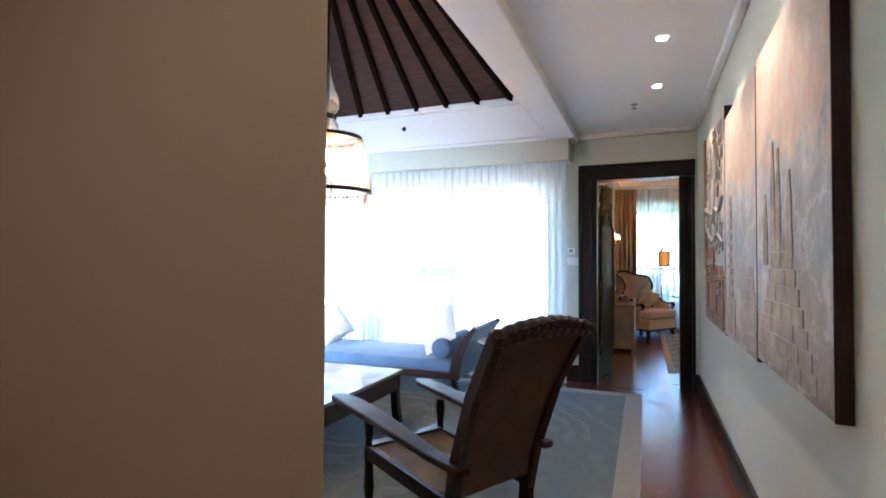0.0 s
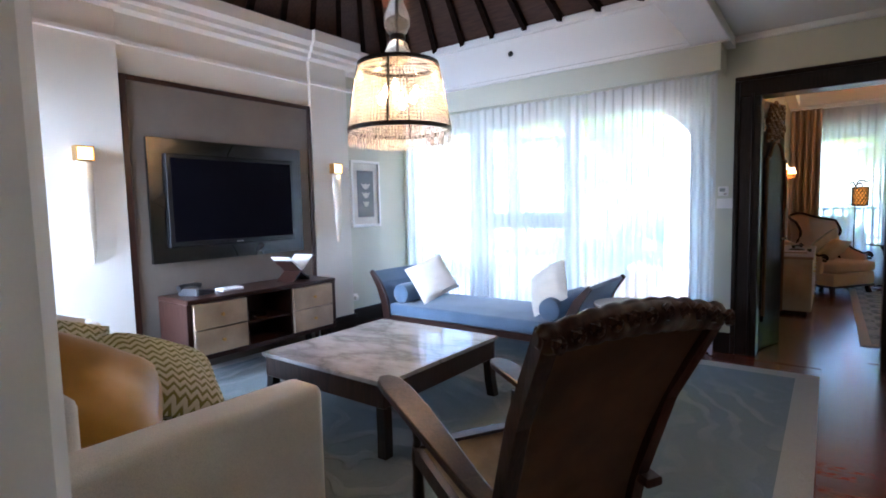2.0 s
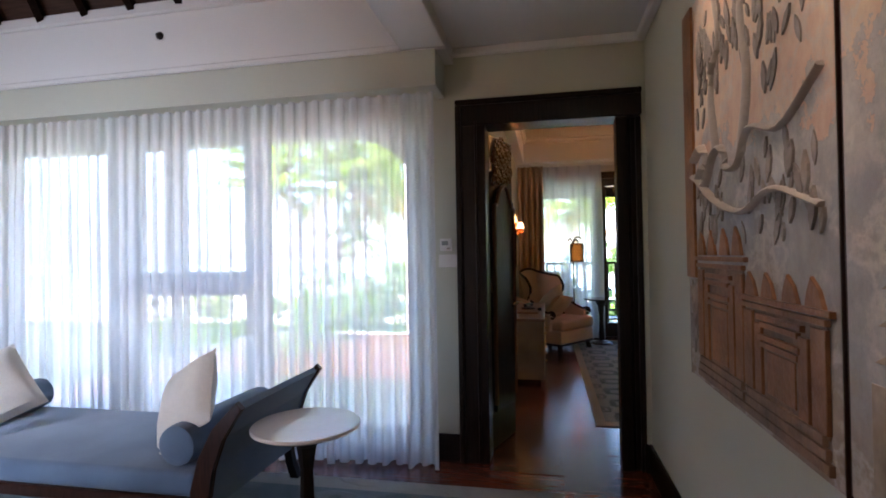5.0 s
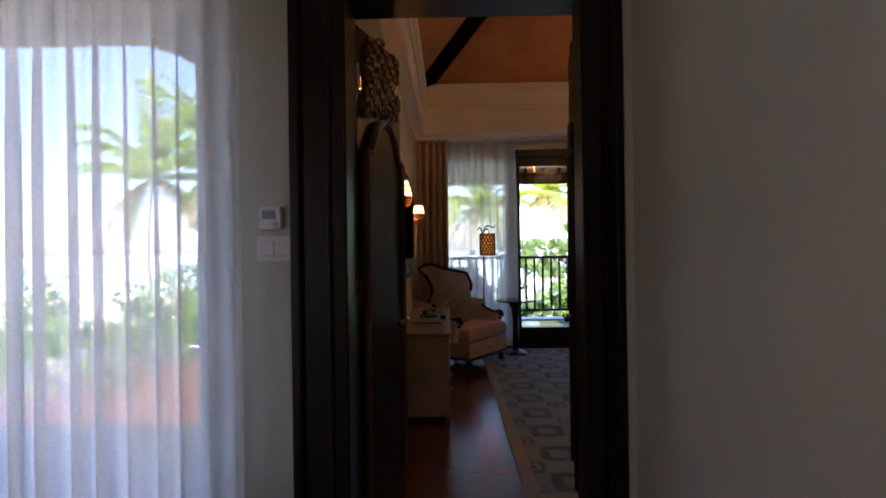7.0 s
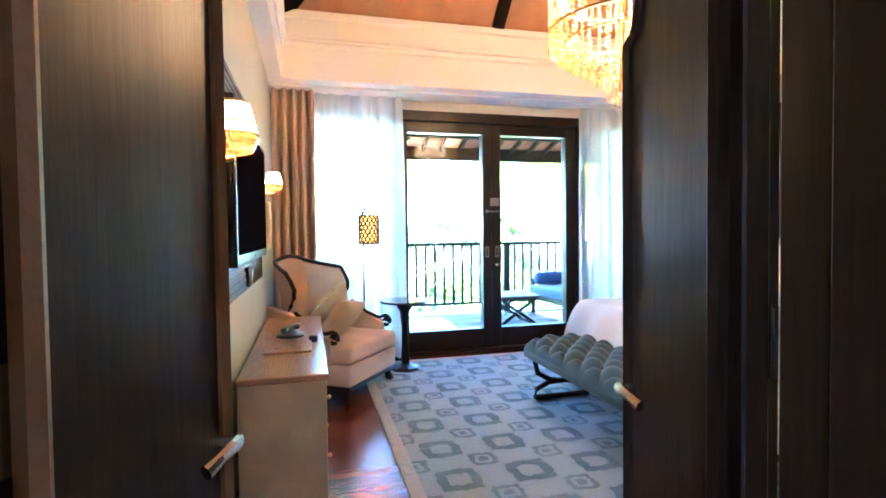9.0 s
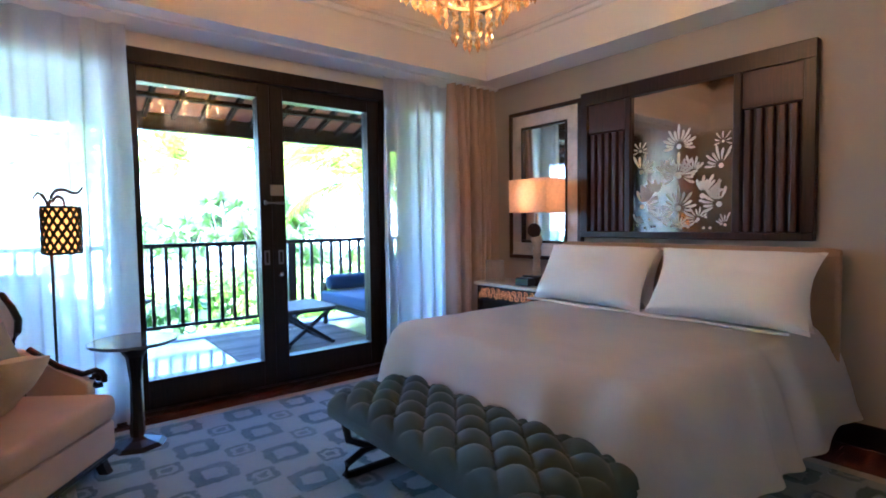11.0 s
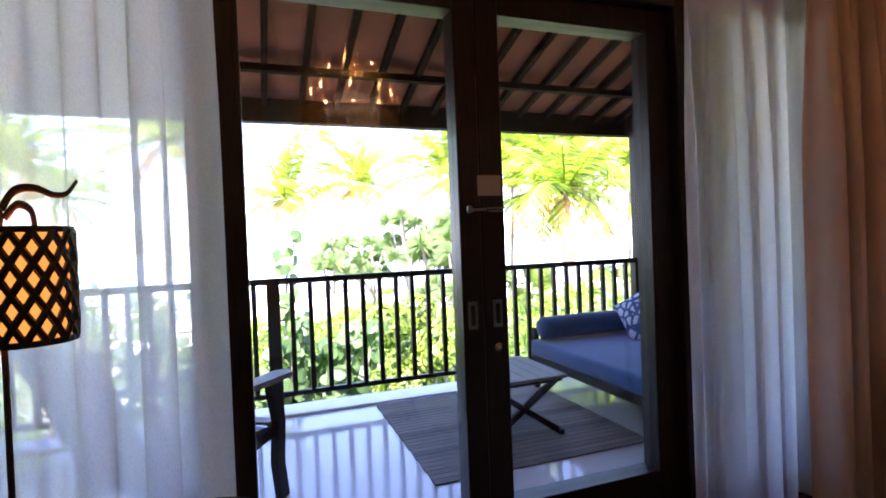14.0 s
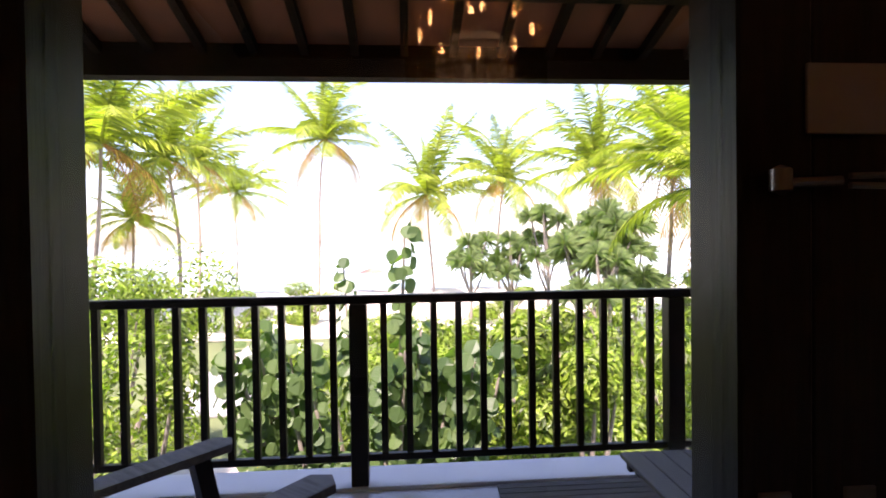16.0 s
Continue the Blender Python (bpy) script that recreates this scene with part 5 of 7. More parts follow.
part("backrest", bm, M_CREAMFAB, sf, "", True)
for k in range(3):
    bm = B()
    x = -0.855 + k * 0.57
    box(bm, x + 0.004, x + 0.566, -0.21, 0.43, 0.305, 0.44, 0.035, 3)
    part("seat_cushion", bm, M_CREAMFAB, sf, "", True)
for x in (-0.95, 0.93):
    for y in (-0.36, 0.36):
        bm = B()
        bar(bm, [(x, y, 0.0), (x, y, 0.1)], 0.05, 0.05)
        part("foot", bm, M_DARK, sf)
M_GOLD = fabric("gold_satin", (0.34, 0.15, 0.006), (0.52, 0.26, 0.012), 500, 0.28, 0.3)
M_ZIG = zigzag("green_zigzag", (0.17, 0.15, 0.035), (0.50, 0.46, 0.31), 0.034)
for x, y, z, m_, lab, w_, down, turn, face in ((-2.03, 1.66, 0.635, M_ZIG, "green and cream zigzag pillow on the sofa", 0.44, 0.48, 0.0, (0.50, 0.28, 0.80)), (-1.875, 1.37, 0.69, M_GOLD, "gold satin pillow on the sofa", 0.46, 0.62, 0.1, (0.58, 0.28, 0.76)), (-2.32, 1.38, 0.70, M_ZIG, "green and cream zigzag pillow on the sofa", 0.46, 0.35, -0.1, (0.75, 0.32, 0.58)), (-2.85, 1.42, 0.68, M_IVORYFAB, "ivory pillow on the sofa", 0.44, 0.3, 0.2, (0.75, 0.32, 0.58))):
    bm = B()
    cushion(bm, w_, w_, 0.17)
    u_ = Vector((turn, 1.0, -down)).normalized()
    n_ = Vector(face)
    n_ = (n_ - u_ * n_.dot(u_)).normalized()
    v_ = n_.cross(u_)
    at_ = Matrix(((u_.x, v_.x, n_.x, x), (u_.y, v_.y, n_.y, y), (u_.z, v_.z, n_.z, z), (0, 0, 0, 1)))
    solid("throw_pillow", bm, m_, lab, "pillow", smooth=True, at=at_, group="sofa pillows")

# drum pendant with crystal strings
pd = thing("pendant_lamp", "drum pendant of crystal bead strings with glass drops, lit", "pendant lamp", Matrix.Translation((-2.06, 3.13, 0)))


def bead(bm, c, r, tall=1.0):
    v = [bm.verts.new((c[0] + x * r, c[1] + y * r, c[2] + z * r * tall)) for x, y, z in ((1, 0, 0), (0, 1, 0), (-1, 0, 0), (0, -1, 0), (0, 0, 1), (0, 0, -1))]
    for i in range(4):
        bm.faces.new((v[i], v[(i + 1) % 4], v[4]))
        bm.faces.new((v[(i + 1) % 4], v[i], v[5]))


def hoop(bm, r, z, t, seg=40, h=None):
    h = h or t
    lathe_pts = [(r - t, z - h), (r + t, z - h), (r + t, z + h), (r - t, z + h)]
    rings = [[bm.verts.new((q * math.cos(2 * math.pi * k / seg), q * math.sin(2 * math.pi * k / seg), zz)) for k in range(seg)] for q, zz in lathe_pts]
    for i in range(4):
        a, b = rings[i], rings[(i + 1) % 4]
        for k in range(seg):
            bm.faces.new((a[k], a[(k + 1) % seg], b[(k + 1) % seg], b[k]))


ZB, ZT, RB, RT = 1.755, 2.140, 0.31, 0.240
bm = B()
hoop(bm, RB, ZB, 0.006, h=0.012)
hoop(bm, RT, ZT, 0.006, h=0.012)
for k in range(4):
    a = k * math.pi / 2 + 0.5
    tube(bm, [(RB * math.cos(a), RB * math.sin(a), ZB), (RT * math.cos(a), RT * math.sin(a), ZT)], 0.006, 6)
    tube(bm, [(RT * math.cos(a), RT * math.sin(a), ZT), (0, 0, ZT + 0.01)], 0.005, 6)
part("frame", bm, M_BLACKIRON, pd, "dark metal frame")
bm = B()
for j in range(19):
    v = (j + 0.5) / 19
    bead(bm, (RB + (RT - RB) * v, 0, ZB + v * (ZT - ZB)), 0.0098, 0.98)
tube(bm, [(RB, 0, ZB), (RT, 0, ZT)], 0.0014, 4)
string_me = finish(bm, "bead_string", M_CRYSTAL)
for k in range(84):
    ob = new("bead_string", string_me)
    ob.parent = pd
    ob.rotation_euler = (0, 0, 2 * math.pi * k / 84)
bm = B()
for ring, (rr, zl, n) in enumerate(((RB, 0.085, 64), (RB - 0.05, 0.095, 52), (RB - 0.11, 0.095, 40))):
    for k in range(n):
        a = 2 * math.pi * k / n
        bead(bm, (rr * math.cos(a), rr * math.sin(a), ZB - 0.012 - zl / 2), 0.0075, zl / 2 / 0.0075)
part("glass_fringe", bm, M_CRYSTAL, pd, "hanging glass prisms", kind="stuff")
bm = B()
lathe(bm, [(0.014, 2.145), (0.052, 2.155), (0.072, 2.19), (0.076, 2.225), (0.062, 2.265), (0.040, 2.288), (0.040, 2.318), (0.058, 2.335), (0.076, 2.37), (0.080, 2.42), (0.05, 2.50), (0.02, 2.60), (0.012, 2.68)], 20)
part("stem_glass", bm, M_CRYSTAL, pd, "clear blown glass baluster", True)
bm = B()
lathe(bm, [(0.042, 2.284), (0.047, 2.292), (0.047, 2.314), (0.042, 2.322)], 20)
part("collar", bm, M_BLACKIRON, pd, "dark metal collar", True)
bm = B()
tube(bm, [(0, 0, 2.14), (0, 0, 3.2), (0, 0, 4.75)], 0.007, 8)
part("rod", bm, M_BLACKIRON, pd)
for k in range(6):
    bm = B()
    a = 2 * math.pi * k / 6
    x, y, z = 0.11 * math.cos(a), 0.11 * math.sin(a), 1.935 + 0.06 * (k % 2)
    lathe(bm, [(0.001, z - 0.035), (0.018, z - 0.02), (0.022, z), (0.012, z + 0.03), (0.001, z + 0.045)], 10, (x, y, 0))
    part("bulb", bm, M_BULB, pd, "glowing warm bulb", True)
lamp("pendant_glow", "POINT", (-2.06, 3.13, 1.95), 1.0, (1.0, 0.52, 0.20), 0.08)
lamp("roof_uplight", "SPOT", (-3.72, 5.08, 3.06), 5.0, (1.0, 0.46, 0.16), 0.02, (-3.58, 4.80, 3.52), spot=46)
# added area lamp in unseen window_2, in place of sky light
lamp("window_sky_fill", "AREA", (-3.75, 0.80, 1.35), 3.6, (0.86, 0.93, 1.0), 0.6, (-3.5, 2.6, 1.1), 1.6, spread=70)

# ---- bedroom ----
RX, RY = 1.62, 1.93
bm = B()
box(bm, -RX, RX, -RY, RY, 0.0, 0.014, 0.004)
solid("area_rug", bm, rug_pattern("blue_lattice_pile", (0.30, 0.365, 0.375), (0.035, 0.095, 0.115), (0.46, 0.43, 0.37), 0.385, (RX, RY), 0.075), "blue grey wool rug with lattice medallions and pale border", "rug", at=Matrix.Translation((0.30 + RX, 6.40 + RY, 0.001)))
for name, a in (("baseboard_desk", (XB0, XB0 + 0.02, 6.2, YB1, 0, 0.14)), ("baseboard_balcony", (XB0 + 0.02, 0.70, YB1 - 0.02, YB1, 0, 0.12)), ("baseboard_balcony_right", (2.80, XB1, YB1 - 0.02, YB1, 0, 0.12)), ("baseboard_head", (XB1 - 0.02, XB1, 5.75, YB1 - 0.02, 0, 0.14))):
    bm = B()
    box(bm, *a, 0.004)
    solid(name, bm, M_DARKX, "dark stained timber baseboard", "baseboard", "structure")

# balcony doors
bd = thing("door_2", "dark timber framed sliding glass balcony doors, closed", "glass door")
bd["kind"] = "structure"
Y0, Y1 = 10.46, 10.645
for name, a in (("jamb", (0.693, 0.738, Y0, Y1, 0, 2.52)), ("jamb", (2.762, 2.841, Y0, Y1, 0, 2.52)), ("head", (0.74, 2.76, Y0, Y1, 2.42, 2.52)), ("threshold", (0.74, 2.76, Y0, Y1, 0, 0.03))):
    bm = B()
    box(bm, *a, 0.005)
    part(name, bm, M_DARK, bd)
for x0, x1, p0, p1, yy in ((0.74, 1.76, 0.85, 1.664, 10.515), (1.762, 2.76, 1.87, 2.645, 10.52)):
    for name, a in (("stile", (x0, p0, 0.03, 2.42)), ("stile", (p1, x1, 0.03, 2.42)), ("top_rail", (p0, p1, 2.31, 2.42)), ("bottom_rail", (p0, p1, 0.03, 0.235))):
        bm = B()
        box(bm, a[0], a[1], yy, yy + 0.11, a[2], a[3], 0.004)
        part(name, bm, M_DARK, bd)
    bm = B()
    box(bm, p0, p1, yy + 0.03, yy + 0.036, 0.235, 2.31)
    part("pane", bm, M_GLASS, bd, "clear glass pane").visible_shadow = False
M_DIMNICKEL = plain("dark_nickel_plate", (0.20, 0.185, 0.17), 0.4, 1.0, var=0.06, bump=0.0)
for x in (1.685, 1.80):
    bm = B()
    yy = 10.513 if x < 1.76 else 10.518
    box(bm, x, x + 0.042, yy - 0.004, yy + 0.002, 1.0, 1.115, 0.002)
    part("pull_plate", bm, M_DIMNICKEL, bd, "nickel recessed pull")
    bm = B()
    box(bm, x + 0.011, x + 0.031, yy - 0.006, yy - 0.002, 1.015, 1.10, 0.004)
    part("pull_recess", bm, M_BLACKIRON, bd)
bm = B()
lathe(bm, [(0.019, -0.006), (0.019, 0.0), (0.008, 0.008)], 14)
bmesh.ops.rotate(bm, verts=bm.verts, matrix=Euler((radians(90), 0, 0)).to_matrix())
bmesh.ops.translate(bm, verts=bm.verts, vec=(1.82, 10.515, 0.915))
part("lock", bm, M_CHROME, bd)
bm = B()
box(bm, 1.747, 1.852, 10.508, 10.514, 1.55, 1.635, 0.001)
part("notice", bm, plain("grey_notice_card", (0.22, 0.20, 0.185), 0.5, var=0.1, bump=0), bd, "small blank notice plate")
bm = B()
tube(bm, [(1.70, 10.505, 1.49), (1.78, 10.498, 1.492)], 0.006, 8)
tube(bm, [(1.78, 10.485, 1.485), (1.86, 10.48, 1.483), (1.885, 10.48, 1.487), (1.86, 10.48, 1.497), (1.78, 10.485, 1.496)], 0.004, 6)
lathe(bm, [(0.001, 1.475), (0.012, 1.48), (0.012, 1.505), (0.001, 1.51)], 10, (1.70, 10.492, 0))
part("swing_latch", bm, plain("dark_nickel", (0.22, 0.20, 0.18), 0.35, 1.0, var=0.05, bump=0.0), bd, "nickel swing bar latch", True)

# fixed side lights with louvred shutters outside
for n_, x0, x1 in (("window_3", -0.30, 0.692), ("window_4", 2.842, 3.75)):
    w_ = thing(n_, "dark timber framed fixed side window", "window")
    w_["kind"] = "structure"
    for a in ((x0, x0 + 0.03, 0.12, 2.40), (x1 - 0.03, x1, 0.12, 2.40), (x0 + 0.03, x1 - 0.03, 0.12, 0.18), (x0 + 0.03, x1 - 0.03, 2.34, 2.40)):
        bm = B()
        box(bm, a[0], a[1], 10.53, 10.59, a[2], a[3], 0.004)
        part("window_frame", bm, M_DARK, w_)
    bm = B()
    box(bm, x0 + 0.03, x1 - 0.03, 10.557, 10.563, 0.18, 2.34)
    part("pane", bm, M_GLASS, w_).visible_shadow = False


def shutter(at, w, z0, z1, n, group):
    s = thing("louvred_shutter", "dark timber louvred shutter panel", "shutter", at, group)
    for x in (0, w - 0.05):
        bm = B()
        box(bm, x, x + 0.05, -0.02, 0.02, z0, z1, 0.003)
        part("stile", bm, M_DARK, s)
    for z in (z0, z1 - 0.06, (z0 + z1) / 2 - 0.03):
        bm = B()
        box(bm, 0.05, w - 0.05, -0.018, 0.018, z, z + 0.06)
        part("rail", bm, M_DARKX, s)
    bm = B()
    prism(bm, [(-0.026, -0.018), (-0.022, -0.022), (0.026, 0.018), (0.022, 0.022)], "x", 0.05, w - 0.05)
    me = finish(bm, "slat", M_DARKX)
    zs = [z0 + 0.09 + k * (z1 - z0 - 0.18) / (n - 1) for k in range(n)]
    for z in zs:
        if abs(z - (z0 + z1) / 2) > 0.045:
            ob = new("slat", me)
            ob.parent = s
            ob.location = (0, 0, z)
    return s


shutter(Matrix.Translation((2.85, 10.70, 0)), 0.13, 0.05, 2.5, 44, "balcony shutters")

for x0, x1, m_, lab, cat, sd, dep, fold in ((-0.10, 0.77, M_SHEERBED, "white sheer curtain beside the balcony door", "curtain", 11, 0.035, 0.155), (2.70, 3.56, M_SHEERBED, "white sheer curtain beside the balcony door", "curtain", 12, 0.045, 0.185),
                                          (-0.45, -0.07, M_DRAPE, "gathered beige drape beside the sheer curtain", "drape", 13, 0.06, 0.085), (3.34, 3.89, M_DRAPE, "gathered beige drape beside the sheer curtain", "drape", 14, 0.07, 0.085)):
    bm = B()
    curtain(bm, x0, x1, 10.37 if m_ is M_SHEERBED else (10.20 if x0 > 0 else 10.28), 0.02, 2.62, fold, dep, sd)
    solid("sheer_curtain" if m_ is M_SHEERBED else "drape", bm, m_, lab, cat, smooth=True, group="bedroom curtains")
bm = B()
box(bm, XB0, XB1, 10.16, 10.45, 2.612, 2.63)
solid("curtain_track", bm, M_WHITE, "white recessed curtain track", "curtain track")

# desk cabinet
M_FAWN = plain("fawn_textured_veneer", (0.40, 0.325, 0.24), 0.5, 0, 4, 160, 0.25, 0.3)
dk = thing("sideboard", "low sideboard with pale textured sides and rosy timber top", "sideboard", Matrix.Translation((XB0 + 0.20, 8.40, 0)))
M_TOP = wood("rosy_timber_top", (0.20, 0.115, 0.075), (0.34, 0.21, 0.145), 0.3, (30, 2, 30), 1.0, 0.4)
bm = B()
box(bm, -0.178, 0.20, -0.84, 0.84, 0.625, 0.655, 0.005)
part("top", bm, M_TOP, dk)
for y in (-0.83, 0.80):
    bm = B()
    box(bm, -0.178, 0.19, y, y + 0.03, 0.05, 0.625, 0.003)
    part("side_panel", bm, M_FAWN, dk, "pale textured side panel")
bm = B()
box(bm, -0.178, 0.165, -0.80, 0.80, 0.05, 0.625)
part("body", bm, M_FAWN, dk)
for k in range(4):
    for z0, z1 in ((0.06, 0.335), (0.34, 0.618)):
        bm = B()
        y = -0.795 + k * 0.40
        box(bm, 0.168, 0.192, y, y + 0.39, z0, z1, 0.003)
        d_ = part("drawer", bm, M_FAWN, dk)
        bm = B()
        lathe(bm, [(0.008, 0.0), (0.006, 0.010), (0.013, 0.016), (0.004, 0.024)], 12)
        bmesh.ops.rotate(bm, verts=bm.verts, matrix=Euler((0, radians(90), 0)).to_matrix())
        bmesh.ops.translate(bm, verts=bm.verts, vec=(0.192, y + 0.195, (z0 + z1) / 2))
        part("knob", bm, M_BRASS, d_, "", True)
bm = B()
box(bm, -0.16, 0.15, -0.78, 0.78, 0.0, 0.05)
part("plinth", bm, M_DARK, dk)
ph2 = thing("telephone", "black telephone on the sideboard", "telephone", Matrix.Translation((-0.26, 8.48, 0.656)) @ Matrix.Rotation(-0.4, 4, "Z"))
bm = B()
lathe(bm, [(0.001, 0), (0.085, 0.0), (0.08, 0.015), (0.03, 0.03), (0.001, 0.032)], 18)
part("base", bm, M_BLACKPL, ph2, "", True)
bm = B()
tube(bm, [(0, -0.09, 0.045), (0, -0.05, 0.055), (0, 0.05, 0.055), (0, 0.09, 0.045)], [0.02, 0.014, 0.014, 0.02], 10)
part("handset", bm, M_BLACKPL, ph2, "", True)
bm = B()
box(bm, -0.12, 0.12, -0.15, 0.15, 0.0, 0.012, 0.003)
solid("leather_folder", bm, M_TOP, "flat tan leather folder on the sideboard", "folder", at=Matrix.Translation((-0.26, 8.15, 0.656)))
bm = B()
lathe(bm, [(0.001, 0), (0.022, 0), (0.025, 0.02), (0.02, 0.035), (0.001, 0.036)], 14)
solid("small_pot", bm, M_BLACKPL, "small black pot on the sideboard", "pot", smooth=True, at=Matrix.Translation((-0.13, 8.28, 0.656)))

tv_set(Matrix.Translation((XB0, 7.95, 1.46)), 1.60, 0.92, 0.14, "black wall television in an antique mirror frame")


def basket_sconce(y, z, size):
    s = thing("wall_sconce", "wall light with amber ribbed glass shade and carved bracket", "wall light", Matrix.Translation((XB0, y, z)) @ Matrix.Diagonal((size, size, size, 1)), "bedroom wall sconces")
    bm = B()
    lathe(bm, [(0.001, -0.075), (0.06, -0.06), (0.078, -0.02), (0.078, 0.0)], 18, (0.11, 0, 0))
    part("bowl", bm, M_AMBER, s, "amber glass bowl", True)
    bm = B()
    lathe(bm, [(0.075, 0.008), (0.068, 0.04), (0.050, 0.10), (0.046, 0.10), (0.064, 0.04), (0.071, 0.008)], 18, (0.11, 0, 0))
    part("shade", bm, glowing("amber_lit_shade", (1.0, 0.55, 0.16), 1.0), s, "glowing woven amber shade", True)
    bm = B()
    for zz, rr in ((0.0, 0.080), (0.035, 0.072), (0.07, 0.062), (0.105, 0.052)):
        seg = 20
        pts = [(0.11 + rr * math.cos(2 * math.pi * k / seg), rr * math.sin(2 * math.pi * k / seg), zz) for k in range(seg + 1)]
        tube(bm, pts, 0.004, 5)
    tube(bm, [(0.0, 0, -0.02), (0.05, 0, -0.09), (0.11, 0, -0.075)], [0.014, 0.011, 0.012], 8)
    part("bracket", bm, M_BRASS, s, "aged brass bracket", True)
    bm = B()
    box(bm, 0, 0.018, -0.035, 0.035, -0.16, 0.02, 0.006)
    part("backplate", bm, M_MAHOG, s)
    bm = B()
    tube(bm, [(0.05, 0, -0.16), (0.055, 0, -0.3), (0.05, 0, -0.45), (0.045, 0.0, -0.58)], [0.024, 0.028, 0.033, 0.034], 14)
    part("horn", bm, plain("ivory_horn_pale", (0.70, 0.62, 0.50), 0.35, 0, 5, 40, 0.1, 0.05), s, "pale ivory horn", True)
    lamp("sconce_glow", "POINT", (XB0 + 0.11, y, z + 0.06), 0.018, WARM, 0.03)
    return s


basket_sconce(7.04, 1.58, 0.95)
basket_sconce(9.20, 1.63, 0.80)

# wing chair
wc = thing("wing_chair", "cream wing armchair with dark timber outline", "armchair", Matrix.Translation((0.02, 9.60, 0)) @ Matrix.Rotation(radians(-36), 4, "Z"))
M_WING = fabric("cream_wing_cloth", (0.60, 0.47, 0.37), None, 420, 0.85, 0.1)
bm = B()
box(bm, -0.30, 0.40, -0.375, 0.375, 0.135, 0.30, 0.02, 2)
part("seat_frame", bm, M_WING, wc, "", True)
bm = B()
box(bm, -0.29, 0.405, -0.38, 0.38, 0.112, 0.138, 0.006)
part("base_rail", bm, M_DARK, wc, "dark timber base rail")
bm = B()
box(bm, -0.26, 0.42, -0.375, 0.375, 0.302, 0.44, 0.045, 4)
part("seat", bm, M_WING, wc, "plump cream seat cushion", True)
def back_face(u, v):
    a = 2 * u - 1
    z = 0.32 + 0.74 * v + 0.03 * v * (math.cos(a * math.pi) - 0.3)
    wing = 0.26 * (max(0.0, abs(a) - 0.5) / 0.5) ** 1.3 * (1.0 + 0.35 * math.exp(-((v - 0.8) / 0.2) ** 2) - 0.25 * math.exp(-((v - 0.45) / 0.15) ** 2))
    w = 0.365 * (1 + 0.03 * v)
    return Vector((-0.27 - 0.10 * v + wing * 0.85, a * w - 0.05 * v, z - 0.05 * (abs(a) ** 3) * v))
bm = B()
vs_ = grid(bm, 21, 14, back_face)
bmesh.ops.solidify(bm, geom=bm.faces[:], thickness=0.06)
part("backrest", bm, M_WING, wc, "", True)
bm = B()
rim = [back_face(0.0, v / 10) for v in range(11)] + [back_face(u / 20, 1.0) for u in range(1, 20)] + [back_face(1.0, 1 - v / 10) for v in range(11)]
tube(bm, [p + Vector((0.01, 0, 0.005)) for p in rim], 0.017, 8)
part("outline_rail", bm, M_DARK, wc, "dark timber outline", True)
for s in (1, -1):
    bm = B()
    prism(bm, [(-0.28, 0.30), (0.26, 0.30), (0.28, 0.50), (0.10, 0.56), (-0.05, 0.66), (-0.30, 0.72)], "y", s * 0.40 - 0.04, s * 0.40 + 0.03, 0.015)
    part("arm", bm, M_WING, wc)
    bm = B()
    tube(bm, [(-0.05, s * 0.40, 0.675), (0.10, s * 0.405, 0.575), (0.22, s * 0.41, 0.53)] + [(p[0] + 0.29, s * 0.41, p[2]) for p in spiral((0, 0, 0.50), 0.05, -1.3, 1.6, 14)], 0.016, 8)
    part("arm_scroll", bm, M_DARK, wc, "dark scrolled arm end", True)
    for x in (-0.27, 0.34):
        bm = B()
        bar(bm, [(x * 1.08, s * 0.34, 0.0), (x * 1.02, s * 0.33, 0.06), (x, s * 0.32, 0.115)], 0.04, 0.045)
        part("leg", bm, M_DARK, wc)
for x, y, m_, w_, tl, lab in ((-0.02, 0.02, fabric("grey_linen_pillow", (0.42, 0.41, 0.34), None, 300), 0.44, -62, "grey beige pillow on the wing chair"), (0.14, -0.05, fabric("sand_pillow", (0.50, 0.39, 0.24), None, 300), 0.36, -50, "sand coloured pillow on the wing chair")):
    bm = B()
    cushion(bm, w_, w_, 0.15)
    solid("throw_pillow", bm, m_, lab, "pillow", smooth=True, at=wc.matrix_basis @ Matrix.Translation((x, y, 0.44 + w_ * 0.42)) @ Matrix.Rotation(radians(tl), 4, "Y") @ Matrix.Rotation(radians(45 if w_ > 0.4 else 10), 4, "Z"), group="wing chair pillows")

round_table("side_table", Matrix.Translation((0.70, 9.96, 0.001)), 0.235, 0.65, plain("dark_glossy_top", (0.05, 0.055, 0.06), 0.10, 0, 3, 60, 0.1, 0), "round dark pedestal table with glossy top")

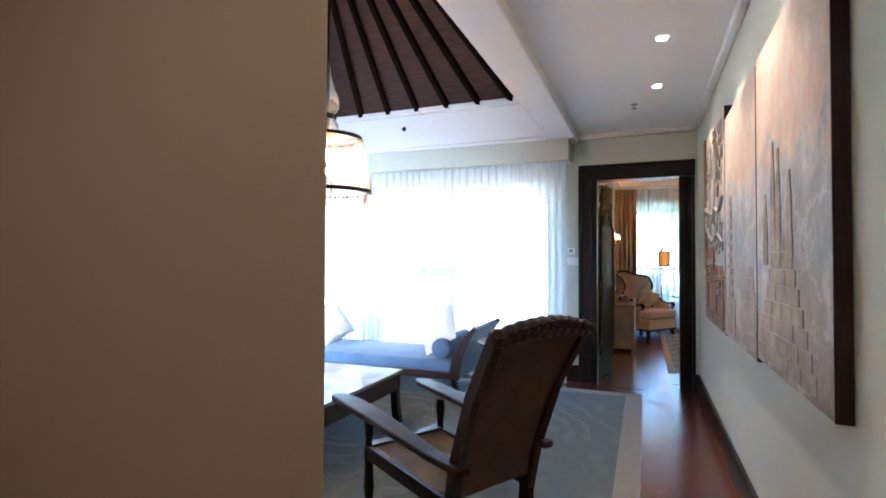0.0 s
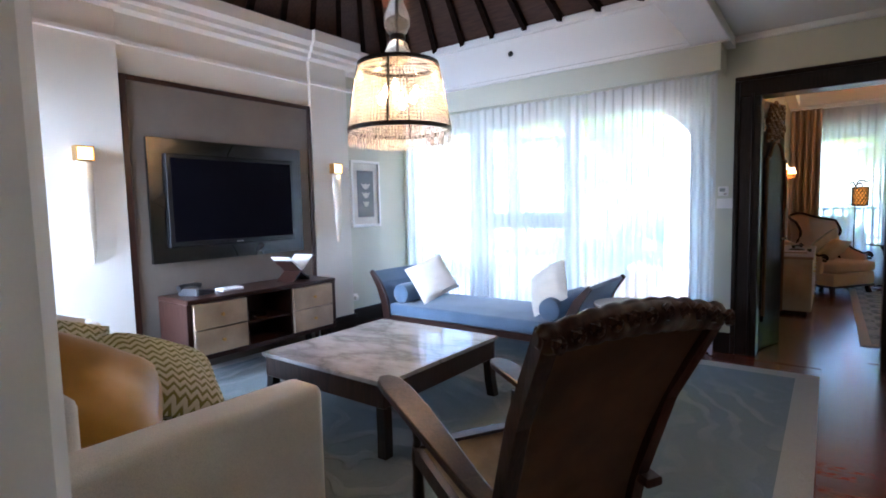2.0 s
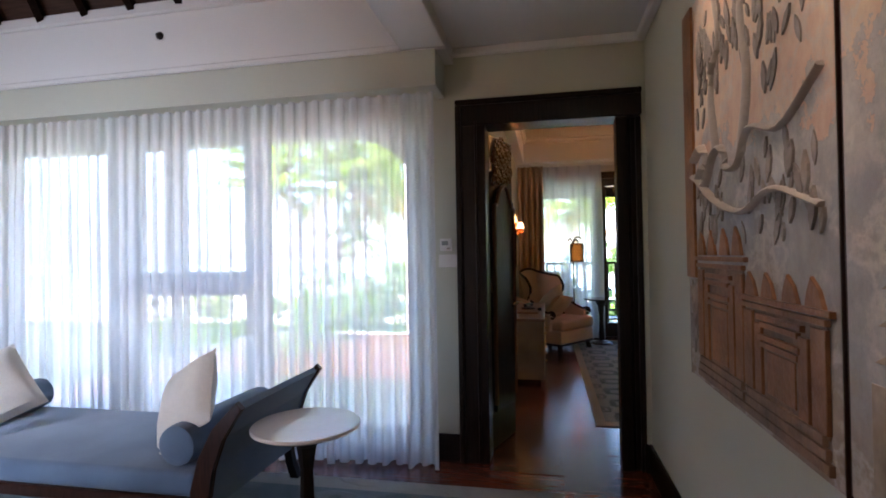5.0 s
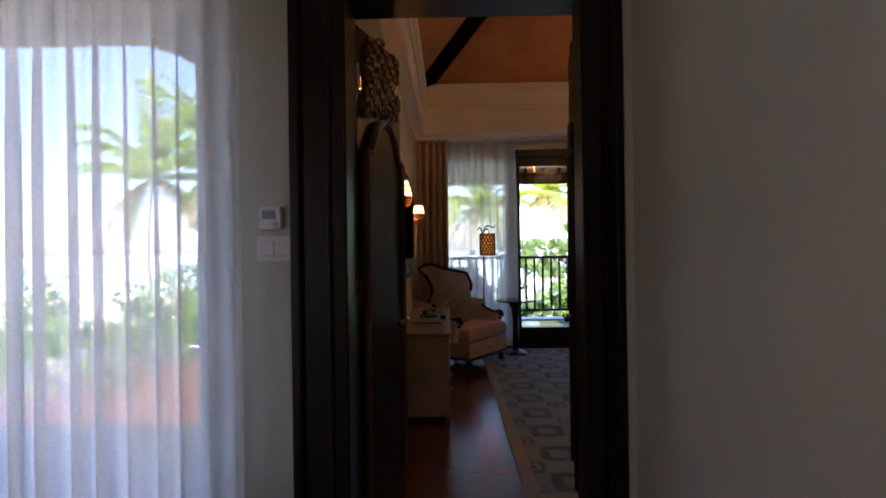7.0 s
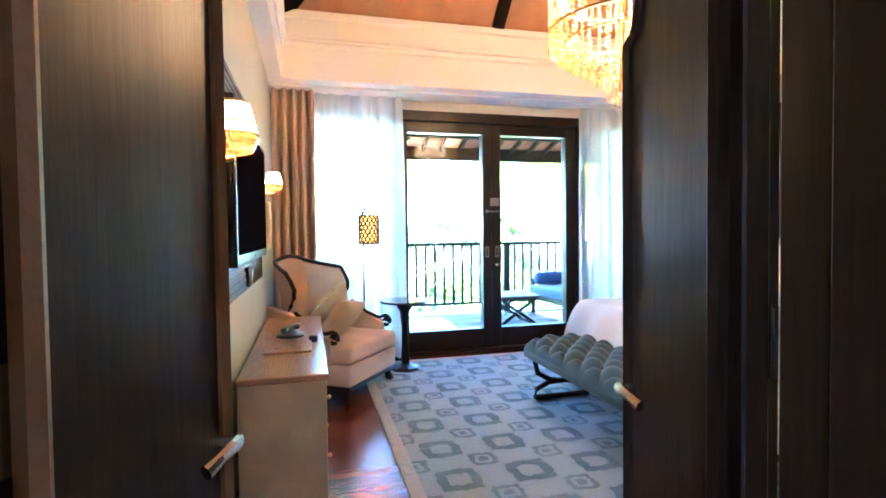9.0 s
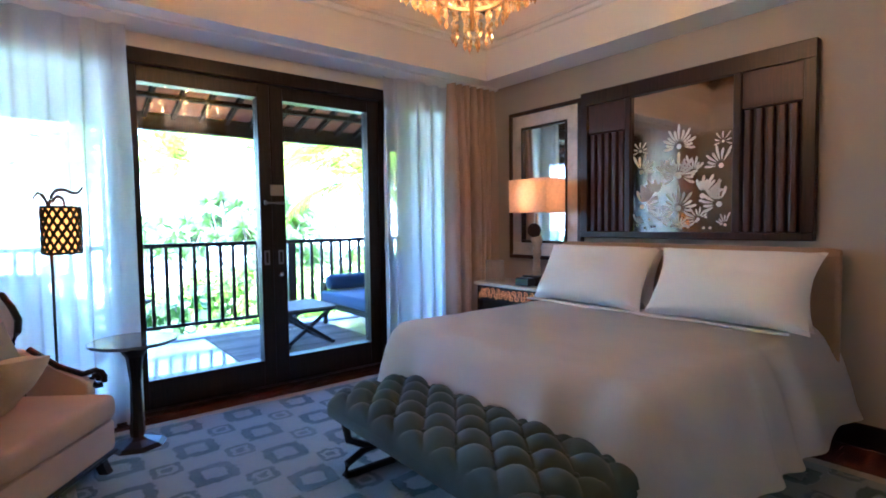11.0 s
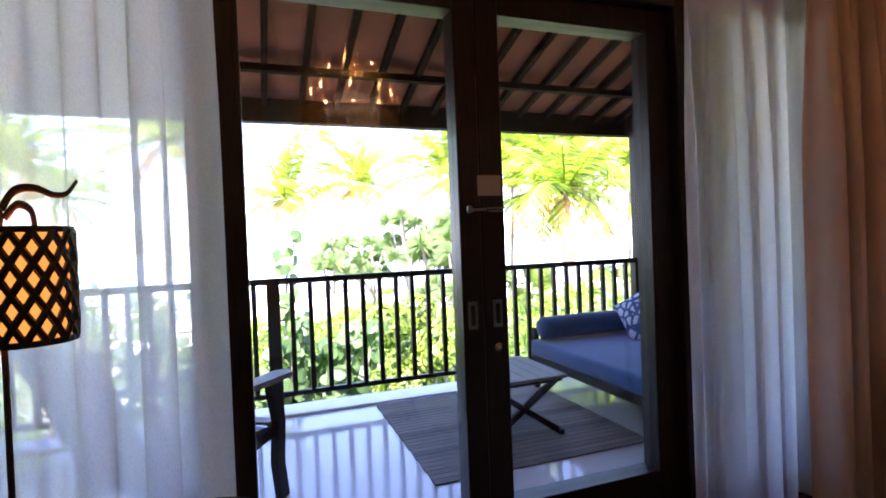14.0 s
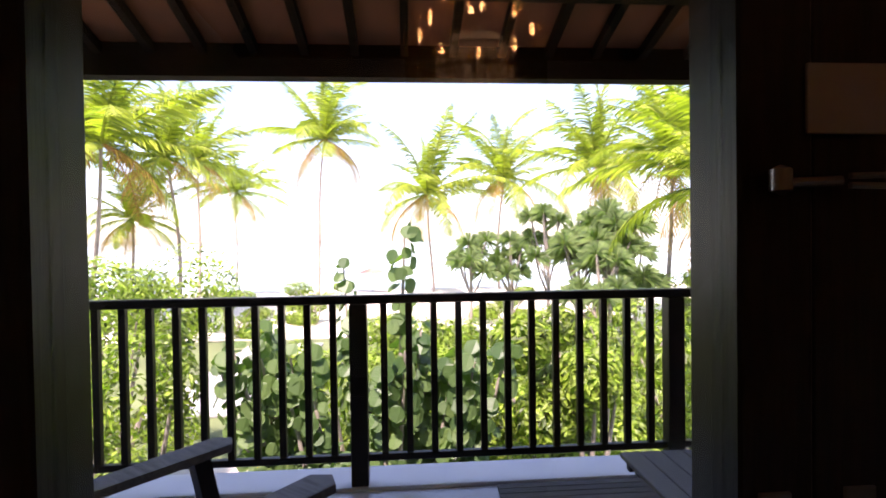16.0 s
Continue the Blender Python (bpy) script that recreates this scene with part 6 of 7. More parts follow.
# floor lamp
fl = thing("floor_lamp", "black iron floor lamp with pierced amber lantern shade", "floor lamp", Matrix.Translation((0.385, 10.0, 0)) @ Matrix.Diagonal((0.64, 0.64, 1, 1)))
bm = B()
lathe(bm, [(0.001, 0), (0.13, 0), (0.13, 0.012), (0.03, 0.022), (0.001, 0.024)], 24, (-0.075, 0, 0))
part("base", bm, M_BLACKIRON, fl, "", True)
bm = B()
tube(bm, [(-0.075, 0, 0.02), (-0.08, 0, 0.7), (-0.078, 0, 1.1), (-0.085, 0, 1.40)], 0.011, 8)
for pts, r0, r1 in (([(-0.085, 0, 1.40), (-0.09, 0, 1.45), (-0.12, 0, 1.495), (-0.155, 0, 1.505), (-0.185, 0, 1.475)], 0.012, 0.006), ([(-0.085, 0, 1.40), (-0.07, 0, 1.47), (-0.03, 0, 1.52), (0.03, 0, 1.528), (0.09, 0, 1.512), (0.13, 0, 1.515), (0.165, 0, 1.545)], 0.013, 0.005), ([(-0.06, 0, 1.46), (-0.02, 0, 1.49), (0.02, 0, 1.475), (0.03, 0, 1.43)], 0.010, 0.009)):
    q = curved(pts)
    tube(bm, q, [r0 + (r1 - r0) * k / (len(q) - 1) for k in range(len(q))], 8)
part("stem", bm, M_BLACKIRON, fl, "branching black stem", True)
bm = B()
lathe(bm, [(0.132, 1.175), (0.132, 1.43), (0.127, 1.43), (0.127, 1.175)], 28)
part("shade_liner", bm, glowing("amber_paper", (1.0, 0.36, 0.045), 0.12), fl, "glowing amber liner", True)
bm = B()
n, rows = 14, 7
for s in (1, -1):
    for k in range(n):
        pts = []
        for j in range(15):
            a = 2 * math.pi * (k + s * j * 0.25) / n
            pts.append((0.139 * math.cos(a), 0.139 * math.sin(a), 1.18 + 0.245 * j / 14))
        tube(bm, pts, 0.0115, 5)
hoop(bm, 0.138, 1.178, 0.007, 28)
hoop(bm, 0.138, 1.430, 0.007, 28)
part("lattice", bm, M_BLACKIRON, fl, "pierced dark metal lattice")
lamp("floor_lamp_glow", "POINT", (0.385, 10.0, 1.3), 0.15, WARM, 0.05)

# bed
bed = thing("bed", "wide bed made up with white linen", "bed", Matrix.Translation((2.88, 8.30, 0)))
bm = B()
box(bm, -0.90, 0.95, -0.93, 0.93, 0.06, 0.30, 0.01)
part("base", bm, M_MAHOG, bed)
bm = B()
def duvet(u, v):
    a, b = 2 * u - 1, 2 * v - 1
    x, y = 0.02 + a * 1.04, b * 1.06
    top = 0.70
    ox, oy = max(0, -x - 0.80), max(0, abs(y) - 0.80)
    o = math.hypot(ox, oy)
    z = top - min(0.52, (o / 0.24) ** 2.4 * 0.5) + 0.012 * noise.noise(Vector((x * 2.5, y * 2.5, 0))) + 0.006 * noise.noise(Vector((x * 9, y * 5, 3)))
    fl_ = (0.025 * math.sin((x if oy > ox else y) * 16 + 2 * math.sin(x * 5))) * min(1, o / 0.22)
    return Vector((x - (fl_ if ox >= oy else 0), y + (fl_ * (1 if b > 0 else -1) if oy > ox else 0), z))
grid(bm, 70, 70, duvet)
bmesh.ops.solidify(bm, geom=bm.faces[:], thickness=0.015)
part("duvet", bm, M_LINEN, bed, "smooth white duvet hanging over the sides", True)
bm = B()
tube(bm, [(0.42, y / 10 * 0.9, 0.716 + 0.004 * math.sin(y)) for y in range(-10, 11)], 0.014, 8, 0.6)
part("sheet_fold", bm, M_LINEN, bed, "folded sheet edge", True)
bm = B()
box(bm, 0.93, 1.0, -0.98, 0.98, 0.25, 1.115, 0.03, 3)
part("headboard", bm, fabric("tan_leather_headboard", (0.34, 0.22, 0.13), None, 200, 0.5, 0.1), bed, "padded tan headboard", True)
bm = B()
bolster(bm, (0.965, -0.98, 1.11), (0.965, 0.98, 1.11), 0.035)
part("headboard_roll", bm, fabric("tan_roll", (0.38, 0.25, 0.15), None, 200, 0.5, 0.1), bed, "", True)
for x, y, w_, h_, tl in ((0.78, 0.46, 0.47, 0.92, 70), (0.78, -0.47, 0.47, 0.92, 70), (0.62, 0.45, 0.50, 0.94, 58), (0.62, -0.50, 0.50, 0.94, 58)):
    bm = B()
    cushion(bm, w_, h_, 0.27, n=22, ears=0.10)
    solid("bed_pillow", bm, M_LINEN, "plump white pillow against the headboard", "pillow", smooth=True, at=bed.matrix_basis @ Matrix.Translation((x, y, 0.70 + w_ * 0.44)) @ Matrix.Rotation(radians(-tl), 4, "Y"), group="bed pillows")

# tufted bench
bn = thing("bench", "sage green tufted bench on curved dark legs", "bench", Matrix.Translation((1.68, 8.16, 0.015)))
M_SAGE = fabric("sage_velvet", (0.028, 0.056, 0.054), (0.048, 0.086, 0.082), 420, 0.8, 0.12)
NU, NV = 6, 14
bm = B()
def tuft(u, v):
    a, b = 2 * u - 1, 2 * v - 1
    edge = (max(0, 1 - abs(a) ** 6) * max(0, 1 - abs(b) ** 14)) ** 0.5
    p, q = u * NU, v * NV
    bump_ = abs(math.cos(math.pi * (p + q) / 2)) * abs(math.cos(math.pi * (p - q) / 2))
    bump_ = max(abs(math.sin(math.pi * (p + q) / 2)) * abs(math.sin(math.pi * (p - q) / 2)), 0.0) ** 0.5
    return Vector((a * 0.265 * (1 - 0.03 * (1 - edge)), b * 0.75, 0.36 + (0.07 + 0.058 * bump_) * edge))
grid(bm, 66, 152, tuft)
box(bm, -0.262, 0.262, -0.747, 0.747, 0.30, 0.365, 0.02, 2)
part("seat", bm, M_SAGE, bn, "deep buttoned sage velvet", True)
bm = B()
for i in range(NU + 1):
    for j in range(NV + 1):
        if (i + j) % 2 == 0 and 0 < i < NU and 0 < j < NV:
            lathe(bm, [(0.001, -0.004), (0.012, 0.0), (0.009, 0.006), (0.001, 0.008)], 8, ((2 * i / NU - 1) * 0.265, (2 * j / NV - 1) * 0.75, 0.438))
part("buttons", bm, M_SAGE, bn, kind="stuff")
for y in (-0.62, 0.62):
    bm = B()
    pts = [(-0.21, y, 0.02), (-0.13, y, 0.06), (-0.05, y, 0.14), (0.0, y, 0.20), (0.0, y, 0.22)]
    for s in (1, -1):
        tube(bm, [(s * 0.22, y, 0.30), (s * 0.20, y, 0.20), (s * 0.10, y, 0.145), (0.0, y, 0.13)], 0.02, 8)
        tube(bm, [(s * 0.22, y, 0.02), (s * 0.21, y, 0.08), (s * 0.11, y, 0.125), (0.0, y, 0.13)], 0.02, 8)
    tube(bm, [(-0.22, y, 0.02), (0.22, y, 0.02)], 0.02, 8)
    part("leg", bm, M_DARK, bn, "curved crossed timber leg", True)

# night stand and what stands on it
ns = thing("nightstand", "dark nightstand with amber backlit scrollwork and pale stone top", "nightstand", Matrix.Translation((3.71, 9.66, 0)))
bm = B()
box(bm, -0.23, 0.20, -0.385, 0.385, 0.735, 0.765, 0.005, 2)
part("top", bm, M_STONETOP, ns, "pale stone top")
bm = B()
box(bm, -0.205, 0.20, -0.36, 0.36, 0.60, 0.735, 0.003)
part("drawer", bm, M_DARKX, ns)
rnd = random.Random(8)
# no lamp inside: the backlight is put into the scrolls as emission
M_CUTWORK = glowing("amber_backlit_cutwork", (0.30, 0.11, 0.03), 0.06)
for k in range(20):
    bm = B()
    c = (0, -0.33 + 0.66 * (k + 0.5) / 20, 0.667 + 0.02 * (-1) ** k)
    tube(bm, [(-0.208, p[1], p[2]) for p in spiral(c, 0.03, 1.3 * (-1) ** k, rnd.uniform(0, 6), 14, "yz")], 0.0042, 5)
    part("scroll", bm, M_CUTWORK, ns, "amber backlit scroll cutwork")
for x in (-0.19, 0.17):
    for y in (-0.34, 0.34):
        bm = B()
        bar(bm, [(x, y, 0.0), (x, y, 0.60)], 0.035, 0.035)
        part("leg", bm, M_DARK, ns)
bm = B()
box(bm, -0.20, 0.19, -0.35, 0.35, 0.18, 0.205, 0.003)
part("shelf", bm, M_DARKX, ns)
bm = B()
box(bm, -0.17, 0.19, -0.33, 0.33, 0.205, 0.60)
part("back_panel", bm, M_DARKX, ns)

lp = thing("table_lamp", "table lamp with lit oblong parchment shade on a carved base", "table lamp", Matrix.Translation((3.68, 9.44, 0.766)))
bm = B()
box(bm, -0.09, 0.09, -0.09, 0.09, 0, 0.085, 0.004)
part("base", bm, M_DARK, lp)
bm = B()
lathe(bm, [(0.034, 0.085), (0.036, 0.14), (0.027, 0.17), (0.030, 0.24), (0.040, 0.285), (0.028, 0.32), (0.044, 0.36), (0.050, 0.40), (0.030, 0.44), (0.024, 0.50), (0.015, 0.53), (0.012, 0.62)], 14)
part("stem", bm, plain("carved_pale_timber", (0.45, 0.36, 0.26), 0.6, 0, 6, 60, 0.25, 0.3), lp, "carved pale timber column", True)
bm = B()
prism(bm, [(-0.12, -0.205), (0.12, -0.205), (0.12, 0.205), (-0.12, 0.205)], "z", 0.635, 0.91)
bmesh.ops.delete(bm, geom=[f for f in bm.faces if abs(f.normal.z) > 0.9], context="FACES_ONLY")
bmesh.ops.solidify(bm, geom=bm.faces[:], thickness=0.004)


def parchment(name, c, k):
    m, nt, p = nodes_of(name)
    out = nt.nodes["Material Output"]
    tl, mx = nt.nodes.new("ShaderNodeBsdfTranslucent"), nt.nodes.new("ShaderNodeMixShader")
    n = noise_node(nt, 40, 4)
    col = ramp_node(nt, n.outputs[0], [(0.3, shade(c, 0.85)), (0.7, c)]).outputs[0]
    link(nt, col, tl.inputs[0]), link(nt, col, p.inputs["Base Color"])
    p.inputs["Roughness"].default_value = 0.7
    mx.inputs[0].default_value = k
    link(nt, p.outputs[0], mx.inputs[1]), link(nt, tl.outputs[0], mx.inputs[2])
    link(nt, mx.outputs[0], out.inputs[0])
    return m


LAMP_SHADE = bm
bm = B()
lathe(bm, [(0.001, -0.014), (0.052, -0.014), (0.062, -0.005), (0.062, 0.005), (0.052, 0.014), (0.001, 0.014)], 20)
for k in range(7):
    a = 2 * math.pi * k / 7
    tube(bm, [(0.040 * math.cos(a), 0.040 * math.sin(a), -0.018), (0.040 * math.cos(a), 0.040 * math.sin(a), 0.018)], 0.007, 6)
bmesh.ops.rotate(bm, verts=bm.verts, matrix=Euler((0, radians(90), radians(25))).to_matrix())
bmesh.ops.translate(bm, verts=bm.verts, vec=(-0.035, 0, 0.475))
part("rosette", bm, M_MAHOG, lp, "pierced carved disc", True)
bm = LAMP_SHADE
part("shade", bm, parchment("parchment_shade", (0.80, 0.62, 0.44), 0.7), lp, "parchment coloured shade")
bm = B()
lathe(bm, [(0.001, 0.70), (0.025, 0.72), (0.03, 0.76), (0.001, 0.80)], 12)
part("bulb", bm, glowing("dim_lamp_bulb", (1.0, 0.55, 0.22), 3.0), lp, "", True)
lamp("table_lamp_glow", "POINT", (3.68, 9.44, 1.60), 0.08, WARM, 0.04)
bm = B()
box(bm, -0.006, 0.006, -0.09, 0.09, 0, 0.20, 0.003)
solid("menu_stand", bm, crystal("clear_acrylic", (0.9, 0.9, 0.9)), "clear acrylic card stand on the nightstand", "card stand", at=Matrix.Translation((3.60, 9.88, 0.767)) @ Matrix.Rotation(0.5, 4, "Z"))
ac = thing("alarm_clock", "small black clock radio on the nightstand", "clock", Matrix.Translation((3.55, 9.46, 0.767)))
bm = B()
box(bm, -0.05, 0.05, -0.075, 0.075, 0, 0.07, 0.012, 2)
part("case", bm, M_BLACKPL, ac)

# mirror above the nightstand
mr = thing("wall_mirror", "tall mirror with wide shell frame and dark edges", "mirror", Matrix.Translation((XB1, 9.54, 1.655)))
for n_, t0, hw, hh, w_, m_ in (("outer_frame", 0.06, 0.415, 0.685, 0.035, M_MAHOG), ("shell_frame", 0.045, 0.38, 0.65, 0.115, plain("shell_inlay", (0.58, 0.54, 0.47), 0.3, 0, 6, 30, 0.18, 0.08)), ("inner_frame", 0.055, 0.265, 0.535, 0.022, M_DARK)):
    for a in ((-hw, hw, -hh, -hh + w_), (-hw, hw, hh - w_, hh), (-hw, -hw + w_, -hh + w_, hh - w_), (hw - w_, hw, -hh + w_, hh - w_)):
        bm = B()
        box(bm, -t0, -0.001, *a, 0.004)
        part(n_, bm, m_, mr)
bm = B()
box(bm, -0.03, -0.001, -0.243, 0.243, -0.513, 0.513)
M_TRUEMIRROR = plain("mirror_silver", (0.85, 0.86, 0.86), 0.02, 1.0, 3, 40, 0.01, 0.0)
part("mirror_glass", bm, M_TRUEMIRROR, mr)

# headboard wall panelling with etched mirror
hp = thing("headboard_panel", "dark timber wall panel with slatted flanks and etched mirror", "wall panel", Matrix.Translation((XB1, 8.30, 1.18)))
for a in ((-0.83, 0.83, 1.08, 1.19), (-0.83, 0.83, 0.0, 0.05), (0.76, 0.83, 0.05, 1.08), (-0.83, -0.76, 0.05, 1.08), (0.37, 0.42, 0.05, 1.08), (-0.42, -0.37, 0.05, 1.08)):
    bm = B()
    box(bm, -0.06, -0.001, *a, 0.005)
    part("frame", bm, M_MAHOG, hp)
M_REDWOOD = wood("red_brown_slat", (0.030, 0.009, 0.006), (0.075, 0.022, 0.014), 0.4, (30, 30, 2), 1.0, 0.1, spec=0.35)
for s in (1, -1):
    for k in range(5):
        y = s * (0.455 + 0.065 * k)
        bm = B()
        box(bm, -0.05, -0.001, y - 0.021, y + 0.021, 0.05, 0.84, 0.01, 2)
        part("slat", bm, M_REDWOOD, hp)
for y0, y1 in ((0.42, 0.76), (-0.76, -0.42)):
    bm = B()
    box(bm, -0.045, -0.001, y0, y1, 0.845, 1.08, 0.004)
    part("flank_board", bm, M_REDWOOD, hp, "red-brown board")
    bm = B()
    box(bm, -0.012, -0.001, y0, y1, 0.05, 0.845)
    part("flank_back", bm, M_MAHOG, hp)
bm = B()
box(bm, -0.03, -0.001, -0.37, 0.37, 0.05, 1.08)
part("mirror_glass", bm, plain("smoked_mirror", (0.46, 0.41, 0.37), 0.04, 1.0, 3, 40, 0.06, 0.0), hp, "smoked mirror glass")
bm = B()
rnd = random.Random(4)
def petal(bm, y, z, ang, ln, wd):
    c, s_ = math.cos(ang), math.sin(ang)
    pts = [(y + c * ln * u - s_ * wd * v, z + s_ * ln * u + c * wd * v) for u, v in ((0, 0), (0.25, 0.6), (0.6, 1.0), (0.9, 0.7), (1.0, 0.0), (0.85, -0.5), (0.6, -0.35), (0.3, -0.3))]
    prism(bm, pts, "x", -0.0335, -0.0305)
def palmette(bm, y, z, up, r, n, spread):
    """A fan of petals about a direction, with a dot at its heart."""
    for j in range(n):
        f = 2 * j / (n - 1) - 1
        ang = up + f * spread
        ln = r * (1 - 0.35 * abs(f)) * (0.72 if j % 2 else 1.0)
        y0_, z0_ = y + math.cos(ang) * r * 0.22, z + math.sin(ang) * r * 0.22
        if abs(y0_ + math.cos(ang) * ln * 0.8) < 0.36:
            petal(bm, y0_, z0_, ang, ln * 0.8, r * 0.085 * (1 if f > 0 else -1))
    prism(bm, [(y + r * 0.12 * math.cos(q), z + r * 0.12 * math.sin(q)) for q in (0, 1.05, 2.09, 3.14, 4.19, 5.24)], "x", -0.0335, -0.0305)


for sd in (1, -1):
    for y_, z, up, r, n, spread in ((0.30, 0.66, 1.57, 0.085, 7, 1.9), (0.29, 0.50, 1.45, 0.15, 11, 1.7), (0.28, 0.24, 1.57, 0.17, 13, 2.0), (0.17, 0.30, 0.9, 0.17, 11, 1.0), (0.14, 0.14, 2.2, 0.10, 9, 1.6), (0.10, 0.46, 1.9, 0.14, 9, 1.1), (0.32, 0.10, 1.2, 0.09, 9, 1.5)):
        palmette(bm, sd * y_, z, up if sd > 0 else math.pi - up, r, n, spread)
for z, r, n, spread in ((0.66, 0.16, 13, 1.7), (0.45, 0.17, 13, 2.0), (0.22, 0.16, 13, 2.1), (0.09, 0.09, 9, 1.5)):
    palmette(bm, 0.0, z, math.pi / 2, r, n, spread)
for k in range(16):
    y_, z = rnd.uniform(-0.34, 0.34), rnd.uniform(0.07, 0.16)
    prism(bm, [(y_ + 0.010 * math.cos(q), z + 0.010 * math.sin(q)) for q in (0, 1.05, 2.09, 3.14, 4.19, 5.24)], "x", -0.0335, -0.0305)
part("etched_flowers", bm, plain("frosted_etching", (0.72, 0.70, 0.62), 0.6, 0, 5, 60, 0.06, 0.05), hp, "pale etched plume flowers")

# bedroom chandelier of amber drops
cd = thing("chandelier", "tiered amber crystal chandelier, lit", "chandelier", Matrix.Translation((1.70, 8.05, 0)))
bm = B()
for r, z in ((0.42, 2.48), (0.42, 2.70), (0.34, 2.40), (0.27, 2.94), (0.14, 3.08), (0.14, 2.24)):
    hoop(bm, r, z, 0.007, 36)
for k in range(6):
    a = k * math.pi / 3
    c, s = math.cos(a), math.sin(a)
    tube(bm, [(0, 0, 3.12), (0.14 * c, 0.14 * s, 3.08), (0.27 * c, 0.27 * s, 2.94), (0.42 * c, 0.42 * s, 2.70), (0.42 * c, 0.42 * s, 2.48), (0.30 * c, 0.30 * s, 2.38), (0.14 * c, 0.14 * s, 2.24)], 0.007, 6)
tube(bm, [(0, 0, 2.1), (0, 0, 2.8), (0, 0, 5.0)], 0.010, 8)
part("frame", bm, M_BRASS, cd, "brass frame")
bm = B()
rnd = random.Random(3)
for r, z, n_, ln in ((0.42, 2.47, 52, 4), (0.38, 2.44, 46, 4), (0.33, 2.39, 40, 4), (0.27, 2.36, 34, 4), (0.42, 2.69, 56, 6), (0.36, 2.80, 46, 4), (0.27, 2.93, 38, 5), (0.20, 3.00, 26, 3), (0.14, 3.07, 20, 3), (0.20, 2.30, 26, 3), (0.14, 2.23, 18, 3), (0.08, 2.14, 10, 3), (0.03, 2.08, 5, 2)):
    for k in range(n_):
        a = 2 * math.pi * k / n_ + rnd.uniform(-0.03, 0.03)
        for j in range(ln):
            bead(bm, (r * math.cos(a), r * math.sin(a), z - 0.028 * j - 0.012), 0.011 if j < ln - 1 else 0.013, 1.2 if j < ln - 1 else 1.9)
part("crystal_fringe", bm, M_AMBER, cd, "amber and clear crystal drops", kind="stuff")
for k in range(8):
    bm = B()
    a = 2 * math.pi * k / 8 + 0.2
    x, y = 0.34 * math.cos(a), 0.34 * math.sin(a)
    lathe(bm, [(0.001, 2.65), (0.012, 2.66), (0.016, 2.69), (0.006, 2.73), (0.001, 2.745)], 8, (x, y, 0))
    part("bulb", bm, M_BULB, cd, "glowing candle bulb", True)
for k in range(4):
    bm = B()
    a = 2 * math.pi * k / 4
    x, y = 0.19 * math.cos(a + 0.4), 0.19 * math.sin(a + 0.4)
    lathe(bm, [(0.001, 2.90), (0.012, 2.91), (0.016, 2.94), (0.006, 2.98), (0.001, 2.995)], 8, (x, y, 0))
    part("bulb", bm, M_BULB, cd, "glowing candle bulb", True)
lamp("chandelier_glow", "POINT", (1.70, 8.05, 2.45), 0.65, (1.0, 0.58, 0.25), 0.25)

# ---- balcony ----
rl = thing("railing", "black painted timber balcony railing with square balusters", "railing", Matrix.Translation((0, 12.92, 0.02)))
bm = B()
box(bm, -2.2, 4.62, -0.035, 0.035, 1.05, 1.10, 0.006)
part("top_rail", bm, M_DARKX, rl)
bm = B()
box(bm, -2.2, 4.62, -0.02, 0.02, 0.135, 0.175, 0.004)
part("bottom_rail", bm, M_DARKX, rl)
for x in (-2.1, -0.91, 0.98, 2.87, 4.58):
    bm = B()
    box(bm, x - 0.05, x + 0.05, -0.045, 0.045, 0.0, 1.049, 0.005)
    part("post", bm, M_DARK, rl)
bm = B()
box(bm, -0.019, 0.019, -0.016, 0.016, 0.176, 1.049)
bal_me = finish(bm, "baluster", M_DARK)
for x0, x1 in ((-2.1, -0.91), (-0.91, 0.98), (0.98, 2.87), (2.87, 4.58)):
    n = round((x1 - x0) / 0.145)
    for k in range(1, n):
        ob = new("baluster", bal_me)
        ob.parent = rl
        ob.location = (x0 + (x1 - x0) * k / n, 0, 0)

# louvred end wall
for k in range(3):
    shutter(Matrix.Translation((4.62, 10.72 + 0.70 * k, 0)) @ Matrix.Rotation(radians(90), 4, "Z"), 0.69, 0.02, 2.75, 46, "balcony end shutters")
bm = B()
box(bm, 4.56, 4.70, 12.82, 12.96, 0.02, 2.60, 0.006)
solid("post", bm, M_DARK, "dark timber balcony corner post", "post", "structure")
bm = B()
box(bm, 4.66, 4.75, 10.65, 12.86, 0.0, 3.2)
solid("wall_balcony_end", bm, M_DARK, "dark balcony end wall", "wall", "structure")
bm = B()
box(bm, -2.3, -2.2, 10.65, 13.1, 0.0, 3.2)
solid("wall_balcony_far", bm, M_CREAM, "cream balcony end wall", "wall", "structure")

mat_ = thing("woven_mat", "grey banded reed floor mat on the balcony", "mat", Matrix.Translation((1.76, 11.28, 0.001)))
M_REED = wood("grey_reed", (0.10, 0.09, 0.08), (0.24, 0.215, 0.19), 0.7, (2, 60, 10), 1.5, 0.0, bump=0.6, random_tint=0.45)
bm = B()
box(bm, 0, 1.5, 0.0, 0.0565, 0, 0.009, 0.003)
band_me = finish(bm, "reed_band", M_REED)
for k in range(27):
    ob = new("reed_band", band_me)
    ob.parent = mat_
    ob.location = (0.004 * (k % 3), 0.0585 * k, 0)

